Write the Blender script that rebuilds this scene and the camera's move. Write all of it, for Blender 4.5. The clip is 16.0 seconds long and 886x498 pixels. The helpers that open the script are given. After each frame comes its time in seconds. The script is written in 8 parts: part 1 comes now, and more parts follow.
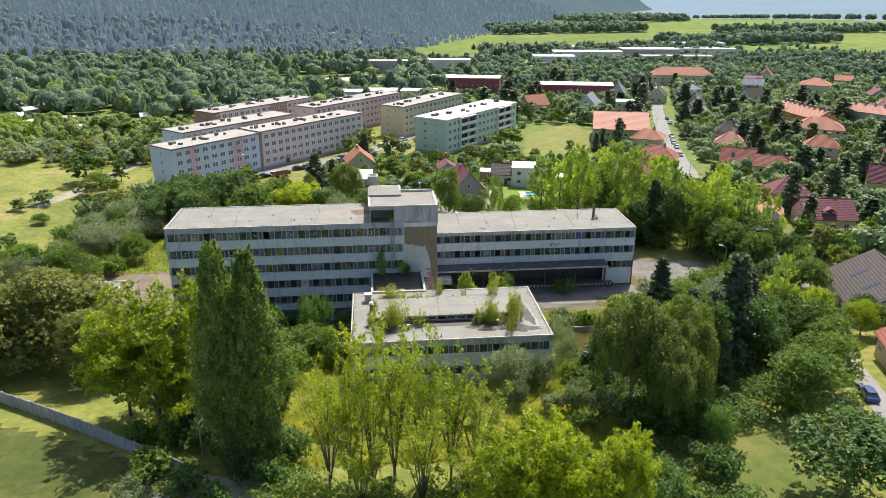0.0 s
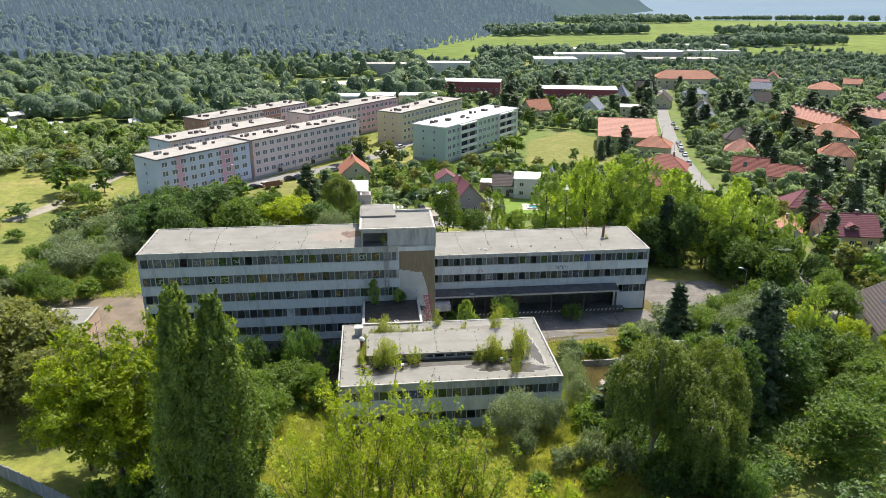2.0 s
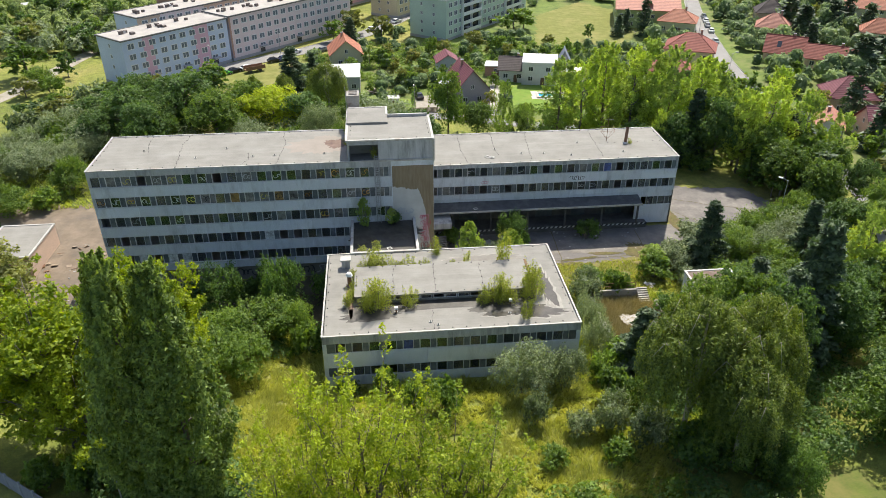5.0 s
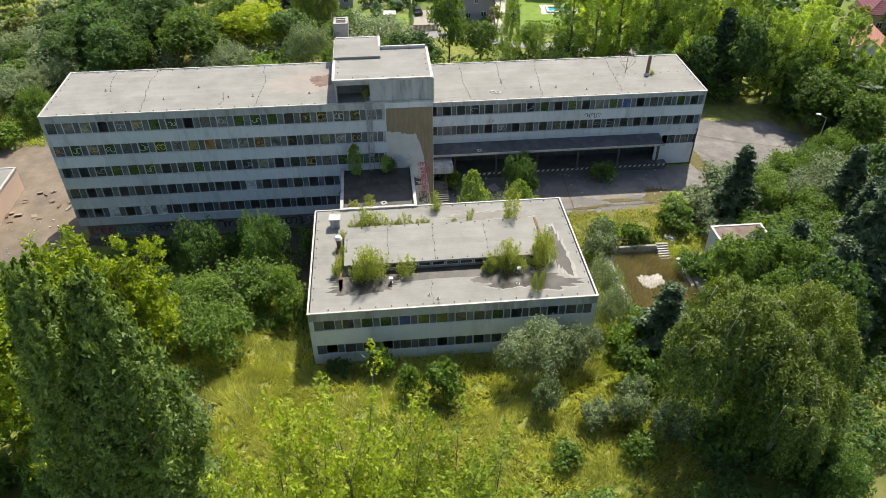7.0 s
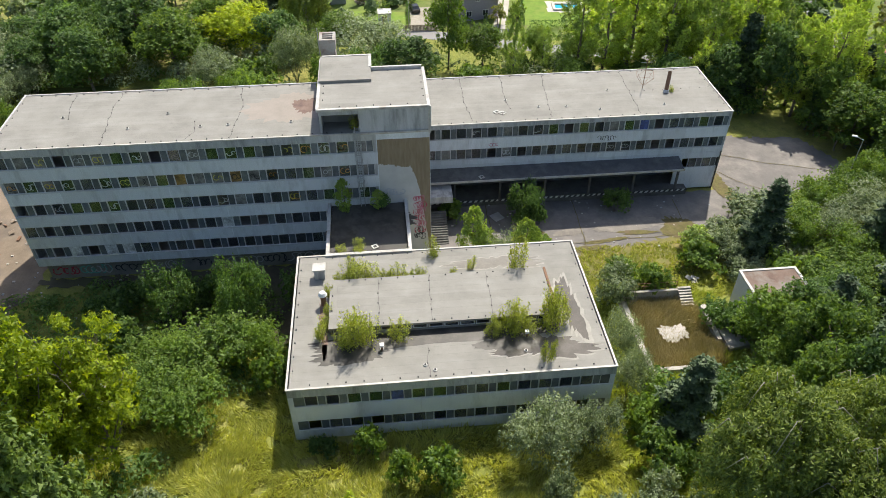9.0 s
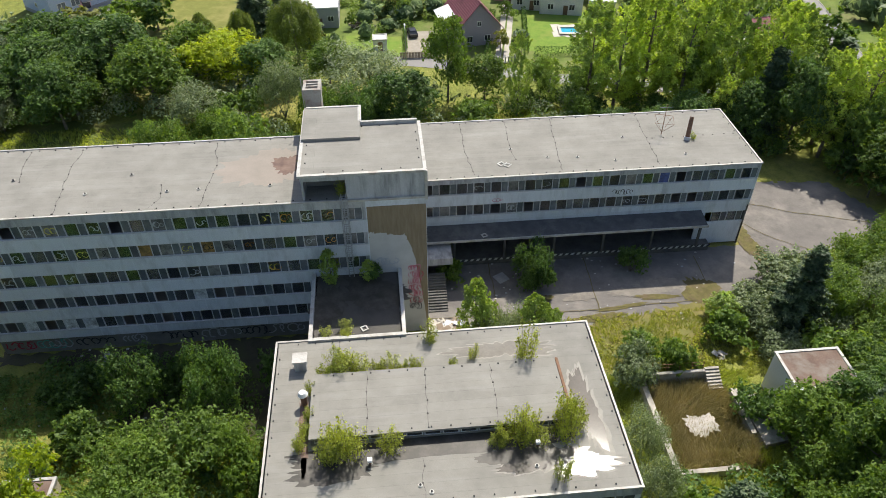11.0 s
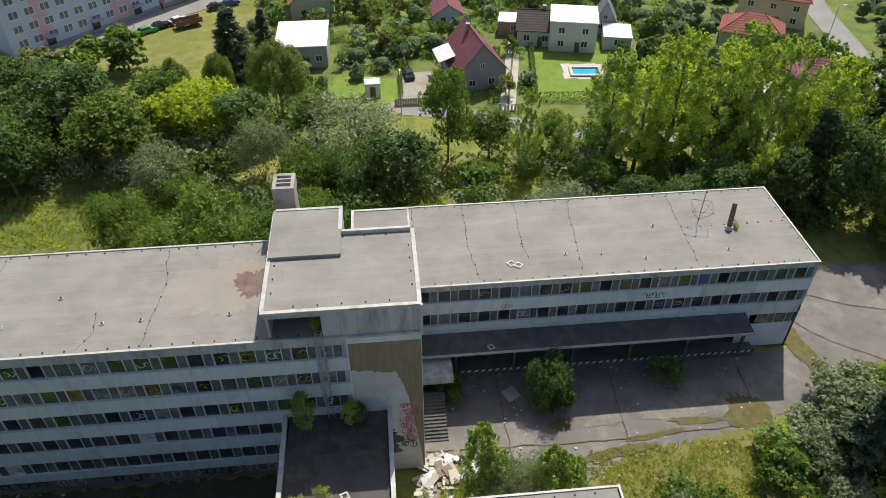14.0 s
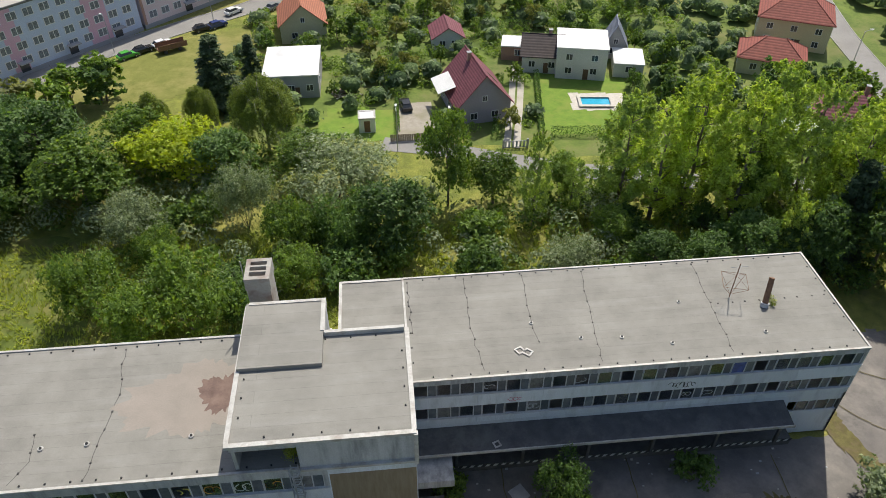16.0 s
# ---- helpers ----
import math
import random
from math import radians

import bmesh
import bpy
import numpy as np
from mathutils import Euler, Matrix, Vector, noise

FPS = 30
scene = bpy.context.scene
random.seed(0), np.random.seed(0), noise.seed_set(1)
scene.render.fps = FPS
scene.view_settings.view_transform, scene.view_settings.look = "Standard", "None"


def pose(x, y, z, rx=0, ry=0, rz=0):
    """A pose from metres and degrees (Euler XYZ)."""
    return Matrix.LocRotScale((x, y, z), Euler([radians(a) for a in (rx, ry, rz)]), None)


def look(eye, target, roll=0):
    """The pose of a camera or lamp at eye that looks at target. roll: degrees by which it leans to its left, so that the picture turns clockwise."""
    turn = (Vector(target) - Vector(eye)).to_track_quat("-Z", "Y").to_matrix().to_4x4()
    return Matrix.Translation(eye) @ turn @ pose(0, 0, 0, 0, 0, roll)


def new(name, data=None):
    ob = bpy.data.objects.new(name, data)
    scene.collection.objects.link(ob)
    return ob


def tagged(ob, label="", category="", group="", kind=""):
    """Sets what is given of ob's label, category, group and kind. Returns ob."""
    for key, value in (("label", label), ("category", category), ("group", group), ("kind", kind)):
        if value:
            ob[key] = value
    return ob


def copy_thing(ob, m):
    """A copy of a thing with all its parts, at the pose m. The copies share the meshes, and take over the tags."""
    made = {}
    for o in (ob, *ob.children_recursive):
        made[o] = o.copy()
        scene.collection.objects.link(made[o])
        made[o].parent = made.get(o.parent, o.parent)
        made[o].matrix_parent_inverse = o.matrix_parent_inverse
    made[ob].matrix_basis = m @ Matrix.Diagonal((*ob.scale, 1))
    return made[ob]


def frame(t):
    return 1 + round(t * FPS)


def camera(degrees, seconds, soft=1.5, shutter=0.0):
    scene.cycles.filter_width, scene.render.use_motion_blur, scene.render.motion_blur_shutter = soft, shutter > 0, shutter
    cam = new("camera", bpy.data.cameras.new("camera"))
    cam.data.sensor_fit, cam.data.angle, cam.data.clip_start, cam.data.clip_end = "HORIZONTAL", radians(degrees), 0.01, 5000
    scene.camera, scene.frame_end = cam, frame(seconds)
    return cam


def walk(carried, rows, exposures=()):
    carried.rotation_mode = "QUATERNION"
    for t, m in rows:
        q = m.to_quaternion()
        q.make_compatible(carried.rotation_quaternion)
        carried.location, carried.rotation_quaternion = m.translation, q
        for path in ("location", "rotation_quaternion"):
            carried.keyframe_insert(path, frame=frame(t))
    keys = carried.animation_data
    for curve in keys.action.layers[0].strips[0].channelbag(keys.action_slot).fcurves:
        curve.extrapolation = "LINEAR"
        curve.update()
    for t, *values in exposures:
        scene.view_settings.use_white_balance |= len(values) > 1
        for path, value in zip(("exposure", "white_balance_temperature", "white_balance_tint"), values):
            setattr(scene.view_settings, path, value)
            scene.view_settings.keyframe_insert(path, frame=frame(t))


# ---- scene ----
cam = camera(63.6, 16.0, 0.75)
METRES, EYE, TILT, LEAN, TURN = 99.1, 61.3, 0.0, -1.95, -4.8
ROWS = [
    (0.0, 0.0, 0.0, 0.0, -0.72, -20.16, 1.97),
    (0.5, 0.0011, 0.0298, 0.0008, -0.74, -20.15, 1.97),
    (1.0, 0.0022, 0.0599, 0.0014, -0.74, -20.13, 1.97),
    (1.5, 0.0033, 0.0899, 0.0023, -0.74, -20.11, 1.96),
    (2.0, 0.0042, 0.1198, 0.0033, -0.75, -20.1, 1.97),
    (2.5, 0.005, 0.1494, 0.0031, -0.76, -20.88, 1.97),
    (3.0, 0.0057, 0.1797, 0.0037, -0.74, -22.7, 1.98),
    (3.5, 0.0063, 0.2103, 0.0047, -0.73, -24.59, 1.98),
    (4.0, 0.007, 0.2408, 0.0057, -0.71, -26.52, 1.98),
    (6.5, 0.0091, 0.3962, 0.0101, -0.67, -36.24, 2.02),
    (7.0, 0.0101, 0.4278, 0.0105, -0.64, -38.17, 2.04),
    (7.5, 0.0109, 0.4609, 0.0117, -0.64, -39.95, 2.03),
    (8.0, 0.0118, 0.4933, 0.0121, -0.64, -39.94, 2.02),
    (8.5, 0.0128, 0.5258, 0.0128, -0.64, -39.92, 2.03),
    (9.0, 0.0133, 0.5579, 0.0137, -0.65, -39.91, 2.0),
    (11.5, 0.0177, 0.7186, 0.0175, -0.64, -39.91, 2.03),
    (12.0, 0.0181, 0.7503, 0.0184, -0.65, -39.93, 2.03),
    (12.5, 0.0187, 0.7819, 0.019, -0.64, -39.94, 2.02),
    (13.0, 0.0189, 0.8131, 0.0195, -0.64, -39.91, 2.0),
    (13.5, 0.0194, 0.8444, 0.0202, -0.65, -39.92, 2.0),
    (14.0, 0.0198, 0.8759, 0.0211, -0.65, -39.94, 2.0),
    (14.5, 0.0202, 0.9072, 0.022, -0.66, -39.96, 2.01),
    (15.0, 0.0209, 0.9383, 0.0229, -0.66, -39.99, 2.02),
    (15.5, 0.0215, 0.9689, 0.0234, -0.67, -40.01, 2.04),
    (16.0, 0.022, 0.9994, 0.0248, -0.67, -40.06, 2.03),
]
walk(cam, [(t, pose(0, 0, EYE, TILT, LEAN, TURN) @ pose(METRES * x, METRES * y, METRES * z, 90 + pitch, roll, yaw)) for t, x, y, z, yaw, pitch, roll in ROWS], [(0.0, 0.36), (4.0, 0.36), (9.0, 0.32), (12.0, 0.03), (16.0, -0.1)])

# ---- light ----
SUN_EL, SUN_AZ = radians(56.5), radians(25.5)
world = bpy.data.worlds.new("sky")
scene.world = world
world.use_nodes = True
_n = world.node_tree.nodes
_sky = _n.new("ShaderNodeTexSky")
_sky.sky_type = "NISHITA"
_sky.sun_disc = False
_sky.sun_elevation, _sky.sun_rotation = SUN_EL, SUN_AZ
_sky.dust_density = 2.0
_n["Background"].inputs["Strength"].default_value = 0.132
world.node_tree.links.new(_sky.outputs[0], _n["Background"].inputs["Color"])
_sun = bpy.data.lights.new("sun", "SUN")
_sun.energy, _sun.angle, _sun.color = 5.0, radians(0.53), (1.0, 0.94, 0.83)
_to = Vector((math.sin(SUN_AZ) * math.cos(SUN_EL), math.cos(SUN_AZ) * math.cos(SUN_EL), math.sin(SUN_EL)))
new("sun", _sun).matrix_world = look(_to * 300, (0, 0, 0))

# ---- materials ----
def mat(name, rough=0.8, metal=0.0):
    m = bpy.data.materials.new(name)
    m.use_nodes = True
    b = m.node_tree.nodes["Principled BSDF"]
    b.inputs["Roughness"].default_value, b.inputs["Metallic"].default_value = rough, metal
    return m, m.node_tree.nodes, m.node_tree.links, b


def tex_noise(n, l, scale, detail=4.0, src=None, rough=0.6, stretch=None):
    t = n.new("ShaderNodeTexNoise")
    t.inputs["Scale"].default_value, t.inputs["Detail"].default_value, t.inputs["Roughness"].default_value = scale, detail, rough
    if src is not None:
        if stretch:
            mp = n.new("ShaderNodeMapping")
            mp.inputs["Scale"].default_value = stretch
            l.new(src, mp.inputs["Vector"])
            src = mp.outputs[0]
        l.new(src, t.inputs["Vector"])
    return t.outputs["Fac"]


def ramp(n, l, fac, stops):
    r = n.new("ShaderNodeValToRGB")
    while len(r.color_ramp.elements) < len(stops):
        r.color_ramp.elements.new(0.5)
    for e, (p, c) in zip(r.color_ramp.elements, stops):
        e.position, e.color = p, (*c, 1)
    l.new(fac, r.inputs["Fac"])
    return r.outputs["Color"]


def mixc(n, l, fac, a, b, kind="MIX"):
    x = n.new("ShaderNodeMix")
    x.data_type, x.blend_type = "RGBA", kind
    for s, v in ((x.inputs["Factor"], fac), (x.inputs[6], a), (x.inputs[7], b)):
        if isinstance(v, (int, float)):
            s.default_value = v
        elif isinstance(v, tuple):
            s.default_value = (*v, 1)
        else:
            l.new(v, s)
    return x.outputs[2]


def mathn(n, l, op, a, b=0.0):
    x = n.new("ShaderNodeMath")
    x.operation = op
    for s, v in zip(x.inputs, (a, b)):
        if isinstance(v, (int, float)):
            s.default_value = v
        else:
            l.new(v, s)
    return x.outputs[0]


def bump(n, l, b, height, strength=0.3, dist=0.05):
    x = n.new("ShaderNodeBump")
    x.inputs["Strength"].default_value, x.inputs["Distance"].default_value = strength, dist
    l.new(height, x.inputs["Height"])
    l.new(x.outputs[0], b.inputs["Normal"])


def place(n):
    return n.new("ShaderNodeNewGeometry").outputs["Position"]


def surface(name, c1, c2, scale=1.5, rough=0.85, fine=14.0, dirt=None, dirt_scale=0.25, bumps=0.25, stretch=None, vary=0.0):
    """A worn surface: two tones at a middle scale, a fine grain, and stains of their own shape."""
    m, n, l, b = mat(name, rough)
    pos = place(n)
    col = ramp(n, l, tex_noise(n, l, scale, 5, pos, 0.65, stretch), [(0.3, c1), (0.7, c2)])
    grain = tex_noise(n, l, fine, 3, pos)
    col = mixc(n, l, 0.35, col, ramp(n, l, grain, [(0.25, (0.55, 0.55, 0.55)), (0.75, (1.25, 1.25, 1.25))]), "MULTIPLY")
    if dirt:
        f = ramp(n, l, tex_noise(n, l, dirt_scale, 6, pos, 0.7, stretch), [(0.48, (0, 0, 0)), (0.66, (1, 1, 1))])
        col = mixc(n, l, mathn(n, l, "MULTIPLY", f, 0.75), col, dirt)
    if vary:
        r = n.new("ShaderNodeObjectInfo").outputs["Random"]
        v = mathn(n, l, "ADD", mathn(n, l, "MULTIPLY", r, vary), 1 - vary / 2)
        hs = n.new("ShaderNodeHueSaturation")
        l.new(v, hs.inputs["Value"])
        l.new(col, hs.inputs["Color"])
        col = hs.outputs[0]
    l.new(col, b.inputs["Base Color"])
    bump(n, l, b, grain, bumps, 0.03)
    return m


def plain(name, c, rough=0.6, metal=0.0, vary=0.12):
    m, n, l, b = mat(name, rough, metal)
    f = tex_noise(n, l, 3.0, 4, place(n))
    l.new(ramp(n, l, f, [(0.25, tuple(v * (1 - vary) for v in c)), (0.75, tuple(min(1, v * (1 + vary)) for v in c))]), b.inputs["Base Color"])
    return m


def leaf(name, dark, light, through_col, share=0.4, spread=0.5):
    dark, light = [(c[0] * 1.04, c[1], c[2] * 1.4) for c in (dark, light)]
    through_col = (through_col[0] * .9, through_col[1] * .88, through_col[2] * .8)
    m, n, l, b = mat(name, 0.55)
    geo = n.new("ShaderNodeNewGeometry")
    r = mathn(n, l, "ADD", mathn(n, l, "MULTIPLY", geo.outputs["Random Per Island"], 0.65), mathn(n, l, "MULTIPLY", n.new("ShaderNodeObjectInfo").outputs["Random"], 0.35))
    col = ramp(n, l, r, [(0.1, dark), (0.9, light)])
    patch = tex_noise(n, l, spread, 3, geo.outputs["Position"])
    col = mixc(n, l, 0.6, col, ramp(n, l, patch, [(0.3, (0.6, 0.65, 0.6)), (0.7, (1.3, 1.25, 1.15))]), "MULTIPLY")
    l.new(col, b.inputs["Base Color"])
    b.inputs["Specular IOR Level"].default_value = 0.35
    t = n.new("ShaderNodeBsdfTranslucent")
    l.new(mixc(n, l, 1.0, col, through_col, "MULTIPLY"), t.inputs["Color"])
    mx = n.new("ShaderNodeMixShader")
    mx.inputs[0].default_value = share
    l.new(b.outputs[0], mx.inputs[1])
    l.new(t.outputs[0], mx.inputs[2])
    l.new(mx.outputs[0], n["Material Output"].inputs["Surface"])
    return m


PALE_BARK = surface("pale_bark", (0.25, 0.23, 0.18), (0.42, 0.39, 0.32), 4, 0.9, 20)
BARK = surface("bark", (0.12, 0.1, 0.08), (0.24, 0.21, 0.17), 4, 0.95, 20)
LEAF_MID = leaf("leaf_mid", (0.055, 0.11, 0.016), (0.21, 0.32, 0.05), (2.2, 2.2, 0.7), 0.42)
LEAF_DARK = leaf("leaf_dark", (0.04, 0.085, 0.018), (0.155, 0.26, 0.055), (2.1, 2.2, 0.8), 0.38)
LEAF_YELLOW = leaf("leaf_yellow", (0.13, 0.205, 0.01), (0.41, 0.5, 0.034), (2.0, 1.95, 0.4), 0.47)
LEAF_ASPEN = leaf("leaf_aspen", (0.22, 0.32, 0.05), (0.54, 0.66, 0.14), (1.8, 1.8, 0.6), 0.55)
LEAF_BIRCH = leaf("leaf_birch", (0.15, 0.24, 0.045), (0.42, 0.54, 0.13), (1.9, 1.9, 0.6), 0.48)
LEAF_LIME = leaf("leaf_lime", (0.19, 0.27, 0.014), (0.45, 0.535, 0.045), (1.9, 1.9, 0.4), 0.48)
LEAF_SAP = leaf("leaf_sapling", (0.165, 0.215, 0.026), (0.42, 0.48, 0.09), (1.8, 1.8, 0.5), 0.45)
LEAF_POP = leaf("leaf_poplar", (0.068, 0.125, 0.02), (0.26, 0.355, 0.07), (2.1, 2.1, 0.7), 0.36)
LEAF_GREY = leaf("leaf_grey", (0.085, 0.13, 0.045), (0.34, 0.41, 0.18), (1.7, 1.8, 0.8), 0.34)
LEAF_OLIVE = leaf("leaf_olive", (0.1, 0.125, 0.024), (0.3, 0.33, 0.085), (1.9, 1.9, 0.7), 0.42)
LEAF_WEEP = leaf("leaf_weep", (0.07, 0.115, 0.016), (0.3, 0.38, 0.06), (1.8, 1.85, 0.5), 0.34)
# paler and bluer than near leaves: distance haze put into the colour
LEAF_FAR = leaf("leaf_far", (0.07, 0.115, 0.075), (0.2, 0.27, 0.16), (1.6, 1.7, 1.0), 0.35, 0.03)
NEEDLE = leaf("needle", (0.03, 0.062, 0.022), (0.13, 0.19, 0.065), (1.3, 1.5, 0.8), 0.2)

# ---- mesh tools ----
def mesh(name, verts, faces, material=None, smooth=False):
    me = bpy.data.meshes.new(name)
    me.from_pydata(verts, [], faces)
    if material:
        for m in material if isinstance(material, (list, tuple)) else [material]:
            me.materials.append(m)
    if smooth:
        me.polygons.foreach_set("use_smooth", [True] * len(me.polygons))
    me.update()
    return me


class Shape:
    """Gathers boxes, prisms and sheets into one mesh."""

    def __init__(self):
        self.v, self.f, self.m = [], [], []

    def add(self, verts, faces, k=0):
        o = len(self.v)
        self.v += [tuple(p) for p in verts]
        self.f += [tuple(i + o for i in q) for q in faces]
        self.m += [k] * len(faces)
        return self

    def box(self, x0, y0, z0, x1, y1, z1, k=0):
        v = [(x, y, z) for z in (z0, z1) for y in (y0, y1) for x in (x0, x1)]
        return self.add(v, [(0, 2, 3, 1), (4, 5, 7, 6), (0, 1, 5, 4), (1, 3, 7, 5), (3, 2, 6, 7), (2, 0, 4, 6)], k)

    def bar(self, a, b, r, sides=5, r2=None, k=0):
        a, b = Vector(a), Vector(b)
        q = (b - a).to_track_quat("Z", "Y")
        r2 = r if r2 is None else r2
        ring = [Vector((math.cos(2 * math.pi * i / sides), math.sin(2 * math.pi * i / sides), 0)) for i in range(sides)]
        v = [a + q @ (p * r) for p in ring] + [b + q @ (p * r2) for p in ring]
        f = [(i, (i + 1) % sides, sides + (i + 1) % sides, sides + i) for i in range(sides)]
        return self.add(v, f + [tuple(reversed(range(sides))), tuple(range(sides, 2 * sides))], k)

    def grid(self, xs, zs, solid, y0, y1, k=0):
        """A pierced board in the xz plane, in one piece: solid(i, j) tells which cells are filled."""
        nx, nz = len(xs), len(zs)
        v = [(x, y, z) for y in (y0, y1) for z in zs for x in xs]
        q = nx * nz
        f = []
        on = lambda i, j: 0 <= i < nx - 1 and 0 <= j < nz - 1 and solid(i, j)
        for j in range(nz - 1):
            for i in range(nx - 1):
                if not on(i, j):
                    continue
                a, b, c, d = j * nx + i, j * nx + i + 1, (j + 1) * nx + i + 1, (j + 1) * nx + i
                f += [(a, b, c, d), (q + d, q + c, q + b, q + a)]
                for (e, g), (di, dj) in (((a, b), (0, -1)), ((b, c), (1, 0)), ((c, d), (0, 1)), ((d, a), (-1, 0))):
                    if not on(i + di, j + dj):
                        f.append((g, e, q + e, q + g))
        return self.add(v, f, k)

    def mesh(self, name, material=None, smooth=False):
        me = mesh(name, self.v, self.f, material, smooth)
        if any(self.m):
            me.polygons.foreach_set("material_index", self.m)
        return me


def part(name, shape, material, parent, label=""):
    me = shape.mesh(name, material) if isinstance(shape, Shape) else shape
    ob = new(name, me)
    ob.parent = parent
    if label:
        ob["label"] = label
    return ob


def thing(name, label, category, m=None, group="", kind=""):
    ob = new(name)
    if m is not None:
        ob.matrix_basis = m
    return tagged(ob, label, category, group, kind)


def smooth01(a, b, x):
    t = np.clip((x - a) / (b - a), 0, 1)
    return t * t * (3 - 2 * t)


def land(x, y):
    """Height of the ground."""
    x, y = np.asarray(x, float), np.asarray(y, float)
    z = 4.2 * smooth01(124, 76, y) + 1.2 * smooth01(76, 20, y)
    z = z - 1.0 * np.exp(-((x - 38) / 12) ** 2 - ((y - 107) / 9) ** 2)
    z = z + 1.2 * smooth01(60, 90, x) * smooth01(150, 110, y) * smooth01(60, 100, y)
    z = z + 5.0 * smooth01(-85, -190, x) * smooth01(120, 200, y) * smooth01(420, 300, y)
    z = z + 0.25 * np.sin(x * 0.11 + 1) * np.sin(y * 0.09) * smooth01(120, 100, y)
    return z


def gz(x, y):
    return float(land(x, y))

# ---- ground ----
def grass_ground():
    m, n, l, b = mat("meadow", 0.95)
    pos = place(n)
    big = tex_noise(n, l, 0.05, 5, pos, 0.6)
    col = ramp(n, l, big, [(0.3, (0.13, 0.17, 0.03)), (0.5, (0.23, 0.25, 0.05)), (0.7, (0.33, 0.29, 0.1))])
    mid = tex_noise(n, l, 0.55, 5, pos, 0.7)
    col = mixc(n, l, 0.8, col, ramp(n, l, mid, [(0.3, (0.5, 0.55, 0.5)), (0.7, (1.35, 1.3, 1.2))]), "MULTIPLY")
    fine = tex_noise(n, l, 7.0, 4, pos, 0.7)
    col = mixc(n, l, 0.7, col, ramp(n, l, fine, [(0.3, (0.5, 0.5, 0.45)), (0.7, (1.4, 1.4, 1.3))]), "MULTIPLY")
    soil = ramp(n, l, tex_noise(n, l, 0.13, 6, pos, 0.7), [(0.6, (0, 0, 0)), (0.72, (1, 1, 1))])
    col = mixc(n, l, mathn(n, l, "MULTIPLY", soil, 0.45), col, (0.2, 0.16, 0.1))
    l.new(col, b.inputs["Base Color"])
    bump(n, l, b, fine, 0.6, 0.25)
    return m


MEADOW = grass_ground()
# front lawn green darkened throughout to include the tree shadows across it
LAWN = surface("lawn", (0.046, 0.067, 0.009), (0.085, 0.108, 0.016), 0.6, 0.95, 9.0, (0.2, 0.18, 0.05), 0.16, 0.5)
GARDEN = surface("garden_ground", (0.07, 0.11, 0.02), (0.19, 0.26, 0.04), 0.18, 0.95, 2.5, (0.17, 0.15, 0.07), 0.09, 0.5)
LAWN_FRESH = surface("garden_lawn", (0.12, 0.21, 0.02), (0.19, 0.29, 0.035), 0.6, 0.95, 9.0, (0.22, 0.25, 0.05), 0.2, 0.5)
# dark soil, with the office wing's cast shade partly put into the brown
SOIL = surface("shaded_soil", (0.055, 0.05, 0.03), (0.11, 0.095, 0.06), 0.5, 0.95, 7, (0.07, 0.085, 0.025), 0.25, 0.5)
DUST = surface("dusty_asphalt", (0.15, 0.118, 0.083), (0.26, 0.205, 0.15), 0.3, 0.95, 9, (0.12, 0.105, 0.09), 0.14, 0.4)
CROP = surface("crop_field", (0.13, 0.25, 0.035), (0.17, 0.29, 0.05), 0.02, 0.95, 0.6, (0.2, 0.24, 0.06), 0.008, 0.2)
ASPHALT = surface("asphalt", (0.14, 0.129, 0.121), (0.21, 0.193, 0.177), 0.35, 0.9, 12, (0.29, 0.265, 0.235), 0.16, 0.3)
STREET = surface("street", (0.24, 0.23, 0.22), (0.32, 0.31, 0.29), 0.4, 0.9, 10, (0.2, 0.19, 0.18), 0.2, 0.2)
GRAVEL = surface("gravel", (0.3, 0.27, 0.22), (0.42, 0.38, 0.32), 1.2, 0.95, 16, (0.2, 0.19, 0.1), 0.3, 0.5)


def sheet(name, xs, ys, zf, material, label, category, kind="structure"):
    X, Y = np.meshgrid(xs, ys)
    v = np.stack([X, Y, zf(X, Y)], -1).reshape(-1, 3)
    nx, ny = len(xs), len(ys)
    i = (np.arange(ny - 1)[:, None] * nx + np.arange(nx - 1)[None, :]).ravel()
    f = np.stack([i, i + 1, i + nx + 1, i + nx], -1)
    return tagged(new(name, mesh(name, v.tolist(), f.tolist(), material, True)), label, category, kind=kind)


def spaced(lo, a, b, hi, step, grow=1.18):
    out, s, p = list(np.arange(a, b + 1e-6, step)), step, b
    while p < hi:
        s *= grow
        p = min(hi, p + s)
        out.append(p)
    s, p = step, a
    while p > lo:
        s *= grow
        p = max(lo, p - s)
        out.insert(0, p)
    return np.array(out)


sheet("ground", spaced(-4300, -130, 150, 4300, 2.5), spaced(-700, 20, 330, 4600, 2.5), land, MEADOW, "uneven meadow ground with dry and green grass", "ground")


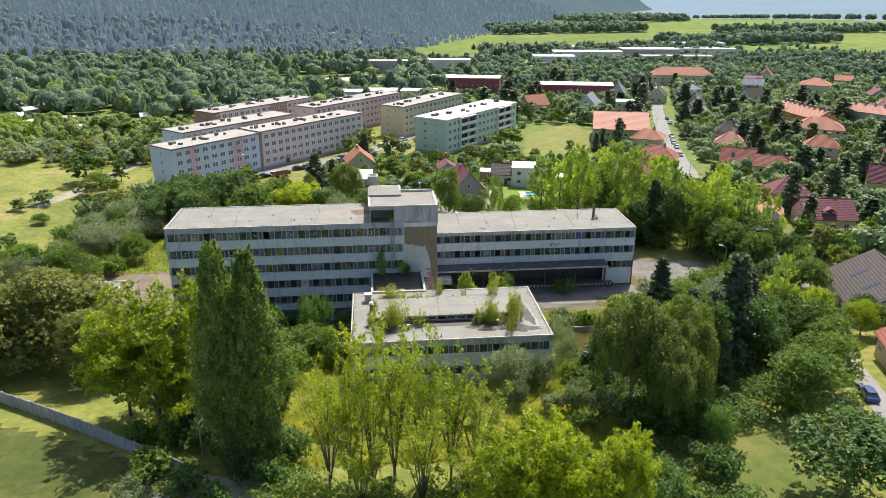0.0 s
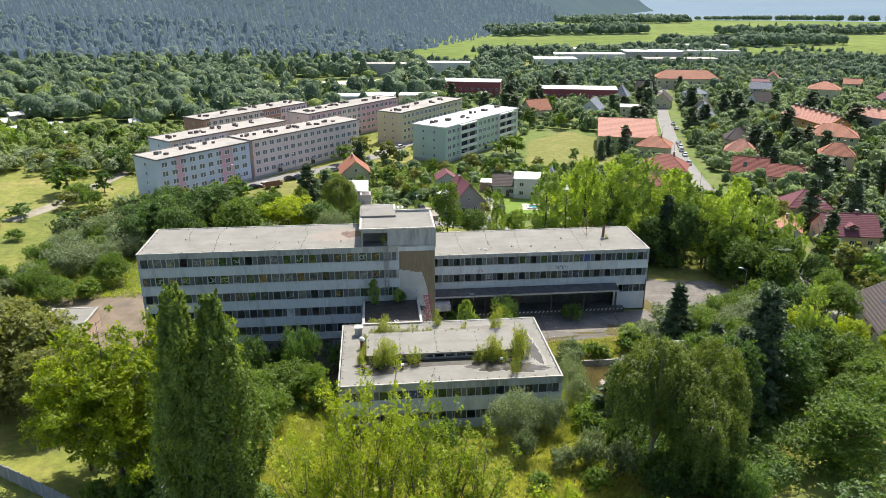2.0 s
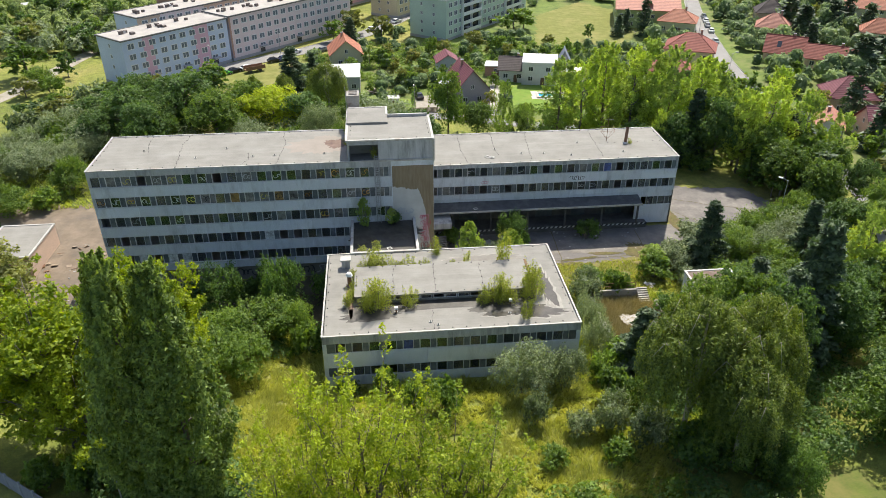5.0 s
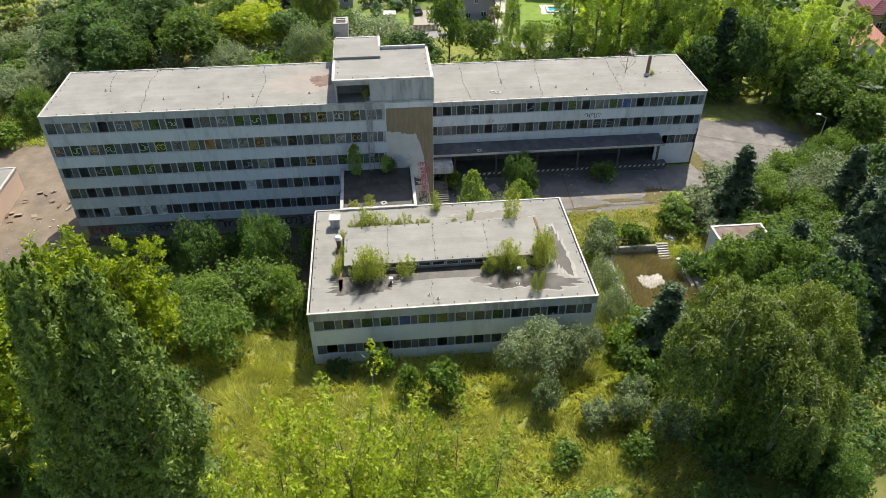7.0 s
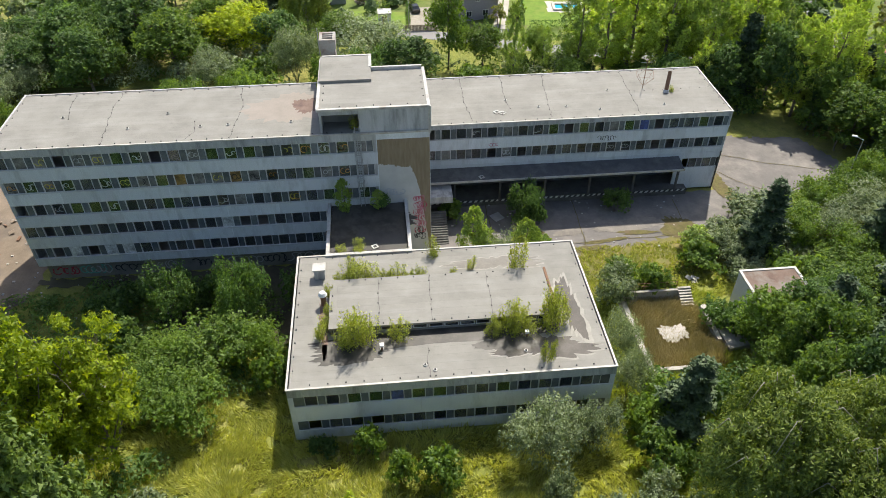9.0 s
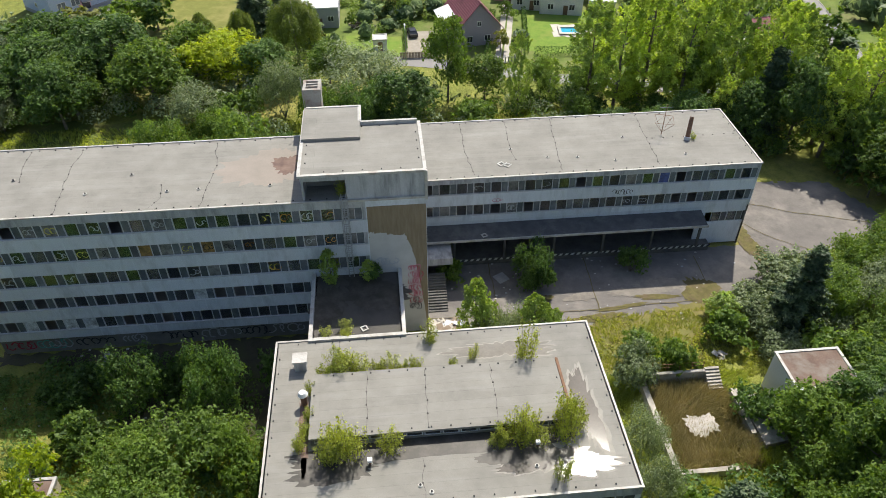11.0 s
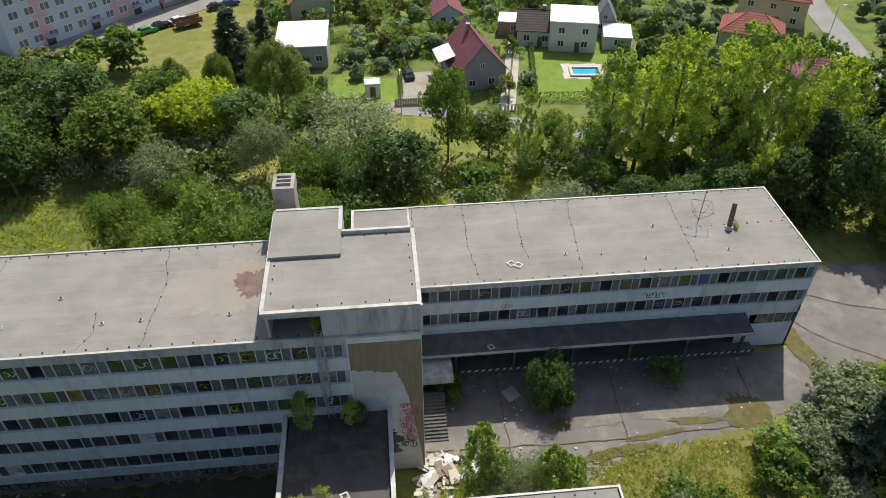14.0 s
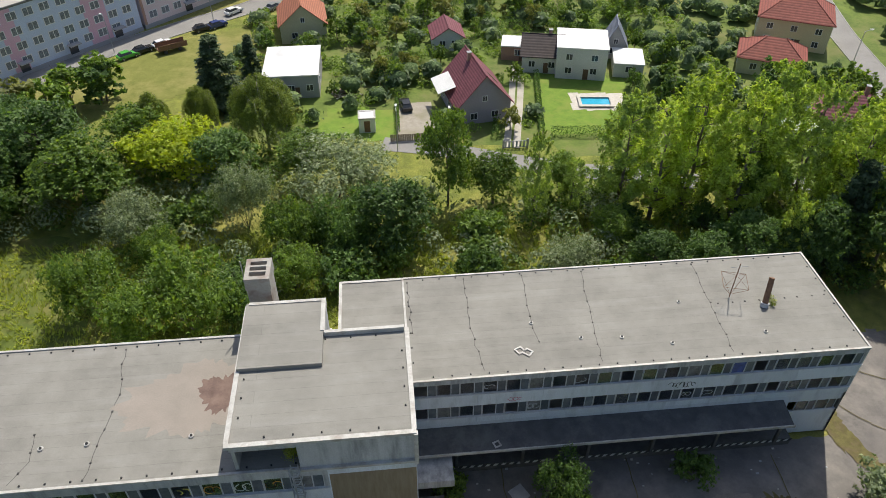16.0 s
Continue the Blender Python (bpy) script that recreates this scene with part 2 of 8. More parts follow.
def strip(name, pts, width, material, label, category, lift=0.06, step=3.0, kerb=None):
    """A road or path along a bent line, laid on the ground."""
    P = [Vector((*p, 0)) for p in pts]
    line = []
    for a, b in zip(P, P[1:]):
        k = max(1, int((b - a).length / step))
        line += [a.lerp(b, i / k) for i in range(k)]
    line.append(P[-1])
    for _ in range(3):
        line = [line[0]] + [(line[i - 1] + line[i] * 2 + line[i + 1]) / 4 for i in range(1, len(line) - 1)] + [line[-1]]
    v, f = [], []
    cols = 4
    for i, p in enumerate(line):
        d = (line[min(i + 1, len(line) - 1)] - line[max(i - 1, 0)]).normalized()
        s = Vector((d.y, -d.x, 0))
        for j in range(cols + 1):
            q = p + s * width * (j / cols - 0.5)
            v.append((q.x, q.y, gz(q.x, q.y) + lift))
    for i in range(len(line) - 1):
        for j in range(cols):
            a = i * (cols + 1) + j
            f.append((a, a + 1, a + cols + 2, a + cols + 1))
    ob = tagged(new(name, mesh(name, v, f, material, True)), label, category, kind="structure")
    if kerb:
        for side in (-1, 1):
            s2 = Shape()
            for i in range(len(line) - 1):
                d = (line[i + 1] - line[i]).normalized()
                n2 = Vector((d.y, -d.x, 0)) * side
                a, b = line[i] + n2 * width / 2, line[i + 1] + n2 * width / 2
                o = n2 * 0.15
                za, zb = gz(a.x, a.y) + lift, gz(b.x, b.y) + lift
                s2.add([(a.x, a.y, za - .1), (b.x, b.y, zb - .1), (b.x, b.y, zb + .1), (a.x, a.y, za + .1),
                        (a.x + o.x, a.y + o.y, za + .1), (b.x + o.x, b.y + o.y, zb + .1), (b.x + o.x, b.y + o.y, zb - .1), (a.x + o.x, a.y + o.y, za - .1)],
                       [(0, 1, 2, 3), (3, 2, 5, 4), (4, 5, 6, 7)])
            part("kerb", s2, kerb, ob)
    return ob


TRACK = surface("driveway_concrete", (0.42, 0.39, 0.34), (0.55, 0.51, 0.45), 0.8, 0.9, 10, (0.3, 0.28, 0.2), 0.4)
KERB = surface("kerb_stone", (0.35, 0.34, 0.32), (0.45, 0.44, 0.42), 2, 0.9, 12)
strip("road", [(10, 202.5), (20, 200), (28.5, 196), (39, 192), (60, 186), (88, 182)], 4.2, STREET, "narrow grey asphalt lane behind the trees", "road")
strip("road_main", [(98, 150), (101, 190), (106, 214), (110, 238), (125, 296), (151, 372), (190, 470), (205, 520)], 5.6, STREET, "light grey asphalt street between the villas", "road", kerb=KERB)
strip("road_estate", [(-61, 227.5), (-51, 240), (-35, 253.5), (-19, 265), (2, 287), (20, 318)], 6.4, STREET, "grey asphalt street beside the apartment blocks", "road", kerb=KERB)
strip("road_track", [(-101, 213), (-95.5, 226), (-92.5, 242), (-87, 271), (-84, 300)], 5.0, GRAVEL, "pale gravel track at the edge of the meadow", "road")
strip("road_side", [(98, 150), (92, 132), (84, 118), (76, 96), (71, 80), (66, 60)], 3.6, STREET, "pale asphalt lane between hedges and gardens", "road")
strip("driveway", [(32.2, 199), (35.5, 214), (38.5, 229)], 1.2, TRACK, "two-track concrete garden driveway with grass between", "driveway", 0.1)
strip("driveway", [(30.6, 199.2), (34.0, 214.5), (37.0, 229.3)], 1.2, TRACK, "two-track concrete garden driveway with grass between", "driveway", 0.1)


def patch(name, pts, material, label, category, lift=0.08, ragged=0.0, cell=1.5):
    """A level area with a drawn outline, cut from a fine grid that follows the ground."""
    P = np.array(pts, float)
    x0, y0, x1, y1 = P[:, 0].min(), P[:, 1].min(), P[:, 0].max(), P[:, 1].max()
    xs, ys = np.arange(x0, x1 + cell, cell), np.arange(y0, y1 + cell, cell)
    X, Y = np.meshgrid(xs, ys)
    if ragged:
        X = X + ragged * np.sin(Y * 1.9 + X * 0.7)
        Y = Y + ragged * np.sin(X * 2.3 - Y * 0.5)
    cx, cy = (X[:-1, :-1] + X[1:, 1:]) / 2, (Y[:-1, :-1] + Y[1:, 1:]) / 2
    inside = np.zeros(cx.shape, bool)
    for (ax, ay), (bx, by) in zip(P, np.roll(P, -1, 0)):
        hit = ((ay > cy) != (by > cy)) & (cx < (bx - ax) * (cy - ay) / (by - ay + 1e-9) + ax)
        inside ^= hit
    v = np.stack([X, Y, land(X, Y) + lift], -1).reshape(-1, 3)
    nx = len(xs)
    j, i = np.nonzero(inside)
    a = j * nx + i
    f = np.stack([a, a + 1, a + nx + 1, a + nx], -1)
    return tagged(new(name, mesh(name, v.tolist(), f.tolist(), material, True)), label, category, kind="structure")


patch("pavement_yard", [(11, 139.5), (11, 121), (27, 121), (27, 124), (33, 127), (44, 127.5), (47, 130), (56, 131), (62, 136), (72, 138.5), (79, 143), (75, 153), (65, 154), (59, 157), (56, 141), (55, 139.5)], ASPHALT, "cracked grey asphalt loading yard with weeds", "pavement", 0.05, 0.15, 0.6)
patch("pavement_west", [(-70, 158), (-40, 158), (-39.5, 127.5), (-42, 121), (-47, 118), (-54, 132)], DUST, "dusty grey asphalt yard strewn with rubble", "pavement", 0.05, 0.3, 0.8)
LAWN_DRY = surface("dry_lawn", (0.15, 0.165, 0.03), (0.22, 0.225, 0.05), 0.4, 0.95, 9.0, (0.27, 0.24, 0.08), 0.1, 0.5)
patch("lawn_estate", [(56, 262), (84, 258), (108, 300), (88, 330), (66, 308)], LAWN_DRY, "mown green lawn beside the apartment block", "lawn", 0.05, 0.3)
patch("lawn_garden", [(37.5, 203.5), (54, 201), (57, 222), (41, 226)], LAWN_FRESH, "bright mown garden lawn round a pool", "lawn", 0.05, 0.1)
patch("lawn_garden", [(-1, 205), (12.5, 203.5), (12.5, 214), (0, 216)], LAWN_FRESH, "bright mown garden lawn by a white shed", "lawn", 0.05, 0.1)
LAWN_SUN = surface("sunny_lawn", (0.075, 0.11, 0.015), (0.13, 0.16, 0.026), 0.5, 0.95, 9.0, (0.21, 0.18, 0.06), 0.16, 0.5)
patch("lawn_side", [(43, 62), (43.2, 72), (45, 78), (52, 78), (54, 73), (53, 62)], LAWN_SUN, "sunny mown lawn between the trees and the lane", "lawn", 0.05, 0.2)
patch("lawn_rear", [(-80, 150), (-56, 149), (-40, 157.5), (-28, 158), (-27, 180), (-52, 184), (-80, 182)], LAWN_SUN, "green overgrown clearing behind the office wing", "lawn", 0.04, 0.4)
patch("lawn_front", [(-70, 100), (-26, 77.5), (-26, 60), (-70, 50)], LAWN, "mown lawn behind a grey panel fence", "lawn", 0.05, 0.2)
patch("ground_gardens", [(-16, 262), (-16, 205), (20, 203), (60, 190), (100, 160), (112, 120), (330, 120), (420, 560), (20, 620), (40, 420), (60, 330), (28, 272)], GARDEN, "dark green garden ground between the houses", "ground", 0.02, 0.8, 5.0)
patch("ground_wood", [(-430, 350), (-120, 345), (-60, 350), (-20, 365), (40, 420), (20, 620), (0, 660), (-430, 660)], GARDEN, "shady ground below the woodland", "ground", 0.02, 0.8, 6.0)
patch("ground_soil", [(-40, 128.4), (-20.5, 128.4), (4.8, 128.4), (4.8, 118), (-1.5, 117.8), (-5.2, 117), (-5.4, 113), (-22, 115), (-23.5, 118), (-21, 125), (-39, 127)], SOIL, "dark littered soil with the office wing shade in its colour", "ground", 0.07, 0.25, 0.8)

# ---- the derelict works ----
CONCRETE = surface("concrete_panel", (0.64, 0.67, 0.71), (0.75, 0.78, 0.82), 0.5, 0.85, 10, (0.44, 0.46, 0.48), 0.5, 0.2, (1.3, 1, 0.35), 0.16)
FASCIA = surface("concrete_fascia", (0.41, 0.415, 0.42), (0.53, 0.535, 0.54), 0.9, 0.9, 9, (0.2, 0.2, 0.2), 0.5, 0.3, (1.6, 1, 0.25), 0.15)
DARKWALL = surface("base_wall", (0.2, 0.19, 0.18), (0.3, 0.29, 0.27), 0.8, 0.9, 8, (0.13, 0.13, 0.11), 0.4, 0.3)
RIM = surface("rim_sheet", (0.43, 0.42, 0.39), (0.56, 0.55, 0.52), 1.2, 0.55, 8, (0.3, 0.26, 0.22), 0.7, 0.1)
FRAME = surface("window_timber", (0.5, 0.51, 0.52), (0.64, 0.65, 0.66), 2, 0.7, 14)
INFILL = surface("window_infill", (0.065, 0.08, 0.094), (0.12, 0.142, 0.16), 1.4, 0.3, 12, (0.18, 0.195, 0.205), 0.6, 0.1, None, 0.5)
INNER = surface("inner_wall", (0.45, 0.43, 0.38), (0.55, 0.52, 0.47), 0.6, 0.9, 8, (0.3, 0.28, 0.25), 0.3)
DARK = plain("dark_gap", (0.03, 0.03, 0.03), 0.9)
RUST = surface("rust", (0.16, 0.09, 0.055), (0.27, 0.15, 0.09), 3, 0.9, 20)
STEEL = plain("grey_steel", (0.4, 0.41, 0.42), 0.5, 0.6)


def felt():
    m, n, l, b = mat("roof_felt", 0.9)
    pos = place(n)
    col = ramp(n, l, tex_noise(n, l, 0.25, 6, pos, 0.65), [(0.3, (0.22, 0.211, 0.187)), (0.7, (0.31, 0.298, 0.265))])
    br = n.new("ShaderNodeTexBrick")
    br.inputs["Scale"].default_value, br.inputs["Mortar Size"].default_value, br.inputs["Mortar Smooth"].default_value = 1.0, 0.013, 0.5
    br.inputs["Brick Width"].default_value, br.inputs["Row Height"].default_value = 60.0, 1.05
    br.inputs["Color1"].default_value, br.inputs["Color2"].default_value, br.inputs["Mortar"].default_value = (1, 1, 1, 1), (0.94, 0.94, 0.94, 1), (0.66, 0.66, 0.66, 1)
    l.new(pos, br.inputs["Vector"])
    col = mixc(n, l, 1.0, col, br.outputs["Color"], "MULTIPLY")
    grain = tex_noise(n, l, 18, 3, pos)
    col = mixc(n, l, 0.4, col, ramp(n, l, grain, [(0.25, (0.6, 0.6, 0.6)), (0.75, (1.25, 1.25, 1.25))]), "MULTIPLY")
    streak = ramp(n, l, tex_noise(n, l, 0.6, 6, pos, 0.7, (0.25, 2.0, 1)), [(0.5, (0, 0, 0)), (0.7, (1, 1, 1))])
    col = mixc(n, l, mathn(n, l, "MULTIPLY", streak, 0.16), col, (0.42, 0.41, 0.39))
    l.new(col, b.inputs["Base Color"])
    bump(n, l, b, grain, 0.2, 0.02)
    return m


FELT = felt()


def glass_mat(name, tint, clear, rough=0.05):
    m, n, l, b = mat(name, rough)
    pos = place(n)
    c = ramp(n, l, tex_noise(n, l, 0.9, 5, pos, 0.7), [(0.35, tuple(v * 0.35 for v in tint)), (0.65, tuple(min(1, v * 1.5) for v in tint))])
    l.new(mixc(n, l, 0.5, c, ramp(n, l, tex_noise(n, l, 6, 4, pos), [(0.3, (0.6, 0.6, 0.6)), (0.7, (1.4, 1.4, 1.4))]), "MULTIPLY"), b.inputs["Base Color"])
    b.inputs["Specular IOR Level"].default_value = 0.9
    t = n.new("ShaderNodeBsdfTransparent")
    mx = n.new("ShaderNodeMixShader")
    mx.inputs[0].default_value = clear
    l.new(b.outputs[0], mx.inputs[1])
    l.new(t.outputs[0], mx.inputs[2])
    l.new(mx.outputs[0], n["Material Output"].inputs["Surface"])
    return m


GLASS = glass_mat("dusty_glass", (0.042, 0.056, 0.068), 0.7)
GLASS_DIM = glass_mat("grimy_glass", (0.12, 0.13, 0.13), 0.4, 0.2)
# green and ochre tints put reflections into the pane colour
TINTED = [glass_mat("reflection_pane_green", (0.08, 0.13, 0.045), 0.3, 0.15), glass_mat("reflection_pane_ochre", (0.36, 0.22, 0.07), 0.2, 0.4),
           glass_mat("painted_pane_grey", (0.26, 0.26, 0.25), 0.3, 0.4), glass_mat("painted_pane_white", (0.6, 0.62, 0.64), 0.05, 0.5)]
BLUE_PANE = glass_mat("painted_pane_blue", (0.05, 0.09, 0.3), 0.1, 0.4)
ALL_PANES = [GLASS, GLASS_DIM, *TINTED, BLUE_PANE]

W_MOD, W_HI = 2.15, 1.6


def window_meshes(mod, hi):
    t = 0.045
    wide = mod * 0.62
    xs = [0.02, 0.02 + t, wide - t, wide + .03, mod - t - .02, mod - .02]
    zs = [0, t, hi - t, hi]
    fr = Shape().grid(xs, zs, lambda i, j: j != 1 or i in (0, 2, 4), -0.02, 0.12)
    frame_me = fr.mesh("window_frame", FRAME)
    panes = [Shape().box(0.02 + t, 0.05, t, wide - t, 0.07, hi - t).mesh("pane", g) for g in ALL_PANES]
    fill = Shape().box(wide + .03, 0.04, t, mod - t - 0.02, 0.08, hi - t).mesh("infill_panel", INFILL)
    return frame_me, panes, fill


FR_ME, PANE_ME, FILL_ME = window_meshes(W_MOD, W_HI)
_rng = random.Random(5)


def window_row(owner, x0, count, y, z, choose, back=False, meshes=(FR_ME, PANE_ME, FILL_ME), mod=W_MOD):
    for i in range(count):
        k = choose(i)
        w = new("window", meshes[0])
        w.parent = owner
        w.matrix_basis = pose(x0 + mod * (i + 1 if back else i), y, z, 0, 0, 180 if back else 0)
        if k is not None:
            part("pane", meshes[1][k], None, w)
        part("infill_panel", meshes[2], None, w)


def panels(owner, name, x0, x1, y, depth, z0, z1, count, material):
    step = (x1 - x0) / count
    me = Shape().box(0.012, 0, 0.01, step - 0.012, depth, z1 - z0 - 0.01).mesh(name, material)
    for i in range(count):
        ob = part(name, me, None, owner)
        ob.location = (x0 + step * i, y, z0)


CLAMP_ME = Shape().box(-.055, -.055, 0, .055, .055, .1).mesh("roof_clamp", DARK)


def clamps(owner, x0, y0, x1, y1, z, step=1.7):
    """Dark fixing clamps along the rim of a flat roof."""
    for a, b in (((x0, y0), (x1, y0)), ((x1, y0), (x1, y1)), ((x1, y1), (x0, y1)), ((x0, y1), (x0, y0))):
        n = int(math.dist(a, b) / step)
        for i in range(1, n):
            part("roof_clamp", CLAMP_ME, None, owner).location = (a[0] + (b[0] - a[0]) * i / n, a[1] + (b[1] - a[1]) * i / n, z)


def rim(owner, x0, y0, x1, y1, z, w=0.2, h=0.14):
    for name, b in (("rim", (x0, y0, x1, y0 + w)), ("rim", (x0, y1 - w, x1, y1)), ("rim", (x0, y0 + w, x0 + w, y1 - w)), ("rim", (x1 - w, y0 + w, x1, y1 - w))):
        part(name, Shape().box(b[0], b[1], z - h, b[2], b[3], z), RIM, owner, "pale sheet-metal roof rim")


def wing(name, label, x0, x1, yf, yb, roof, sills, bottom, count, mod, choose, n_panels, end_walls=(True, True)):
    """A wing of banded facade: panel strips, window bands, floors and a flat roof."""
    own = thing(name, label, "building")
    xs = x0 + (x1 - x0 - count * mod) / 2
    levels = sorted(sills, reverse=True)
    top = roof - 0.12
    for y, d, back in ((yf, 0.25, False), (yb - 0.25, 0.25, True)):
        z_hi = top
        for k, s in enumerate(levels):
            panels(own, "fascia_panel" if k == 0 else "spandrel_panel", x0, x1, y, d, s + W_HI, z_hi, n_panels, FASCIA if k == 0 else CONCRETE)
            z_hi = s - 0.03
            part("sill_ledge", Shape().box(x0, y - .12 if not back else y + d, s - .03, x1, y if not back else y + d + .12, s + .03), FRAME, own)
        panels(own, "spandrel_panel", x0, x1, y, d, bottom, z_hi, n_panels, CONCRETE)
        for s in levels:
            part("corner_pier", Shape().box(x0, y, s, xs, y + d, s + W_HI), FASCIA, own)
            part("corner_pier", Shape().box(xs + count * mod, y, s, x1, y + d, s + W_HI), FASCIA, own)
            window_row(own, xs, count, yf + 0.05 if not back else yb - 0.05, s, (lambda i, s=s: choose(i, s)) if not back else (lambda i: None), back, mod=mod)
    for x, e in ((x0, end_walls[0]), (x1 - 0.25, end_walls[1])):
        if e:
            part("end_wall", Shape().box(x, yf + .25, bottom, x + 0.25, yb - .25, top), FASCIA, own)
    for s in levels:
        part("floor_slab", Shape().box(x0 + .25, yf + .25, s - 1.15, x1 - .25, yb - .25, s - 0.9), INNER, own)
    for f in np.linspace(0.12, 0.88, 6):
        part("partition", Shape().box(x0 + (x1 - x0) * f, yf + 3.2, bottom, x0 + (x1 - x0) * f + 0.15, yb - .3, top - 0.3), INNER, own)
    part("roof_slab", Shape().box(x0 + .02, yf + .02, roof - 0.45, x1 - .02, yb - .02, roof - 0.1), FELT, own, "grey bitumen felt roof with seams")
    rim(own, x0 - 0.06, yf - 0.06, x1 + 0.06, yb + 0.06, roof)
    clamps(own, x0 + .45, yf + .45, x1 - .45, yb - .45, roof - 0.1)
    return own


def pick_west(i, s):
    r = _rng.random()
    if s > 17:
        return 2 if r < 0.5 else 0 if r < 0.62 else 1 if r < 0.72 else 4 if r < 0.94 else None
    if s > 13.9:
        return 3 if 8 < i < 13 and r < 0.6 else 2 if r < 0.35 else 0 if r < 0.6 else 1 if r < 0.75 else 4
    if s > 10:
        return 2 if r < 0.2 else 0 if r < 0.55 else 1 if r < 0.78 else 4 if r < 0.85 else 3 if r < .88 else None
    if s < 5 and 1 < i < 6:
        return 5 if r < 0.8 else None
    return 0 if r < 0.6 else 1 if r < 0.75 else 5 if r < 0.77 else None


def pick_east(i, s):
    r = _rng.random()
    if i == 14 and s > 10:
        return 6
    return 2 if r < 0.16 and s > 10 else 0 if r < 0.6 else 1 if r < 0.82 else 4 if r < 0.88 else None


west = wing("office_wing", "five-storey derelict concrete office wing with broken window bands", -38.8, 4.9, 127.8, 141.1, 19.9, [17.25, 13.95, 10.65, 7.35, 4.05], 2.75, 20, 2.15, pick_west, 7, (True, False))
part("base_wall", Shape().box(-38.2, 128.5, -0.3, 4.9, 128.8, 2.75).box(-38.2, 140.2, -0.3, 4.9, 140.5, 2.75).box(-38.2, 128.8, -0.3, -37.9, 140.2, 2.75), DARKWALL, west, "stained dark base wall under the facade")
east = wing("workshop_wing", "derelict concrete workshop wing with two window bands", 11.3, 55.0, 140.2, 154.2, 13.2, [10.85, 7.5], 6.6, 20, 2.16, pick_east, 7, (True, True))

part("roof_slab", Shape().box(4.8, 141.5, 12.75, 11.3, 154.2, 13.1).box(4.8, 141.5, 0, 5.1, 154.2, 12.75), FELT, east, "grey bitumen felt roof with seams")
part("rim", Shape().box(4.75, 153.95, 13.04, 11.2, 154.26, 13.2), RIM, east)
part("rim", Shape().box(4.75, 141.2, 13.04, 5.05, 153.95, 13.2), RIM, east)

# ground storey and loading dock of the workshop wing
# concrete darkened so its colour holds the shade below canopy and porch slab
DOCK_SHADE = surface("shaded_dock_concrete", (0.1, 0.097, 0.09), (0.16, 0.155, 0.145), 0.7, 0.9, 9, (0.06, 0.06, 0.055), 0.4)
part("dock_wall", Shape().box(11.3, 143.0, 0, 49.2, 143.25, 6.6).box(11.3, 153.9, 0, 55, 154.2, 6.6).box(54.75, 140.2, 0, 55, 153.9, 6.6).box(11.3, 143.3, 0, 11.6, 153.9, 6.6), DOCK_SHADE, east, "rear wall of the loading dock, canopy shade in its colour")
part("dock_platform", Shape().box(11.3, 139.0, -.2, 50.4, 143.0, 1.1), DOCK_SHADE, east, "raised concrete loading platform")
part("spandrel_panel", Shape().box(11.6, 140.21, 5.92, 48.4, 140.44, 6.58), CONCRETE, east)
part("corner_pier", Shape().box(48.4, 140.2, 0.3, 49.3, 140.45, 6.58), CONCRETE, east)
part("spandrel_panel", Shape().box(49.3, 140.2, 0.3, 55, 140.45, 4.0), CONCRETE, east)
part("spandrel_panel", Shape().box(49.3, 140.2, 5.6, 55, 140.45, 6.58), CONCRETE, east)
window_row(east, 50.2, 2, 140.25, 4.0, lambda i: 1)
STRIPE_A, STRIPE_B = plain("stripe_white", (0.6, 0.6, 0.57), 0.7), plain("stripe_black", (0.05, 0.05, 0.05), 0.7)
st = Shape()
for i in range(96):
    x = 12 + i * 0.4
    st.add([(x, 138.97, 0.72), (x + .4, 138.97, 0.72), (x + .62, 138.97, 1.06), (x + .22, 138.97, 1.06)], [(0, 1, 2, 3)], i % 2)
    st.add([(x, 139.0, 0.72), (x + .4, 139.0, 0.72), (x + .62, 139.0, 1.06), (x + .22, 139.0, 1.06)], [(3, 2, 1, 0)], i % 2)
part("warning_stripe", st.mesh("warning_stripe", [STRIPE_A, STRIPE_B]), None, east, "faded black and white hazard stripe")
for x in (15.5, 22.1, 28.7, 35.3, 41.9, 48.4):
    part("dock_post", Shape().box(x - .14, 138.6, 1.1, x + .14, 138.88, 5.3), DOCK_SHADE, east)
for x, w in ((17, 3.2), (24.5, 2.6), (31, 3.0), (37.5, 2.6), (44, 3.0)):
    part("dock_door", Shape().box(x, 142.9, 1.1, x + w, 142.98, 4.2), INFILL, east, "closed grey loading door")
part("canopy", Shape().add([(11.3, 137.55, 5.35), (48.6, 137.55, 5.35), (48.6, 140.2, 5.85), (11.3, 140.2, 5.85), (11.3, 137.55, 5.6), (48.6, 137.55, 5.6), (48.6, 140.2, 6.1), (11.3, 140.2, 6.1)],
     [(3, 2, 1, 0), (4, 5, 6, 7), (0, 1, 5, 4), (1, 2, 6, 5), (3, 0, 4, 7)]), surface("canopy_felt", (0.065, 0.067, 0.07), (0.105, 0.107, 0.11), 0.7, 0.9, 12, (0.15, 0.15, 0.145), 0.4), east, "long sloping dark felt canopy")
part("canopy_edge", Shape().box(11.3, 137.42, 5.3, 48.7, 137.54, 5.62), RIM, east)
part("porch_slab", Shape().box(11.4, 135.3, 3.6, 14.9, 138.8, 4.6), FASCIA, east, "thick concrete slab over the entrance")
steps = Shape()
for i in range(14):
    steps.box(11.5, 130.6 + i * 0.33, 0, 13.9, 130.93 + i * 0.33, 0.17 * (i + 1))
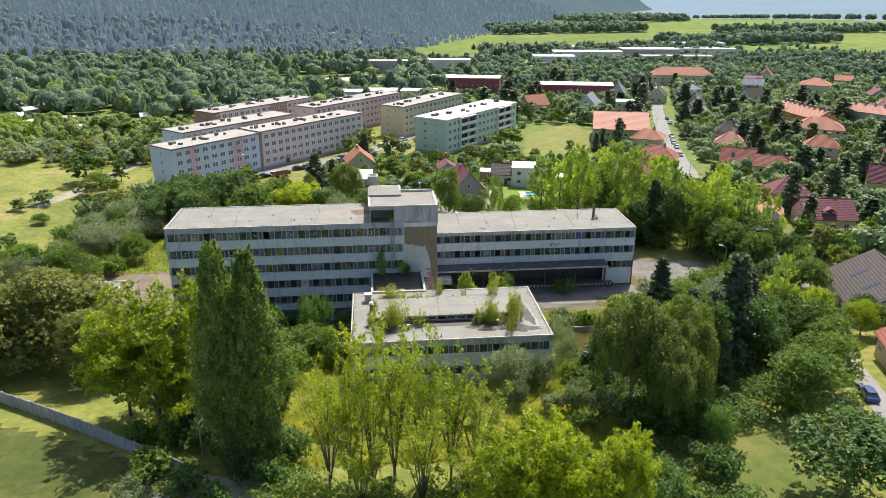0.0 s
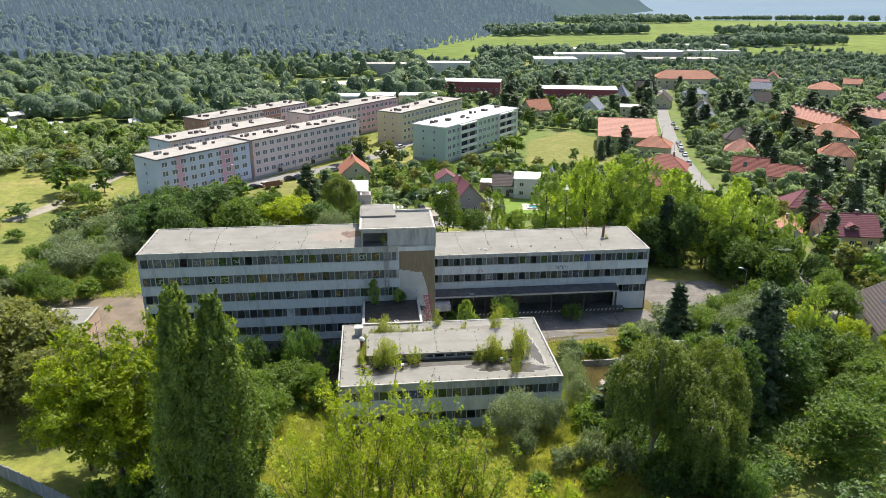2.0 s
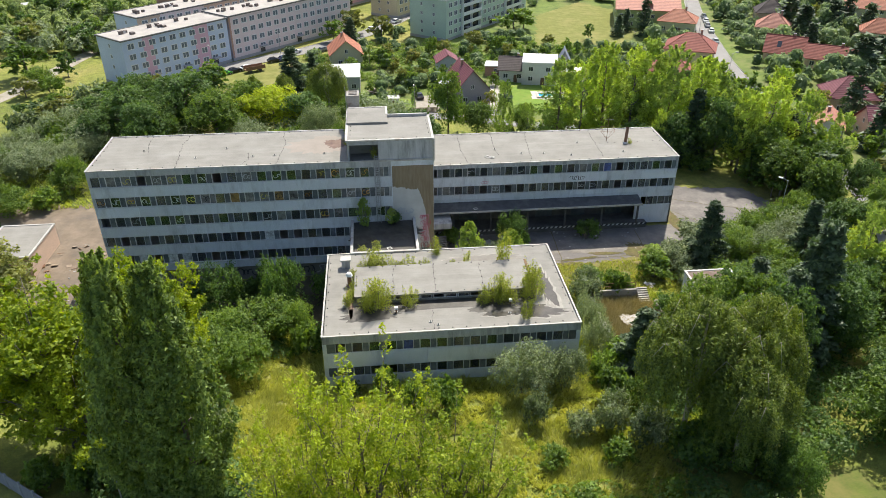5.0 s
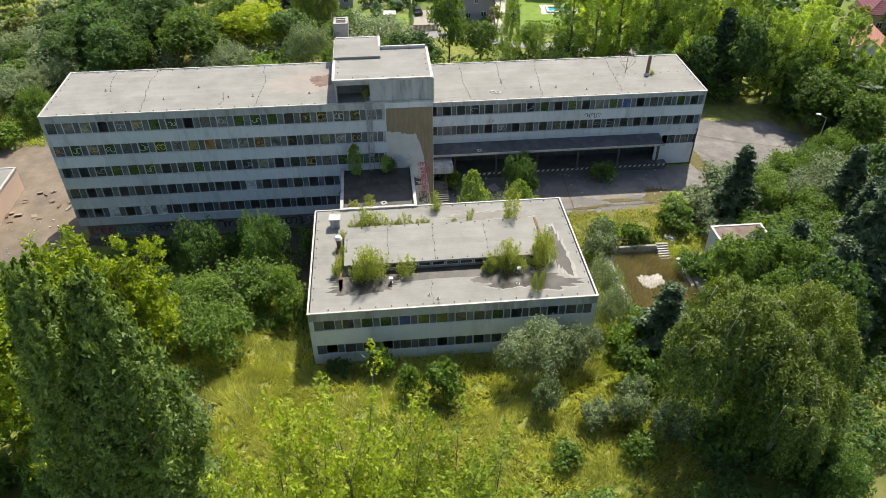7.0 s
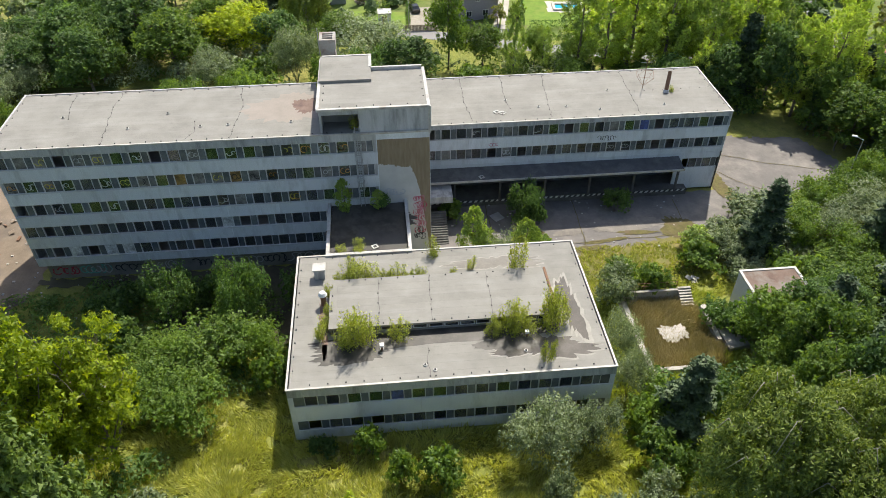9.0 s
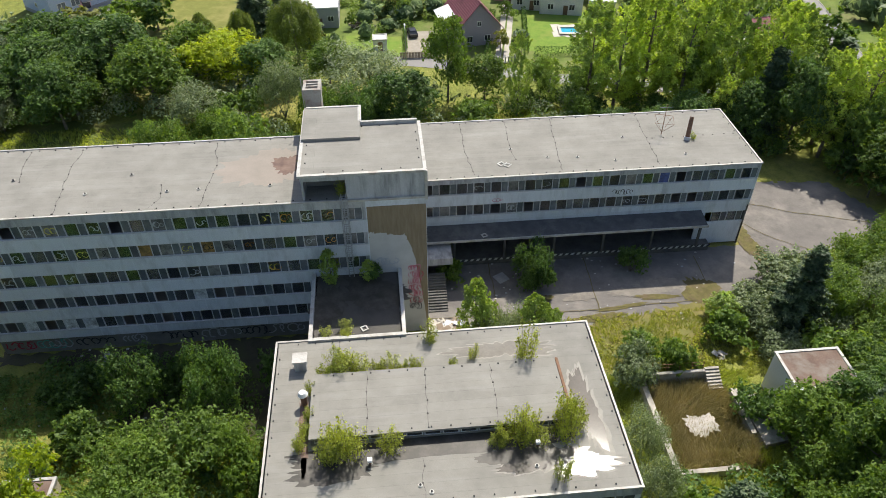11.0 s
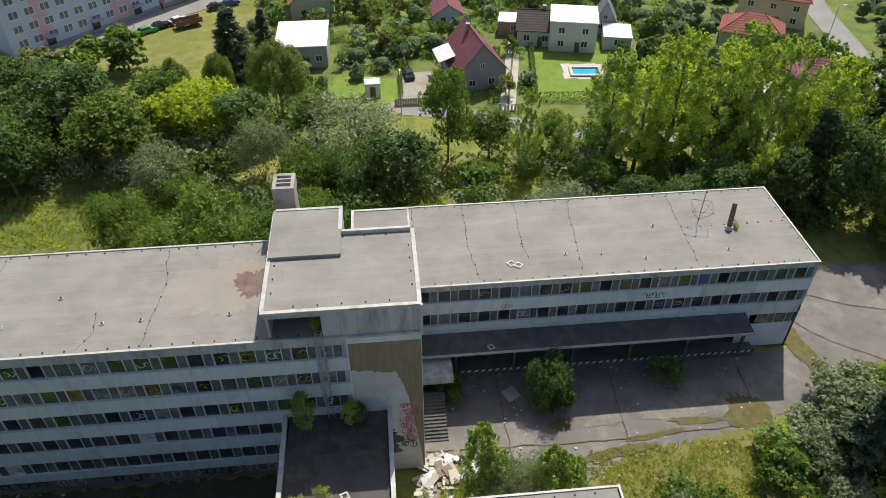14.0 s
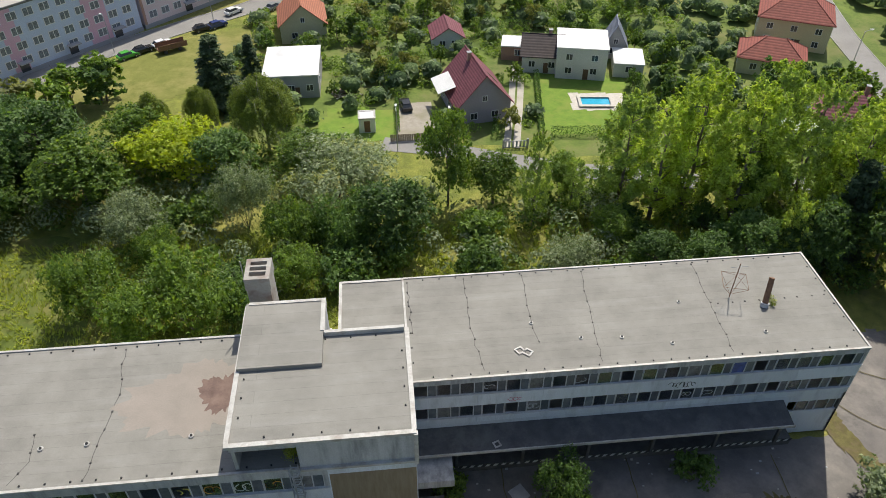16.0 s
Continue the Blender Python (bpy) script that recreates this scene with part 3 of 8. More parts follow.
part("outer_stairs", steps, DOCK_SHADE, east, "flight of worn concrete steps")

# stair tower between the wings
tower = thing("stair_tower", "blank concrete stair tower with peeling brown paint", "building")
part("wall_front", Shape().box(4.9, 127.75, -.2, 11.25, 128.05, 19.75), CONCRETE, tower)


def peeling():
    m, n, l, b = mat("peeling_paint", 0.85)
    pos = place(n)
    sep = n.new("ShaderNodeSeparateXYZ")
    l.new(pos, sep.inputs[0])
    wob = tex_noise(n, l, 0.55, 7, pos, 0.65)
    col_b = ramp(n, l, tex_noise(n, l, 1.4, 5, pos, 0.6, (2, 1, 0.3)), [(0.3, (0.22, 0.165, 0.1)), (0.7, (0.3, 0.235, 0.155))])
    col_g = ramp(n, l, tex_noise(n, l, 0.8, 5, pos), [(0.3, (0.5, 0.49, 0.47)), (0.7, (0.58, 0.57, 0.55))])
    # the old plaster shows below a ragged line that drops steeply at the outer corner
    line = mathn(n, l, "ADD", mathn(n, l, "MULTIPLY", mathn(n, l, "POWER", mathn(n, l, "MAXIMUM", mathn(n, l, "SUBTRACT", sep.outputs["X"], 8.3), 0.0), 2.2), -1.5), 15.2)
    d = mathn(n, l, "ADD", mathn(n, l, "SUBTRACT", sep.outputs["Z"], line), mathn(n, l, "MULTIPLY", mathn(n, l, "SUBTRACT", wob, 0.5), 3.5))
    f = mathn(n, l, "GREATER_THAN", d, 0.0)
    l.new(mixc(n, l, f, col_g, col_b), b.inputs["Base Color"])
    bump(n, l, b, wob, 0.1)
    return m


part("paint_coat", Shape().box(5.0, 127.735, 0, 11.2, 127.75, 18.9), peeling(), tower, "peeling brown paint over pale plaster")
part("wall_side", Shape().box(10.95, 128.05, -.2, 11.25, 140.2, 19.75), FASCIA, tower)
part("wall_back", Shape().box(4.9, 140.2, -.2, 10.95, 140.5, 19.75), FASCIA, tower)
part("ledge", Shape().box(3.1, 127.55, 19.75, 11.35, 128.3, 19.98), RIM, tower)
pent = thing("roof_penthouse", "grey concrete rooftop penthouse with an open loggia", "building")
part("wall_front", Shape().box(3.1, 127.8, 19.98, 11.1, 128.05, 22.85), FASCIA, pent, "grey streaked concrete wall")
part("wall_side", Shape().box(10.85, 128.05, 19.9, 11.1, 137.4, 22.85).box(-1.4, 128.1, 19.9, -1.15, 141, 22.85), FASCIA, pent)
part("wall_back", Shape().box(4.8, 137.15, 19.9, 10.85, 137.4, 22.85).box(-1.15, 140.75, 19.9, 4.8, 141, 22.85).box(4.55, 137.4, 19.9, 4.8, 140.75, 22.85), FASCIA, pent)
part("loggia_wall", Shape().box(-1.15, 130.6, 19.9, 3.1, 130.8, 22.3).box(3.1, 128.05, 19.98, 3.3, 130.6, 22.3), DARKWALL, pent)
part("lintel", Shape().box(-1.4, 127.8, 22.35, 3.1, 128.05, 22.85), FASCIA, pent)
part("roof_slab", Shape().box(-1.5, 127.75, 22.85, 11.15, 137.4, 23.1), FELT, pent, "grey felt roof with a raised part")
part("roof_slab", Shape().box(-1.5, 134.2, 23.1, 4.75, 141.0, 23.45), FELT, pent, "grey felt roof with a raised part")
for b in ((-1.6, 127.6, 11.3, 127.95), (11.0, 127.95, 11.35, 137.5), (4.8, 137.2, 11.0, 137.5), (-1.65, 127.95, -1.3, 141.1), (-1.3, 140.8, 4.85, 141.1), (4.5, 137.5, 4.85, 140.8)):
    part("rim", Shape().box(b[0], b[1], 22.9, b[2], b[3], 23.18 if b[1] < 130 or b[0] > 4.9 else 23.52), RIM, pent, "flaking white roof rim")
part("rim", Shape().box(11.1, 127.5, 19.6, 11.4, 127.85, 23.1), RIM, pent)
clamps(pent, -0.9, 128.3, 10.7, 136.9, 23.1)

# chimney behind the office wing
chim = thing("chimney", "square concrete chimney stack with three flues", "chimney")
c = Shape()
c.box(-1.5, 142.2, -.2, 0.35, 144.6, 23.9)
CHIM = surface("chimney_concrete", (0.33, 0.31, 0.28), (0.45, 0.43, 0.39), 1.2, 0.9, 9, (0.2, 0.13, 0.1), 0.6)
part("shaft", c, CHIM, chim)
c = Shape().box(-1.6, 142.1, 23.9, 0.45, 142.5, 25.1).box(-1.6, 144.3, 23.9, 0.45, 144.7, 25.1).box(-1.6, 142.5, 23.9, -1.25, 144.3, 25.1).box(0.1, 142.5, 23.9, 0.45, 144.3, 25.1)
c.box(-1.25, 143.0, 23.9, 0.1, 143.2, 25.1).box(-1.25, 143.65, 23.9, 0.1, 143.85, 25.1)
part("crown", c, CHIM, chim)
part("pole", Shape().bar((-1.7, 143, 22), (-1.75, 143, 26.3), 0.05), STEEL, chim)

# low link with a sunken roof between office wing and annexe
link = thing("link_roof", "low flat-roofed link with white rim and damp felt", "building")
part("wall", Shape().box(-1.3, 117.9, -.2, -1.05, 127.8, 9.7).box(7.8, 117.9, -.2, 8.05, 127.8, 9.7), CONCRETE, link)
part("roof_slab", Shape().box(-1.3, 117.9, 9.4, 8.05, 127.75, 9.7), surface("damp_felt", (0.05, 0.046, 0.04), (0.12, 0.11, 0.1), 0.3, 0.75, 10, (0.05, 0.055, 0.03), 0.3), link, "dark damp roofing felt with moss")
for b in ((-1.55, 117.6, 8.3, 118.0), (-1.55, 118.0, -1.15, 127.75), (7.9, 118.0, 8.3, 127.75)):
    part("rim", Shape().box(b[0], b[1], 9.7, b[2], b[3], 10.2), RIM, link)

# annexe
def pick_annex(i, s):
    r = _rng.random()
    if s > 7 and i == 4:
        return 6
    return 0 if r < 0.4 else 1 if r < 0.75 else 2 if r < 0.9 and s > 7 else None


annex = thing("annexe", "two-storey derelict concrete annexe with weeds on its flat roof", "building")
AX0, AX1, AY0, AY1, AR = -4.7, 26.9, 98.7, 117.9, 10.05
AM, AH = 2.05, 1.42
AMESH = window_meshes(AM, AH)
for y, back in ((AY0, False), (AY1 - .25, True)):
    panels(annex, "fascia_panel", AX0, AX1, y, .25, 8.85, 9.95, 10, FASCIA)
    panels(annex, "spandrel_panel", AX0, AX1, y, .25, 5.2, 7.42, 5, CONCRETE)
    panels(annex, "spandrel_panel", AX0, AX1, y, .25, 0.8, 3.77, 5, CONCRETE)
    for s in (7.45, 3.8):
        part("corner_pier", Shape().box(AX0, y, s, AX0 + 0.5, y + .25, s + AH), CONCRETE, annex)
        part("corner_pier", Shape().box(AX1 - .5, y, s, AX1, y + .25, s + AH), CONCRETE, annex)
        part("end_panel", Shape().box(AX0 + .5, y + .08, s, AX0 + 1.5, y + .16, s + AH), INFILL, annex)
        part("end_panel", Shape().box(AX0 + 1.5 + 14 * AM, y + .08, s, AX1 - .5, y + .16, s + AH), INFILL, annex)
        window_row(annex, AX0 + 1.5, 14, AY0 + .05 if not back else AY1 - .05, s, lambda i, s=s: pick_annex(i, s), back, AMESH, AM)
part("end_wall", Shape().box(AX0, AY0 + .25, .8, AX0 + .25, AY1 - .25, 9.95), CONCRETE, annex)
part("end_wall", Shape().box(AX1 - .25, AY0 + .25, .8, AX1, AY1 - .25, 9.95), CONCRETE, annex)
part("floor_slab", Shape().box(AX0 + .25, AY0 + .25, 6.0, AX1 - .25, AY1 - .25, 6.25), INNER, annex)
part("inner_wall", Shape().box(AX0 + .3, AY0 + 5, .8, AX1 - .3, AY0 + 5.15, 9.6), INNER, annex)
part("roof_slab", Shape().box(AX0 + .02, AY0 + .02, 9.6, AX1 - .02, AY1 - .02, 9.95), FELT, annex, "pale grey felt roof with dried puddles")
rim(annex, AX0 - .06, AY0 - .06, AX1 + .06, AY1 + .06, AR)
clamps(annex, AX0 + .5, AY0 + .5, AX1 - .5, AY1 - .5, 9.95)
CX0, CX1, CY0, CY1 = -0.8, 22.2, 105.2, 112.4
part("clerestory_roof", Shape().box(CX0, CY0, 10.85, CX1, CY1, 11.1), FELT, annex, "raised felt roof of the clerestory")
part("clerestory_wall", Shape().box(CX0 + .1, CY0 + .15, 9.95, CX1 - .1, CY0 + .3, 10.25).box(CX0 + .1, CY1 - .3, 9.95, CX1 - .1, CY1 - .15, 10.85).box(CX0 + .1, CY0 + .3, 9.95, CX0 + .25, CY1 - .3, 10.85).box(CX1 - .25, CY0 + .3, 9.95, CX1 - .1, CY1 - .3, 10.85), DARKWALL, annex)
cw = Shape().box(1.4, .02, .04, 1.5, .1, .56).box(0, .02, .04, .1, .1, .56).box(0, .02, 0, 1.5, .1, .05).box(0, .02, .55, 1.5, .1, .6)
cwm, cpm = cw.mesh("clerestory_window", FRAME), Shape().box(.1, .05, .05, 1.4, .07, .55).mesh("pane", GLASS_DIM)
for i in range(14):
    w = new("clerestory_window", cwm)
    w.parent, w.location = annex, (CX0 + .4 + i * 1.6, CY0 + .12, 10.25)
    if i % 3:
        part("pane", cpm, None, w)
clamps(annex, CX0 + .3, CY0 + .3, CX1 - .3, CY1 - .3, 11.1)

# ---- plants ----
def leaf_mesh(name, P, N, size, rng, material, aspect=0.5, droop=0.0, loose=0.75):
    """One small pointed leaf spray per point, turned roughly outward."""
    k = len(P)
    N = N + rng.normal(0, loose, (k, 3))
    N /= np.linalg.norm(N, axis=1, keepdims=True) + 1e-9
    A = rng.normal(0, 1, (k, 3))
    A[:, 2] -= droop
    A -= N * (A * N).sum(1, keepdims=True)
    A /= np.linalg.norm(A, axis=1, keepdims=True) + 1e-9
    B = np.cross(N, A)
    s = size * rng.uniform(0.55, 1.4, (k, 1))
    a, b = A * s, B * s * aspect
    V = np.stack([P - a * .8 - b, P - a * .5 + b * 1.1, P + a * 1.2 - N * s * .2], 1).reshape(-1, 3)
    me = bpy.data.meshes.new(name)
    me.vertices.add(3 * k)
    me.vertices.foreach_set("co", V.ravel())
    me.loops.add(3 * k)
    me.loops.foreach_set("vertex_index", np.arange(3 * k))
    me.polygons.add(k)
    me.polygons.foreach_set("loop_start", np.arange(k) * 3)
    me.materials.append(material)
    me.update()
    return me


def blob_points(rng, centres, radii, total, flat=0.85, low=0.7, twig=7, reach=0.32, up=0.45):
    """Leaf places on short twigs that stand out of many uneven clumps."""
    C, R = np.array(centres, float), np.array(radii, float)
    w = R ** 2 / (R ** 2).sum()
    k = max(1, total // twig)
    idx = rng.choice(len(C), k, p=w)
    D = rng.normal(0, 1, (k, 3))
    D /= np.linalg.norm(D, axis=1, keepdims=True)
    D[:, 2] = np.where(D[:, 2] < -0.45, -D[:, 2], D[:, 2])
    wob = 1 + 0.16 * np.sin(D[:, 0] * 5 + idx) * np.sin(D[:, 1] * 6 + idx * 2) + 0.1 * np.sin(D[:, 2] * 9 + idx)
    r = R[idx] * rng.uniform(low, 0.98, k) * wob
    P = C[idx] + D * r[:, None] * np.array([1, 1, flat])
    out = D + rng.normal(0, .45, (k, 3)) + np.array([0, 0, up])
    out /= np.linalg.norm(out, axis=1, keepdims=True)
    ln = R[idx] * reach * rng.uniform(.5, 1.7, k)
    f = rng.uniform(0, 1, (k, twig, 1))
    Q = P[:, None, :] + out[:, None, :] * ln[:, None, None] * f + rng.normal(0, 1, (k, twig, 3)) * (ln * .22 * 1)[:, None, None] * (1.2 - f)
    N = np.repeat((D + np.array([0, 0, 0.45]))[:, None, :], twig, 1)
    return Q.reshape(-1, 3), N.reshape(-1, 3)


def limbs(rng, height, crown_base, spread, count, thick, lean=0.0):
    s = Shape()
    top = Vector((lean, 0, height * 0.8))
    segs = 5
    prev = Vector((0, 0, -0.4))
    for i in range(1, segs + 1):
        p = Vector((lean * i / segs + rng.normal(0, .1), rng.normal(0, .1), height * 0.8 * i / segs))
        s.bar(prev, p, thick * (1 - (i - 1) / (segs + .6)), 6, thick * (1 - i / (segs + .6)))
        prev = p
    for i in range(count):
        z = crown_base + (height * 0.72 - crown_base) * (i / max(1, count - 1))
        a = i * 2.4 + rng.uniform(-.4, .4)
        r = spread * rng.uniform(.55, .9) * (1 - 0.4 * i / count)
        m = Vector((math.cos(a) * r * .5, math.sin(a) * r * .5, z + r * .35))
        e = Vector((math.cos(a) * r, math.sin(a) * r, z + r * rng.uniform(.6, 1.0)))
        base = Vector((lean * z / height, 0, z))
        s.bar(base, m, thick * .38, 5, thick * .24).bar(m, e, thick * .24, 4, thick * .06)
    return s.mesh("trunk", BARK, True)


def tree_broad(seed, h, r, leafm, n=5200, size=0.3, base=0.28, clumps=26, low=0.72, arms=9):
    rng = np.random.default_rng(seed)
    C, R = [], []
    for i in range(clumps):
        u = rng.uniform(0, 1) ** 0.8
        a = rng.uniform(0, 6.28)
        z = h * (base + (0.86 - base) * u)
        rad = r * math.sqrt(max(0.05, 1 - ((u - 0.38) / 0.66) ** 2)) * rng.uniform(0.35, 0.8)
        C.append((math.cos(a) * rad, math.sin(a) * rad, z))
        R.append(r * rng.uniform(0.26, 0.46) * (1 - 0.25 * u))
    C.append((0, 0, h * 0.6))
    R.append(r * .5)
    P, N = blob_points(rng, C, R, n, 0.85, low)
    return limbs(rng, h, h * base, r, arms, 0.035 * h * .6), leaf_mesh("crown", P, N, size, rng, leafm)


def tree_open(seed, h, r, leafm, n=4200, size=0.3, arms=17, low=.1, puff=1.0):
    """A loose tree of steep limbs with separate tufts and gaps."""
    rng = np.random.default_rng(seed)
    s = Shape()
    C, R = [], []
    s.bar((0, 0, -.4), (0, 0, h * .2), .24, 6, .2)
    s.bar((0, 0, h * .2), (rng.normal(0, .2), rng.normal(0, .2), h * .9), .2, 6, .03)
    for i in range(arms):
        a = i * 2.4 + rng.uniform(-.3, .3)
        lvl = i / arms
        out = r * rng.uniform(.75, 1.0) * (1 - .62 * lvl)
        hh = h * min(1.0, (.42 + .6 * lvl) * rng.uniform(.92, 1.08))
        a0 = Vector((0, 0, h * (low + .5 * lvl)))
        mid = Vector((math.cos(a) * out * .5, math.sin(a) * out * .5, (a0.z + hh) * .5))
        tip = Vector((math.cos(a) * out, math.sin(a) * out, hh))
        s.bar(a0, mid, .12, 5, .07).bar(mid, tip, .07, 4, .02)
        for k in range(9):
            q = mid.lerp(tip, rng.uniform(.1, 1.05)) if k < 6 else a0.lerp(mid, rng.uniform(.45, 1))
            o = Vector((rng.normal(0, .13 * r), rng.normal(0, .13 * r), rng.normal(.25, .55)))
            s.bar(q - o * .1, q + o, .03, 3, .012)
            C.append(tuple(q + o))
            R.append(rng.uniform(.35, .85) * (.5 + r / 9) * puff)
    P, N = blob_points(rng, C, R, n, 1.15, .3, 8, .75, .9)
    return s.mesh("trunk", BARK, True), leaf_mesh("crown", P, N, size, rng, leafm)


def tree_plume(seed, h, r, leafm, stems=10, plumes=10, leaves=46, size=.15):
    """A young ash sprung from one stool: steep bare stems that carry loose plumes towards their tips."""
    rng = np.random.default_rng(seed)
    wood = Shape().bar((0, 0, -.4), (0, 0, h * .14), .2, 6, .15)
    base, way = [], []
    for i in range(stems):
        a = i * 6.28 / stems + rng.uniform(-.4, .4)
        d = r * rng.uniform(.25, .95)
        tip = Vector((math.cos(a) * d, math.sin(a) * d, h * rng.uniform(.68, 1.0) * (1 - .18 * (d / r) ** 2)))
        foot = Vector((math.cos(a) * .2, math.sin(a) * .2, h * rng.uniform(.05, .2)))
        mid = foot.lerp(tip, .5) - Vector((math.cos(a), math.sin(a), 0)) * d * .16
        wood.bar(foot, mid, .085, 5, .06).bar(mid, tip, .06, 4, .015)
        for k in range(plumes):
            f = 1 - .74 * (k / plumes) ** 1.1
            q = mid.lerp(tip, (f - .5) * 2) if f > .5 else foot.lerp(mid, f * 2)
            b = rng.uniform(0, 6.28)
            w = Vector((math.cos(b), math.sin(b), .75 if k else 3)).normalized()
            e = q + w * (.4 + .9 * (1 - f)) * r / 4
            wood.bar(q, e, .025, 3, .01)
            base.append(tuple(e - w * .3))
            way.append(tuple((w + Vector((0, 0, .5))).normalized()))
    base, way = np.array(base), np.array(way)
    k = len(base)
    P = tufts(rng, base, way, rng.uniform(.9, 1.7, k), rng.uniform(.5, .95, k), leaves)
    N = np.repeat(way + np.array([0, 0, .4]), leaves, 0)
    return wood.mesh("trunk", BARK, True), leaf_mesh("crown", P, N, size, rng, leafm, .5)


def sapling(seed, h, r, leafm, n=1600, size=.08):
    """A clump of thin upright stems with small leaves all the way up."""
    rng = np.random.default_rng(seed)
    s = Shape()
    P, N = [], []
    for i in range(13):
        a = rng.uniform(0, 6.28)
        b0 = r * .45 * math.sqrt(rng.random())
        b1 = b0 + r * rng.uniform(.05, .55)
        top = h * rng.uniform(.45, 1.0) * (1.05 - .35 * b1 / r)
        p0, p1 = Vector((math.cos(a) * b0, math.sin(a) * b0, -.1)), Vector((math.cos(a) * b1, math.sin(a) * b1, top))
        s.bar(p0, p1, .022, 3, .006)
        for k in range(n // 13):
            f = rng.uniform(.12, 1.0)
            w = .2 * r * (1.25 - f) + .03
            q = p0.lerp(p1, f)
            P.append((q.x + rng.normal(0, w), q.y + rng.normal(0, w), q.z + rng.normal(0, w * .6)))
            N.append((math.cos(a), math.sin(a), .5))
    return s.mesh("stem", BARK), leaf_mesh("foliage", np.array(P), np.array(N), size, rng, leafm, .55, -.5)


def tufts(rng, base, way, length, width, leaves):
    """Leaf places in pointed tufts: each stands on a base, runs its own way and thins out to a tip."""
    k = len(base)
    f = rng.uniform(0, 1, (k, leaves, 1)) ** .85
    P = base[:, None, :] + way[:, None, :] * length[:, None, None] * f
    P = P + rng.normal(0, .5, (k, leaves, 3)) * width[:, None, None] * (1.12 - f)
    return P.reshape(-1, 3)


def tree_poplar(seed, h, r, leafm, count=420, leaves=84, size=.2, out=.32, slim=.82, bare=.05, wide=.4):
    """A column of steep tufts that wrap a spindle-shaped crown, with dark folds between them."""
    rng = np.random.default_rng(seed)
    u = rng.uniform(0, 1, count) ** .92
    a = rng.uniform(0, 6.28, count)
    fold = 1 + .24 * np.sin(a * 5 + 2.2 * np.sin(u * 5) + seed) + .08 * np.sin(a * 11 + u * 13)
    env = np.minimum(1, .42 + u * 2.0) * (1 - np.clip((u - .3) / .7, 0, 1) ** 1.6) ** slim
    d = r * env * fold * np.sqrt(rng.uniform(.35, .92, count))
    base = np.stack([np.cos(a) * d, np.sin(a) * d, h * (bare + (.9 - bare) * u)], 1)
    way = np.stack([np.cos(a) * out, np.sin(a) * out, np.full(count, 1.0)], 1) + rng.normal(0, .14, (count, 3))
    way /= np.linalg.norm(way, axis=1, keepdims=True)
    length = h * rng.uniform(.055, .105, count) * (1.05 - .35 * u)
    width = r * wide * rng.uniform(.5, 1.1, count) * (.35 + .65 * env)
    P = tufts(rng, base, way, length, width, leaves)
    N = np.repeat(np.stack([np.cos(a), np.sin(a), np.full(count, .55)], 1), leaves, 0)
    return limbs(rng, h, h * .1, r * .75, 12, .014 * h), leaf_mesh("crown", P, N, size, rng, leafm, .5, -.6)


def tree_weeping(seed, h, r, leafm, strands=1100, leaves=44, size=.15):
    """A birch of several domes: pale arching limbs, and strands of small leaves that hang from them."""
    rng = np.random.default_rng(seed)
    domes = [(0, 0, 1.0, .62 * r)] + [(k * 1.05 + rng.uniform(-.3, .3), rng.uniform(.42, .66) * r, rng.uniform(.74, .93), rng.uniform(.34, .46) * r) for k in range(6)]
    top, length, cx, cy = [], [], [], []
    wood = Shape().bar((0, 0, -.4), (.2, .1, h * .45), .3, 7, .2).bar((.2, .1, h * .45), (0, 0, h * .93), .2, 6, .04)
    for la, lr, lh, lw in domes:
        ox, oy = math.cos(la) * lr, math.sin(la) * lr
        mid = Vector((ox * .45, oy * .45, h * lh * .72))
        wood.bar((.1, .05, h * (.2 + .25 * rng.random())), mid, .14, 5, .09).bar(mid, (ox, oy, h * lh * .97), .09, 5, .03)
        for k in range(2):
            a = k * 3.1 + rng.uniform(-.9, .9)
            e = Vector((ox + math.cos(a) * lw * .95, oy + math.sin(a) * lw * .95, h * lh * rng.uniform(.76, .86)))
            m2 = Vector((ox + math.cos(a) * lw * .5, oy + math.sin(a) * lw * .5, h * lh * .95))
            wood.bar((ox, oy, h * lh * .86), m2, .035, 4, .03).bar(m2, e, .03, 4, .012)
        m = int(strands * lw ** 2 / sum(q[3] ** 2 for q in domes))
        a, u = rng.uniform(0, 6.28, m), np.sqrt(rng.uniform(0, 1, m))
        cx.append(ox + np.cos(a) * lw * u)
        cy.append(oy + np.sin(a) * lw * u)
        t = h * lh * (1 - .24 * u ** 2.4) * rng.uniform(.95, 1.0, m)
        top.append(t)
        length.append(t * rng.uniform(.15, .42, m) * (.45 + 1.4 * u ** 2))
    cx, cy, top, length = (np.concatenate(q) for q in (cx, cy, top, length))
    k = len(cx)
    f = rng.uniform(0, 1, (k, leaves))
    g = rng.normal(0, .13, (2, k, leaves)) * (1.2 - .7 * f)
    P = np.stack([cx[:, None] * (1 + .05 * f) + g[0], cy[:, None] * (1 + .05 * f) + g[1], top[:, None] - f * length[:, None]], -1).reshape(-1, 3)
    N = np.stack([np.repeat(cx / r, leaves), np.repeat(cy / r, leaves), (.9 * (1 - f)).ravel()], 1)
    return wood.mesh("trunk", PALE_BARK, True), leaf_mesh("crown", P, N, size, rng, leafm, .36, 1.6)


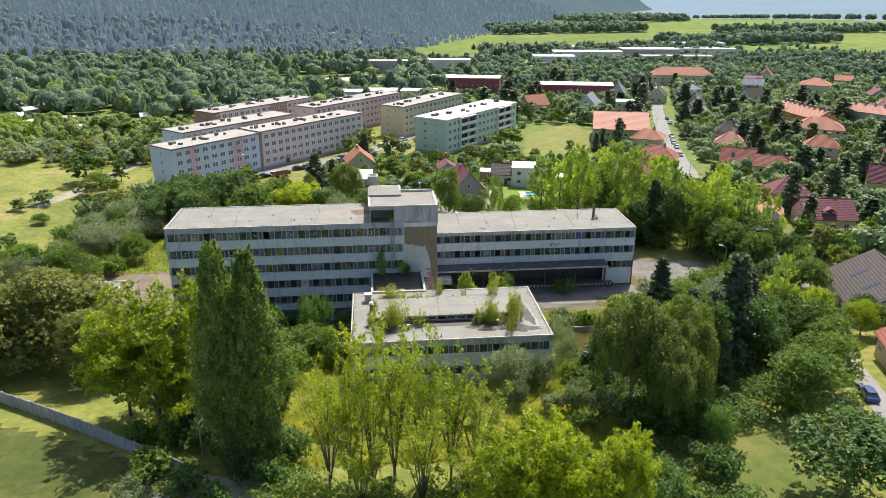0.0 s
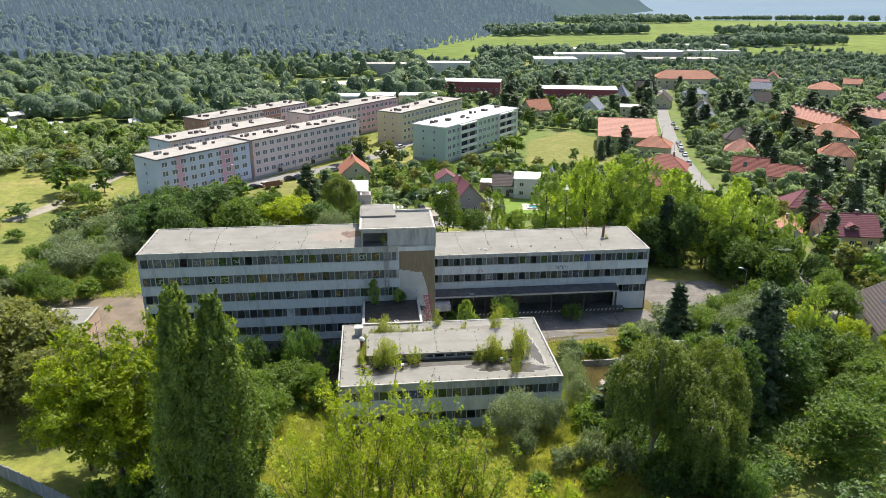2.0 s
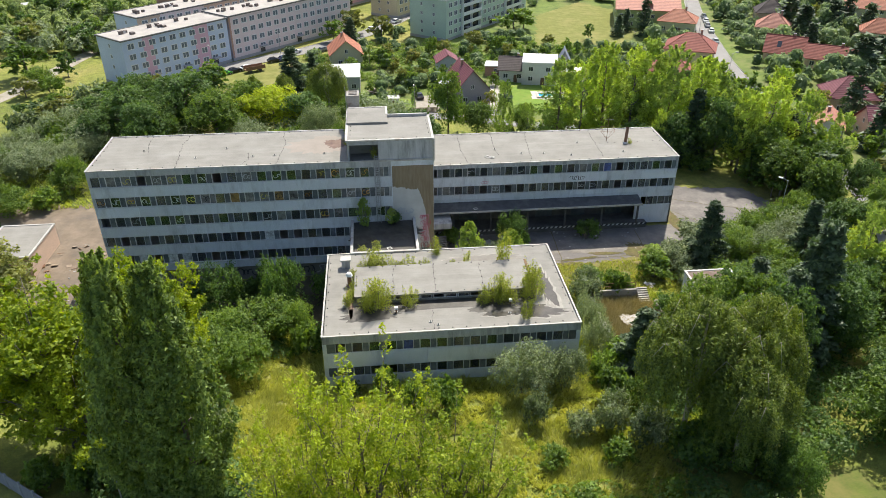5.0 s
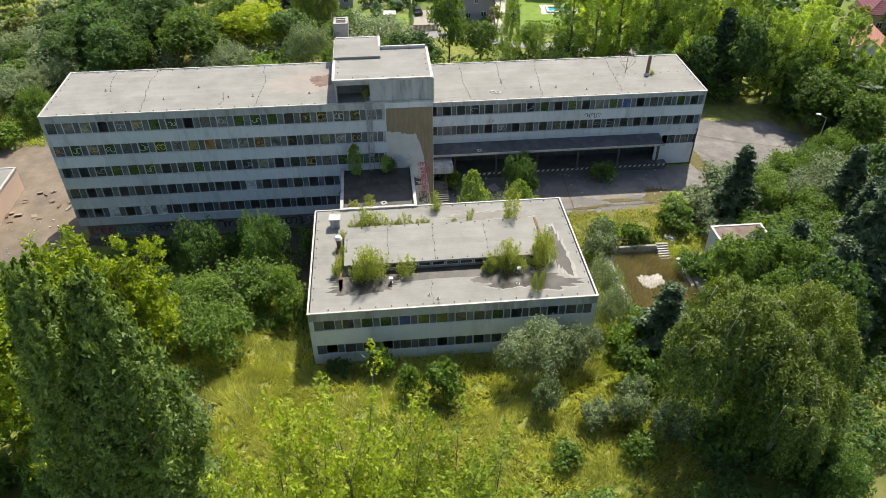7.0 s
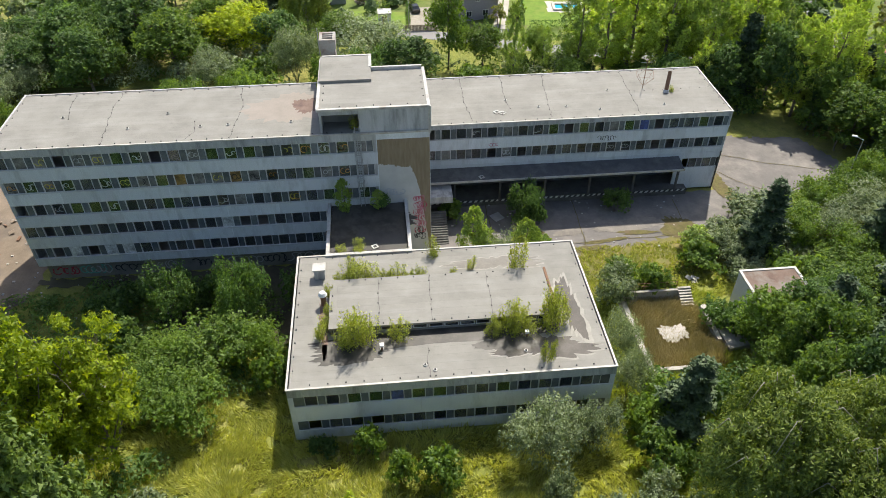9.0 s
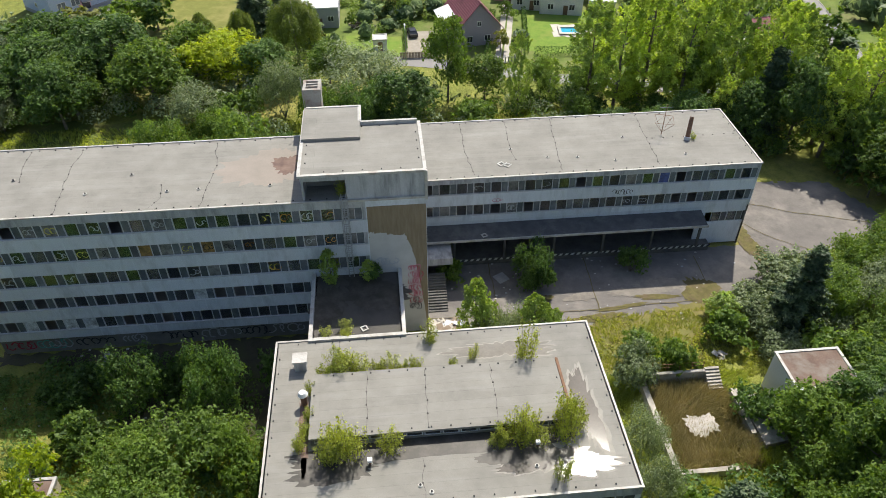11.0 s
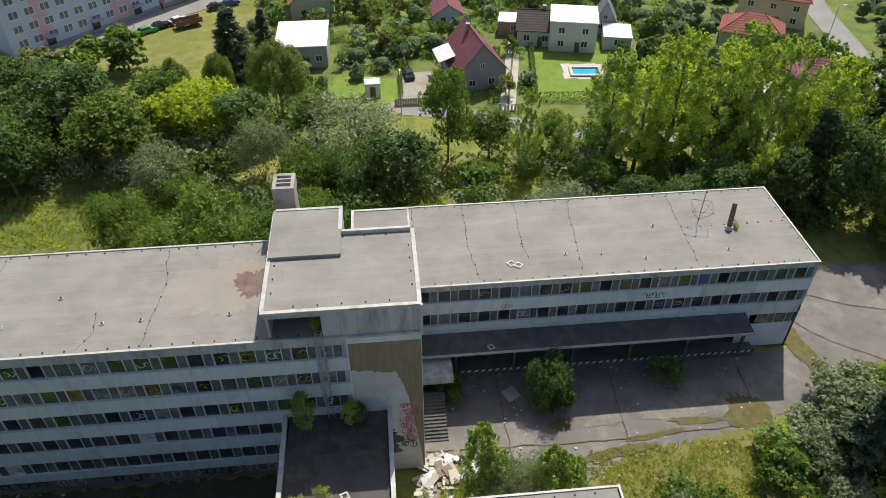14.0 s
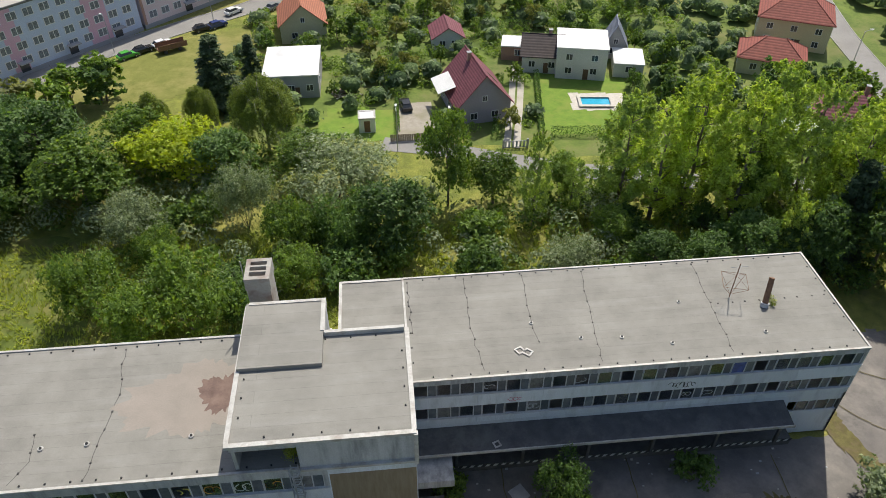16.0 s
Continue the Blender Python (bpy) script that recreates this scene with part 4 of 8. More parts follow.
def tree_spruce(seed, h, r, leafm, n=5200, size=0.34):
    rng = np.random.default_rng(seed)
    P, N = [], []
    tiers = int(h * 1.15)
    for t in range(tiers):
        u = t / tiers
        rr = r * (1 - u) ** .85 * rng.uniform(.8, 1.1) + .12
        arms = 7 + int(6 * (1 - u))
        for k in range(arms):
            a = rng.uniform(0, 6.28)
            ln = rr * rng.uniform(.7, 1.12)
            for j in range(max(2, int(n / tiers / arms))):
                f = rng.uniform(.15, 1) ** .7
                P.append((math.cos(a) * ln * f + rng.normal(0, .16), math.sin(a) * ln * f + rng.normal(0, .16), h * (.06 + .93 * u) - .35 * ln * f ** 1.6 + .3 * f * (f > .8) + rng.normal(0, .1)))
                N.append((math.cos(a) * .4, math.sin(a) * .4, 1))
    s = Shape().bar((0, 0, -.4), (0, 0, h * .95), .02 * h, 6, .02)
    return s.mesh("trunk", BARK, True), leaf_mesh("crown", np.array(P), np.array(N), size, rng, leafm, .38, .7)


def bush(seed, h, r, leafm, n=1700, size=0.26, spiky=0.0, clumps=22):
    rng = np.random.default_rng(seed)
    C, R = [], []
    for i in range(clumps):
        a, d = rng.uniform(0, 6.28), r * math.sqrt(rng.uniform(0, .62))
        C.append((math.cos(a) * d, math.sin(a) * d, h * rng.uniform(.25, .72) * (1 - .35 * (d / r) ** 2)))
        R.append(min(h, r) * rng.uniform(.2, .42) * (22 / clumps) ** .33)
    P, N = blob_points(rng, C, R, n, .95 + spiky * .5, .6, 7, .55, .5 + spiky)
    s = Shape()
    for i in range(7):
        a = i * .9 + rng.uniform(0, .5)
        s.bar((0, 0, -.2), (math.cos(a) * r * .5, math.sin(a) * r * .5, h * .7), .05, 4, .012)
    return s.mesh("stem", BARK), leaf_mesh("foliage", P, N, size, rng, leafm, .55, -spiky)


DIM = {}


def plant(name, label, category, meshes, group, names=("trunk", "crown")):
    ob = thing(name, label, category, pose(0, 0, -400), group)
    for nm, me in zip(names, meshes):
        part(nm, me, None, ob)
    co = np.empty(len(meshes[1].vertices) * 3)
    meshes[1].vertices.foreach_get("co", co)
    co = co.reshape(-1, 3)
    DIM[ob] = (np.percentile(co[:, 2], 99.5), np.percentile(np.hypot(co[:, 0], co[:, 1]), 96) * 2)
    return ob


_prng = random.Random(11)
USED = set()
LARGER = {}


def grow(kinds, places, z=None):
    """Stands plants of these kinds at (x, y, height, width)."""
    for x, y, h, w in places:
        src = _prng.choice(kinds)
        if h > 5.2 and src in LARGER:
            src = _prng.choice(LARGER[src])
        k = h / DIM[src][0] * _prng.uniform(.96, 1.04)
        kx = w / DIM[src][1] * _prng.uniform(.94, 1.06)
        m = pose(x, y, (gz(x, y) if z is None else z) - .05, 0, 0, _prng.uniform(0, 360)) @ Matrix.Diagonal((kx, kx, k, 1))
        if src not in USED:
            USED.add(src)
            src.matrix_basis = m
        else:
            copy_thing(src, m).matrix_basis = m


SH = ("stem", "foliage")
T_MID = [plant("broadleaf_tree", "leafy mid-green broadleaf tree with uneven crown", "tree", tree_broad(s, 11, 4.2, LEAF_MID, 10500, .19, clumps=44), "broadleaf trees") for s in (1, 2, 3)]
T_DARK = [plant("broadleaf_tree", "dense dark-green broadleaf tree", "tree", tree_broad(s, 11, 4.4, LEAF_DARK, 11000, .19, clumps=44), "broadleaf trees") for s in (4, 5)]
T_OLIVE = [plant("willow_tree", "large olive-green willow with drooping tufts", "tree", tree_broad(s, 13, 5.5, LEAF_OLIVE, 20000, .21, .1, 60, .5), "willows") for s in (31, 32)]
T_YEL = [plant("ash_tree", "loose yellow-green ash tree with bare limbs showing", "tree", tree_open(s, 17, 6.5, LEAF_YELLOW, 19000, .21), "ash trees") for s in (6, 7, 8)]
T_ASH = [plant("ash_tree", "slender airy yellow-green ash with steep bare stems", "tree", tree_plume(s, 17, 5.4, LEAF_YELLOW), "ash trees") for s in (61, 62, 63)]
T_LIME = [plant("lime_tree", "round lime tree in fresh yellow-green leaf", "tree", tree_broad(s, 11, 4.8, LEAF_LIME, 13000, .2), "lime trees") for s in (33, 34)]
T_POP = [plant("poplar_tree", "tall columnar dark-green poplar", "tree", tree_poplar(s, 27, 3.6, LEAF_POP), "poplars") for s in (9, 10)]
T_YPOP = [plant("aspen_tree", "tall bright yellow-green aspen with separate upright tufts", "tree", tree_poplar(s, 18, 3.0, m, 150, 84, .165, .55, .5, .12, .3), "aspens") for s, m in ((11, LEAF_ASPEN), (12, LEAF_BIRCH), (35, LEAF_ASPEN), (36, LEAF_BIRCH))]
T_YOUNG = [plant("young_birch", "dense young birch in fresh green leaf", "sapling", tree_poplar(s, 7, 1.5, LEAF_BIRCH, 150, 64, .1, .5, .5, .03, .36), "young birches") for s in (91, 92)]
T_WEEP = [plant("weeping_birch", "weeping birch with hanging olive-green strands", "tree", tree_weeping(s, 17, 5.6, LEAF_WEEP), "weeping trees") for s in (13, 14)]
T_SPR = [plant("spruce_tree", "dark conical spruce with drooping tiers", "tree", tree_spruce(s, 13, 3.0, NEEDLE, 13000, .26), "spruces") for s in (15, 16)]
T_GREY = [plant("willow_bush", "silvery grey-green willow bush", "bush", bush(s, 4.5, 2.8, LEAF_GREY, 5000, .15, .6), "willow bushes", SH) for s in (17, 18)]
B_MID = [plant("shrub", "dense green leafy shrub", "bush", bush(s, 3.2, 2.3, LEAF_MID, 2300, .19), "shrubs", SH) for s in (19, 20, 21)]
B_DARK = [plant("shrub", "dark green leafy shrub", "bush", bush(s, 3.2, 2.3, LEAF_DARK, 2300, .19), "shrubs", SH) for s in (22, 23)]
B_YEL = [plant("sapling", "feathery yellow-green birch sapling with thin stems", "sapling", sapling(s, 3.0, 1.0, LEAF_SAP, 1500, .062), "saplings", SH) for s in (24, 25, 26)]
for _small, _leaf, _label, _seeds, _sp in ((B_MID, LEAF_MID, "tall dense green leafy shrub", (71, 72), .2), (B_DARK, LEAF_DARK, "tall dark green leafy shrub", (73, 74), .2), (T_GREY, LEAF_GREY, "tall domed grey-green willow bush", (75, 76), .7)):
    _big = [plant("willow_bush" if _small is T_GREY else "shrub", _label, "bush", bush(s, 8.5, 5.0, _leaf, 12000 if _small is T_GREY else 8200, .13 if _small is T_GREY else .18, _sp, 60), "willow bushes" if _small is T_GREY else "shrubs", SH) for s in _seeds]
    for _o in _small:
        LARGER[_o] = _big
F_MID = [plant("garden_tree", "rounded green garden tree", "tree", tree_broad(s, 8, 3.2, m, 800, .48, .18, 16, .72, 4), "garden trees") for s, m in ((41, LEAF_MID), (42, LEAF_DARK), (43, LEAF_MID), (44, LEAF_OLIVE))]
F_SPR = [plant("garden_spruce", "dark narrow garden spruce", "tree", tree_spruce(s, 10, 2.1, NEEDLE, 1100, .44), "garden spruces") for s in (45, 46)]
F_GREY = [plant("willow_bush", "silvery grey-green willow bush", "bush", bush(s, 4.5, 3.2, LEAF_GREY, 1700, .3, .5), "willow bushes", SH) for s in (47,)]

# ---- the town ----
def wallmat(name, c):
    return surface(name, tuple(v * .92 for v in c), c, .6, .85, 6, tuple(v * .8 for v in c), .15, .1)


W_BLUE, W_PINK, W_ROSE, W_CREAM, W_GREEN = wallmat("wall_blue", (.6, .67, .82)), wallmat("wall_pink", (.8, .66, .66)), wallmat("wall_rose", (.74, .46, .57)), wallmat("wall_cream", (.62, .55, .38)), wallmat("wall_green", (.56, .67, .56))
W_WHITE, W_RED, W_ORANGE, W_GREY, W_BROWN, W_LIME = wallmat("wall_white", (.68, .67, .64)), wallmat("wall_red", (.33, .09, .1)), wallmat("wall_orange", (.56, .3, .09)), wallmat("wall_grey", (.42, .41, .42)), wallmat("wall_brown", (.46, .27, .2)), wallmat("wall_lime", (.42, .48, .2))
W_YELLOW, W_PEACH, W_VIOLET = wallmat("wall_yellow", (.62, .56, .36)), wallmat("wall_peach", (.68, .5, .38)), wallmat("wall_lilac", (.4, .36, .42))
PANE = plain("dark_pane", (.045, .05, .06), .12)
WHITE = plain("white_paint", (.75, .75, .74), .5)
BLOCK_ROOF = surface("block_roof", (.37, .34, .31), (.46, .43, .39), .3, .9, 6, (.28, .26, .24), .1)
BLOCK_RIM = surface("block_rim", (.13, .125, .12), (.2, .19, .18), .8, .7, 8)
VENT_DARK = surface("vent_brick", (.12, .1, .09), (.22, .18, .16), 2, .9, 9)
WHITE_ROOF = surface("white_roof", (.66, .66, .65), (.76, .76, .75), .3, .7, 6, (.5, .5, .5), .15)


def tiles(name, c, row=.34):
    m, n, l, b = mat(name, .75)
    pos = place(n)
    col = ramp(n, l, tex_noise(n, l, 1.2, 5, pos, .7), [(.3, tuple(v * .75 for v in c)), (.7, tuple(min(1, v * 1.2) for v in c))])
    w = n.new("ShaderNodeTexWave")
    w.bands_direction = "Z"
    w.inputs["Scale"].default_value, w.inputs["Distortion"].default_value = .32 / row, .3
    l.new(pos, w.inputs["Vector"])
    col = mixc(n, l, .5, col, ramp(n, l, w.outputs["Fac"], [(.1, (.45, .45, .45)), (.5, (1.1, 1.1, 1.1))]), "MULTIPLY")
    l.new(col, b.inputs["Base Color"])
    bump(n, l, b, w.outputs["Fac"], .5, .06)
    return m


R_ORANGE, R_RED, R_MAROON, R_DARK, R_PINK, R_SLATE = tiles("tile_orange", (.4, .15, .085)), tiles("tile_red", (.3, .085, .06)), tiles("tile_maroon", (.2, .06, .075)), tiles("tile_brown", (.062, .046, .043)), tiles("tile_salmon", (.47, .21, .15)), tiles("tile_slate", (.2, .22, .27))


PANE_PALE = plain("pale_pane", (.17, .19, .22), .15, 0.0, .6)


def small_window(w, h, t=.08, glass=None):
    xs, zs = [0, t, w / 2 - t / 2, w / 2 + t / 2, w - t, w], [0, t, h - t, h]
    s = Shape().grid(xs, zs, lambda i, j: j != 1 or i in (0, 2, 4), -.06, .02)
    return s.mesh("window", WHITE), Shape().box(.08, -.02, .08, w - .08, 0, h - .08).mesh("pane", glass or PANE)


WIN_BLOCK, WIN_HOUSE, WIN_SMALL = small_window(2.05, 1.65, .13, PANE_PALE), small_window(1.3, 1.3), small_window(.9, 1.1)
DOOR_ME = Shape().box(0, -.05, 0, 1.0, .02, 2.1).mesh("door", plain("door_brown", (.14, .08, .05), .6))


def put(name, me, own, m):
    pane = None
    if isinstance(me, tuple):
        me, pane = me
    o = new(name, me)
    o.parent, o.matrix_basis = own, m
    if pane:
        part("pane", pane, None, o)
    return o


FOOT = []


def block(label, P, ang, length, depth, walls, floors=4, roof=13.3, roofm=BLOCK_ROOF, strips=(), loggias=(), pitch=3.0, ground=0.0, end_cols=1, endm=None):
    """A slab apartment block; its front runs from P along ang."""
    own = thing("apartment_block", label, "apartment building", pose(P[0], P[1], ground, 0, 0, ang), "apartment blocks")
    h = roof - ground
    part("wall", Shape().box(0, 0, -.5, length, depth, h - .3), walls, own)
    if endm:
        part("end_wall", Shape().box(-.06, -.02, 0, -.004, depth + .02, h - .3), endm, own)
    part("plinth", Shape().box(-.08, -.08, -.5, length + .08, depth + .08, .9), W_GREY, own)
    for x0, x1, m in strips:
        part("wall_panel", Shape().box(x0, -.04, .95, x1, .0, h - .35), m, own)
    part("roof", Shape().box(-.25, -.25, h - .3, length + .25, depth + .25, h - .08), roofm, own)
    for b in ((-.3, -.3, length + .3, 0), (-.3, depth, length + .3, depth + .3), (-.3, 0, 0, depth), (length, 0, length + .3, depth)):
        part("roof_rim", Shape().box(b[0], b[1], h - .35, b[2], b[3], h + .05), BLOCK_RIM if roofm is BLOCK_ROOF else WHITE, own)
    rr = random.Random(int(P[0] * 7))
    for i in range(int(length / 9)):
        x, y = 4 + i * 9 + rr.uniform(-1, 1), depth * rr.uniform(.4, .65)
        v = part("roof_vent", Shape().box(x, y, h - .08, x + 1.1, y + .8, h + .75).box(x - .1, y - .1, h + .75, x + 1.2, y + .9, h + .85), VENT_DARK, own)
        if rr.random() < .6:
            part("roof_vent", Shape().box(x + 1.6, y + .5, h - .08, x + 2.2, y + 1.1, h + .55), FASCIA, own)
        for k in range(rr.randint(1, 3)):
            vx, vy, vs = x + rr.uniform(-1.5, 3.5), y + rr.uniform(-2.6, 2.2), rr.uniform(.35, .6)
            part("roof_vent", Shape().box(vx - vs, vy - vs, h - .08, vx + vs, vy + vs, h + rr.uniform(.4, .8)), VENT_DARK, own)
    fh = (h - 1.9) / floors
    n = int((length - 1.6) / pitch)
    for f in range(floors):
        z = 1.5 + f * fh + .45
        for i in range(n):
            x = .9 + (length - 1.8) * (i + .5) / n - 1.02
            if any(a < x + .7 < b for a, b in loggias):
                continue
            put("window", WIN_BLOCK, own, pose(x, -.045, z))
        for k in range(end_cols):
            y = depth * (k + 1) / (end_cols + 1)
            put("window", WIN_SMALL, own, pose(-.07, y + .5, z, 0, 0, -90))
    for a, b in loggias:
        lg = part("loggia_column", Shape().box(a, -1.1, .5, a + .15, 0, h - .6).box(b - .15, -1.1, .5, b, 0, h - .6).box((a + b) / 2 - .07, -1.1, .5, (a + b) / 2 + .07, 0, h - .6), WHITE, own)
        part("loggia_roof", Shape().box(a, -1.15, h - .6, b, 0, h - .4), WHITE, lg)
        for f in range(floors):
            z = 1.2 + f * fh
            part("parapet", Shape().box(a, -1.14, z, b, -1.06, z + 1.05).box(a + .15, -1.06, z - .12, b - .15, 0, z), WHITE, lg)
            part("glazing", Shape().box(a + .2, -.06, z + .3, b - .2, -.01, z + 2.3), PANE, lg)
    for x in np.arange(length * .2, length, length * .3):
        e = part("entrance", Shape().box(x, -1.6, 2.6, x + 2.4, 0, 2.8), W_GREY, own)
        part("door", Shape().box(x + .3, -.09, .6, x + 2.1, -.04, 2.5), PANE, e)
    return own


block("long blue apartment block with pink panel strips", (-63.9, 229.2), 47.2, 34.4, 12.2, W_BLUE, strips=((6.2, 9.2, W_ROSE), (22.6, 27.4, W_ROSE)), endm=W_BLUE)
block("long pink apartment block with white windows", (-40.0, 255.0), 46.8, 52.0, 12.2, W_PINK, strips=((0, .6, W_BROWN),), roof=13.6)
block("blue-ended brown apartment block", (-67.2, 257.1), 47.2, 51.0, 12.4, W_PEACH, endm=W_BLUE, strips=((8, 24, W_PINK),))
block("reddish brown apartment block", (-64.9, 299.0), 49, 56.0, 12.4, W_PINK, endm=W_BROWN, strips=((0, 3, W_BROWN), (30, 40, W_BROWN)))
block("dark pink apartment block", (-25.0, 308.9), 49, 58.0, 12.4, W_ROSE, strips=((20, 30, W_PINK),), endm=W_PINK)
block("cream yellow apartment block", (12.7, 307.6), 52, 49.0, 12.4, W_CREAM, end_cols=2)
block("pale green apartment block with white glazed loggias", (27.6, 271.9), 50, 55.0, 15.0, W_GREEN, roofm=WHITE_ROOF, loggias=((9, 20.5), (38, 49.5)), end_cols=2, roof=13.6)


def house(label, x, y, ang, w, d, eave, ridge, walls, roofm, kind="gable", over=.45, chimney=True, cols=2, z=None, skylights=0, dormer=False, name="house", rows=None):
    """A house centred at x, y; its front looks along local -y, the ridge runs along local x."""
    g = gz(x, y) if z is None else z
    own = thing(name, label, "house", pose(x, y, g, 0, 0, ang), "houses")
    a, b = w / 2, d / 2
    for k in np.linspace(-1, 1, max(1, int(w / d) * 2 + 1)):
        FOOT.append((x + math.cos(radians(ang)) * k * max(0, a - b), y + math.sin(radians(ang)) * k * max(0, a - b), b * 1.2))
    s = Shape().box(-a, -b, -.6, a, b, eave)
    if kind == "gable":
        s.add([(-a, -b, eave), (-a, b, eave), (-a, 0, ridge - .18), (a, -b, eave), (a, b, eave), (a, 0, ridge - .18)], [(0, 2, 1), (3, 4, 5), (0, 3, 5, 2), (1, 2, 5, 4)])
    part("wall", s, walls, own)
    t = .16
    k = (ridge - eave) / b
    e = eave - over * k
    A, B = a + over, b + over
    if kind == "gable":
        for sg in (-1, 1):
            part("roof", Shape().add([(-A, sg * B, e), (A, sg * B, e), (A, 0, ridge), (-A, 0, ridge), (-A, sg * B, e + t), (A, sg * B, e + t), (A, 0, ridge + t), (-A, 0, ridge + t)],
                 [(0, 1, 2, 3), (7, 6, 5, 4), (0, 4, 5, 1), (1, 5, 6, 2), (3, 7, 4, 0)] if sg < 0 else [(3, 2, 1, 0), (4, 5, 6, 7), (1, 5, 4, 0), (2, 6, 5, 1), (0, 4, 7, 3)]), roofm, own)
        part("ridge_cap", Shape().bar((-A, 0, ridge + t * .8), (A, 0, ridge + t * .8), .13, 6), roofm, own)
    elif kind == "hip":
        r = max(.05, a - b)
        P = [(-A, -B, e), (A, -B, e), (A, B, e), (-A, B, e), (-r, 0, ridge), (r, 0, ridge)]
        rf = Shape().add(P, [(0, 1, 5, 4), (1, 2, 5), (2, 3, 4, 5), (3, 0, 4)]).box(-A, -B, e - .14, A, B, e)
        ro = part("roof", rf, roofm, own)
        hp = Shape()
        for i, j in ((0, 4), (3, 4), (1, 5), (2, 5)):
            hp.bar(P[i], P[j], .1, 5)
        part("hip_ridge", hp, roofm, ro)
    else:
        part("roof", Shape().box(-a - .15, -b - .15, eave, a + .15, b + .15, eave + .22), roofm, own)
    if chimney and kind != "flat":
        cx, cz = a * .35, ridge + .8
        c1 = part("chimney", Shape().box(cx - .32, .25, eave, cx + .32, .9, cz), W_BROWN, own)
        part("chimney_cap", Shape().box(cx - .4, .17, cz, cx + .4, .98, cz + .1), W_GREY, c1)
    rows = rows or ([1.0, 3.7] if eave > 5 else [1.1])
    for zz in rows:
        for i in range(cols):
            xx = -a + w * (i + .5) / cols - .65
            put("window", WIN_HOUSE, own, pose(xx, -b - .01, zz))
            put("window", WIN_HOUSE, own, pose(xx + 1.3, b + .01, zz, 0, 0, 180))
        put("window", WIN_HOUSE, own, pose(-a - .01, d * .2 + .65, zz, 0, 0, -90))
        put("window", WIN_HOUSE, own, pose(a + .01, -d * .2 - .65, zz, 0, 0, 90))
        put("window", WIN_HOUSE, own, pose(-a - .01, -d * .2 + .65, zz, 0, 0, -90))
    if kind == "gable" and ridge - eave > 2.2:
        put("window", WIN_SMALL, own, pose(-a - .01, .45, eave + .35, 0, 0, -90))
        put("window", WIN_SMALL, own, pose(a + .01, -.45, eave + .35, 0, 0, 90))
    put("door", DOOR_ME, own, pose(a * .1, -b - .01, .1))
    for i in range(skylights):
        xs = -a * .4 + i * a * .7
        y0, y1 = -b * .72, -b * .38
        f = lambda yy: ridge + t + .05 - k * abs(yy)
        part("skylight", Shape().add([(xs, y0, f(y0)), (xs + 1.2, y0, f(y0)), (xs + 1.2, y1, f(y1)), (xs, y1, f(y1)), (xs, y0, f(y0) - .2), (xs + 1.2, y0, f(y0) - .2), (xs + 1.2, y1, f(y1) - .2), (xs, y1, f(y1) - .2)],
             [(0, 1, 2, 3), (0, 4, 5, 1), (1, 5, 6, 2), (3, 7, 4, 0)]), PANE, own)
    if dormer:
        zb = eave + .25
        dm = part("dormer", Shape().box(-1.5, -b * .75, zb, 1.5, 0, zb + 1.5), WHITE, own)
        part("dormer_roof", Shape().add([(-1.8, -b * .9, zb + 1.5), (1.8, -b * .9, zb + 1.5), (0, -b * .9, zb + 2.5), (-1.8, .4, zb + 1.5), (1.8, .4, zb + 1.5), (0, .4, zb + 2.5)], [(0, 1, 2), (0, 2, 5, 3), (1, 4, 5, 2), (3, 5, 4)]), roofm, dm)
        put("window", WIN_HOUSE, dm, pose(-.65, -b * .75 - .01, zb + .15))
    return own


# gardens behind the lane
house("flat white-roofed grey house with a small balcony", -6.0, 226.3, 0, 10.0, 12.6, 4.4, 4.4, W_GREY, WHITE_ROOF, "flat", cols=3, rows=[1.4])
house("lilac gabled house with a maroon roof", 27.0, 213.5, 100, 11.5, 9.5, 3.8, 9.0, W_VIOLET, R_MAROON, over=.6, cols=3, rows=[.9], skylights=1)
part("lean_to_roof", Shape().add([(20.2, 211, 4.2), (23.4, 211.5, 5.2), (22.6, 217.6, 5.2), (19.4, 217.1, 4.2), (20.2, 211, 4.3), (23.4, 211.5, 5.3), (22.6, 217.6, 5.3), (19.4, 217.1, 4.3)], [(3, 2, 1, 0), (4, 5, 6, 7), (0, 1, 5, 4), (3, 0, 4, 7), (1, 2, 6, 5), (2, 3, 7, 6)]), WHITE_ROOF, thing("garden_lean_to", "white sheet lean-to roof beside the lilac house", "lean-to"))
house("pale garage with a maroon gable roof", 24.6, 240.6, 92, 6.5, 6.2, 3.0, 5.0, W_WHITE, R_MAROON, chimney=False, cols=1, name="garage", rows=[])
mw = house("white flat-roofed modern house", 49.6, 226.6, -13, 9.5, 9.0, 6.2, 6.2, W_WHITE, WHITE_ROOF, "flat", cols=2, rows=[1.2, 3.9])
house("low house with a dark brown tile roof", 42.6, 229.6, -13, 7.6, 8.0, 3.6, 6.2, W_WHITE, R_DARK, cols=2, rows=[1.2])
house("small summer house with a steep grey gable", 58.2, 233.0, 77, 5.0, 4.6, 2.8, 7.0, W_GREY, R_SLATE, cols=1, rows=[], chimney=False, name="summer_house")
house("white carport with a light flat roof", 58.8, 225.5, -13, 5.6, 7.0, 2.7, 2.7, W_WHITE, WHITE_ROOF, "flat", cols=1, rows=[], name="carport")
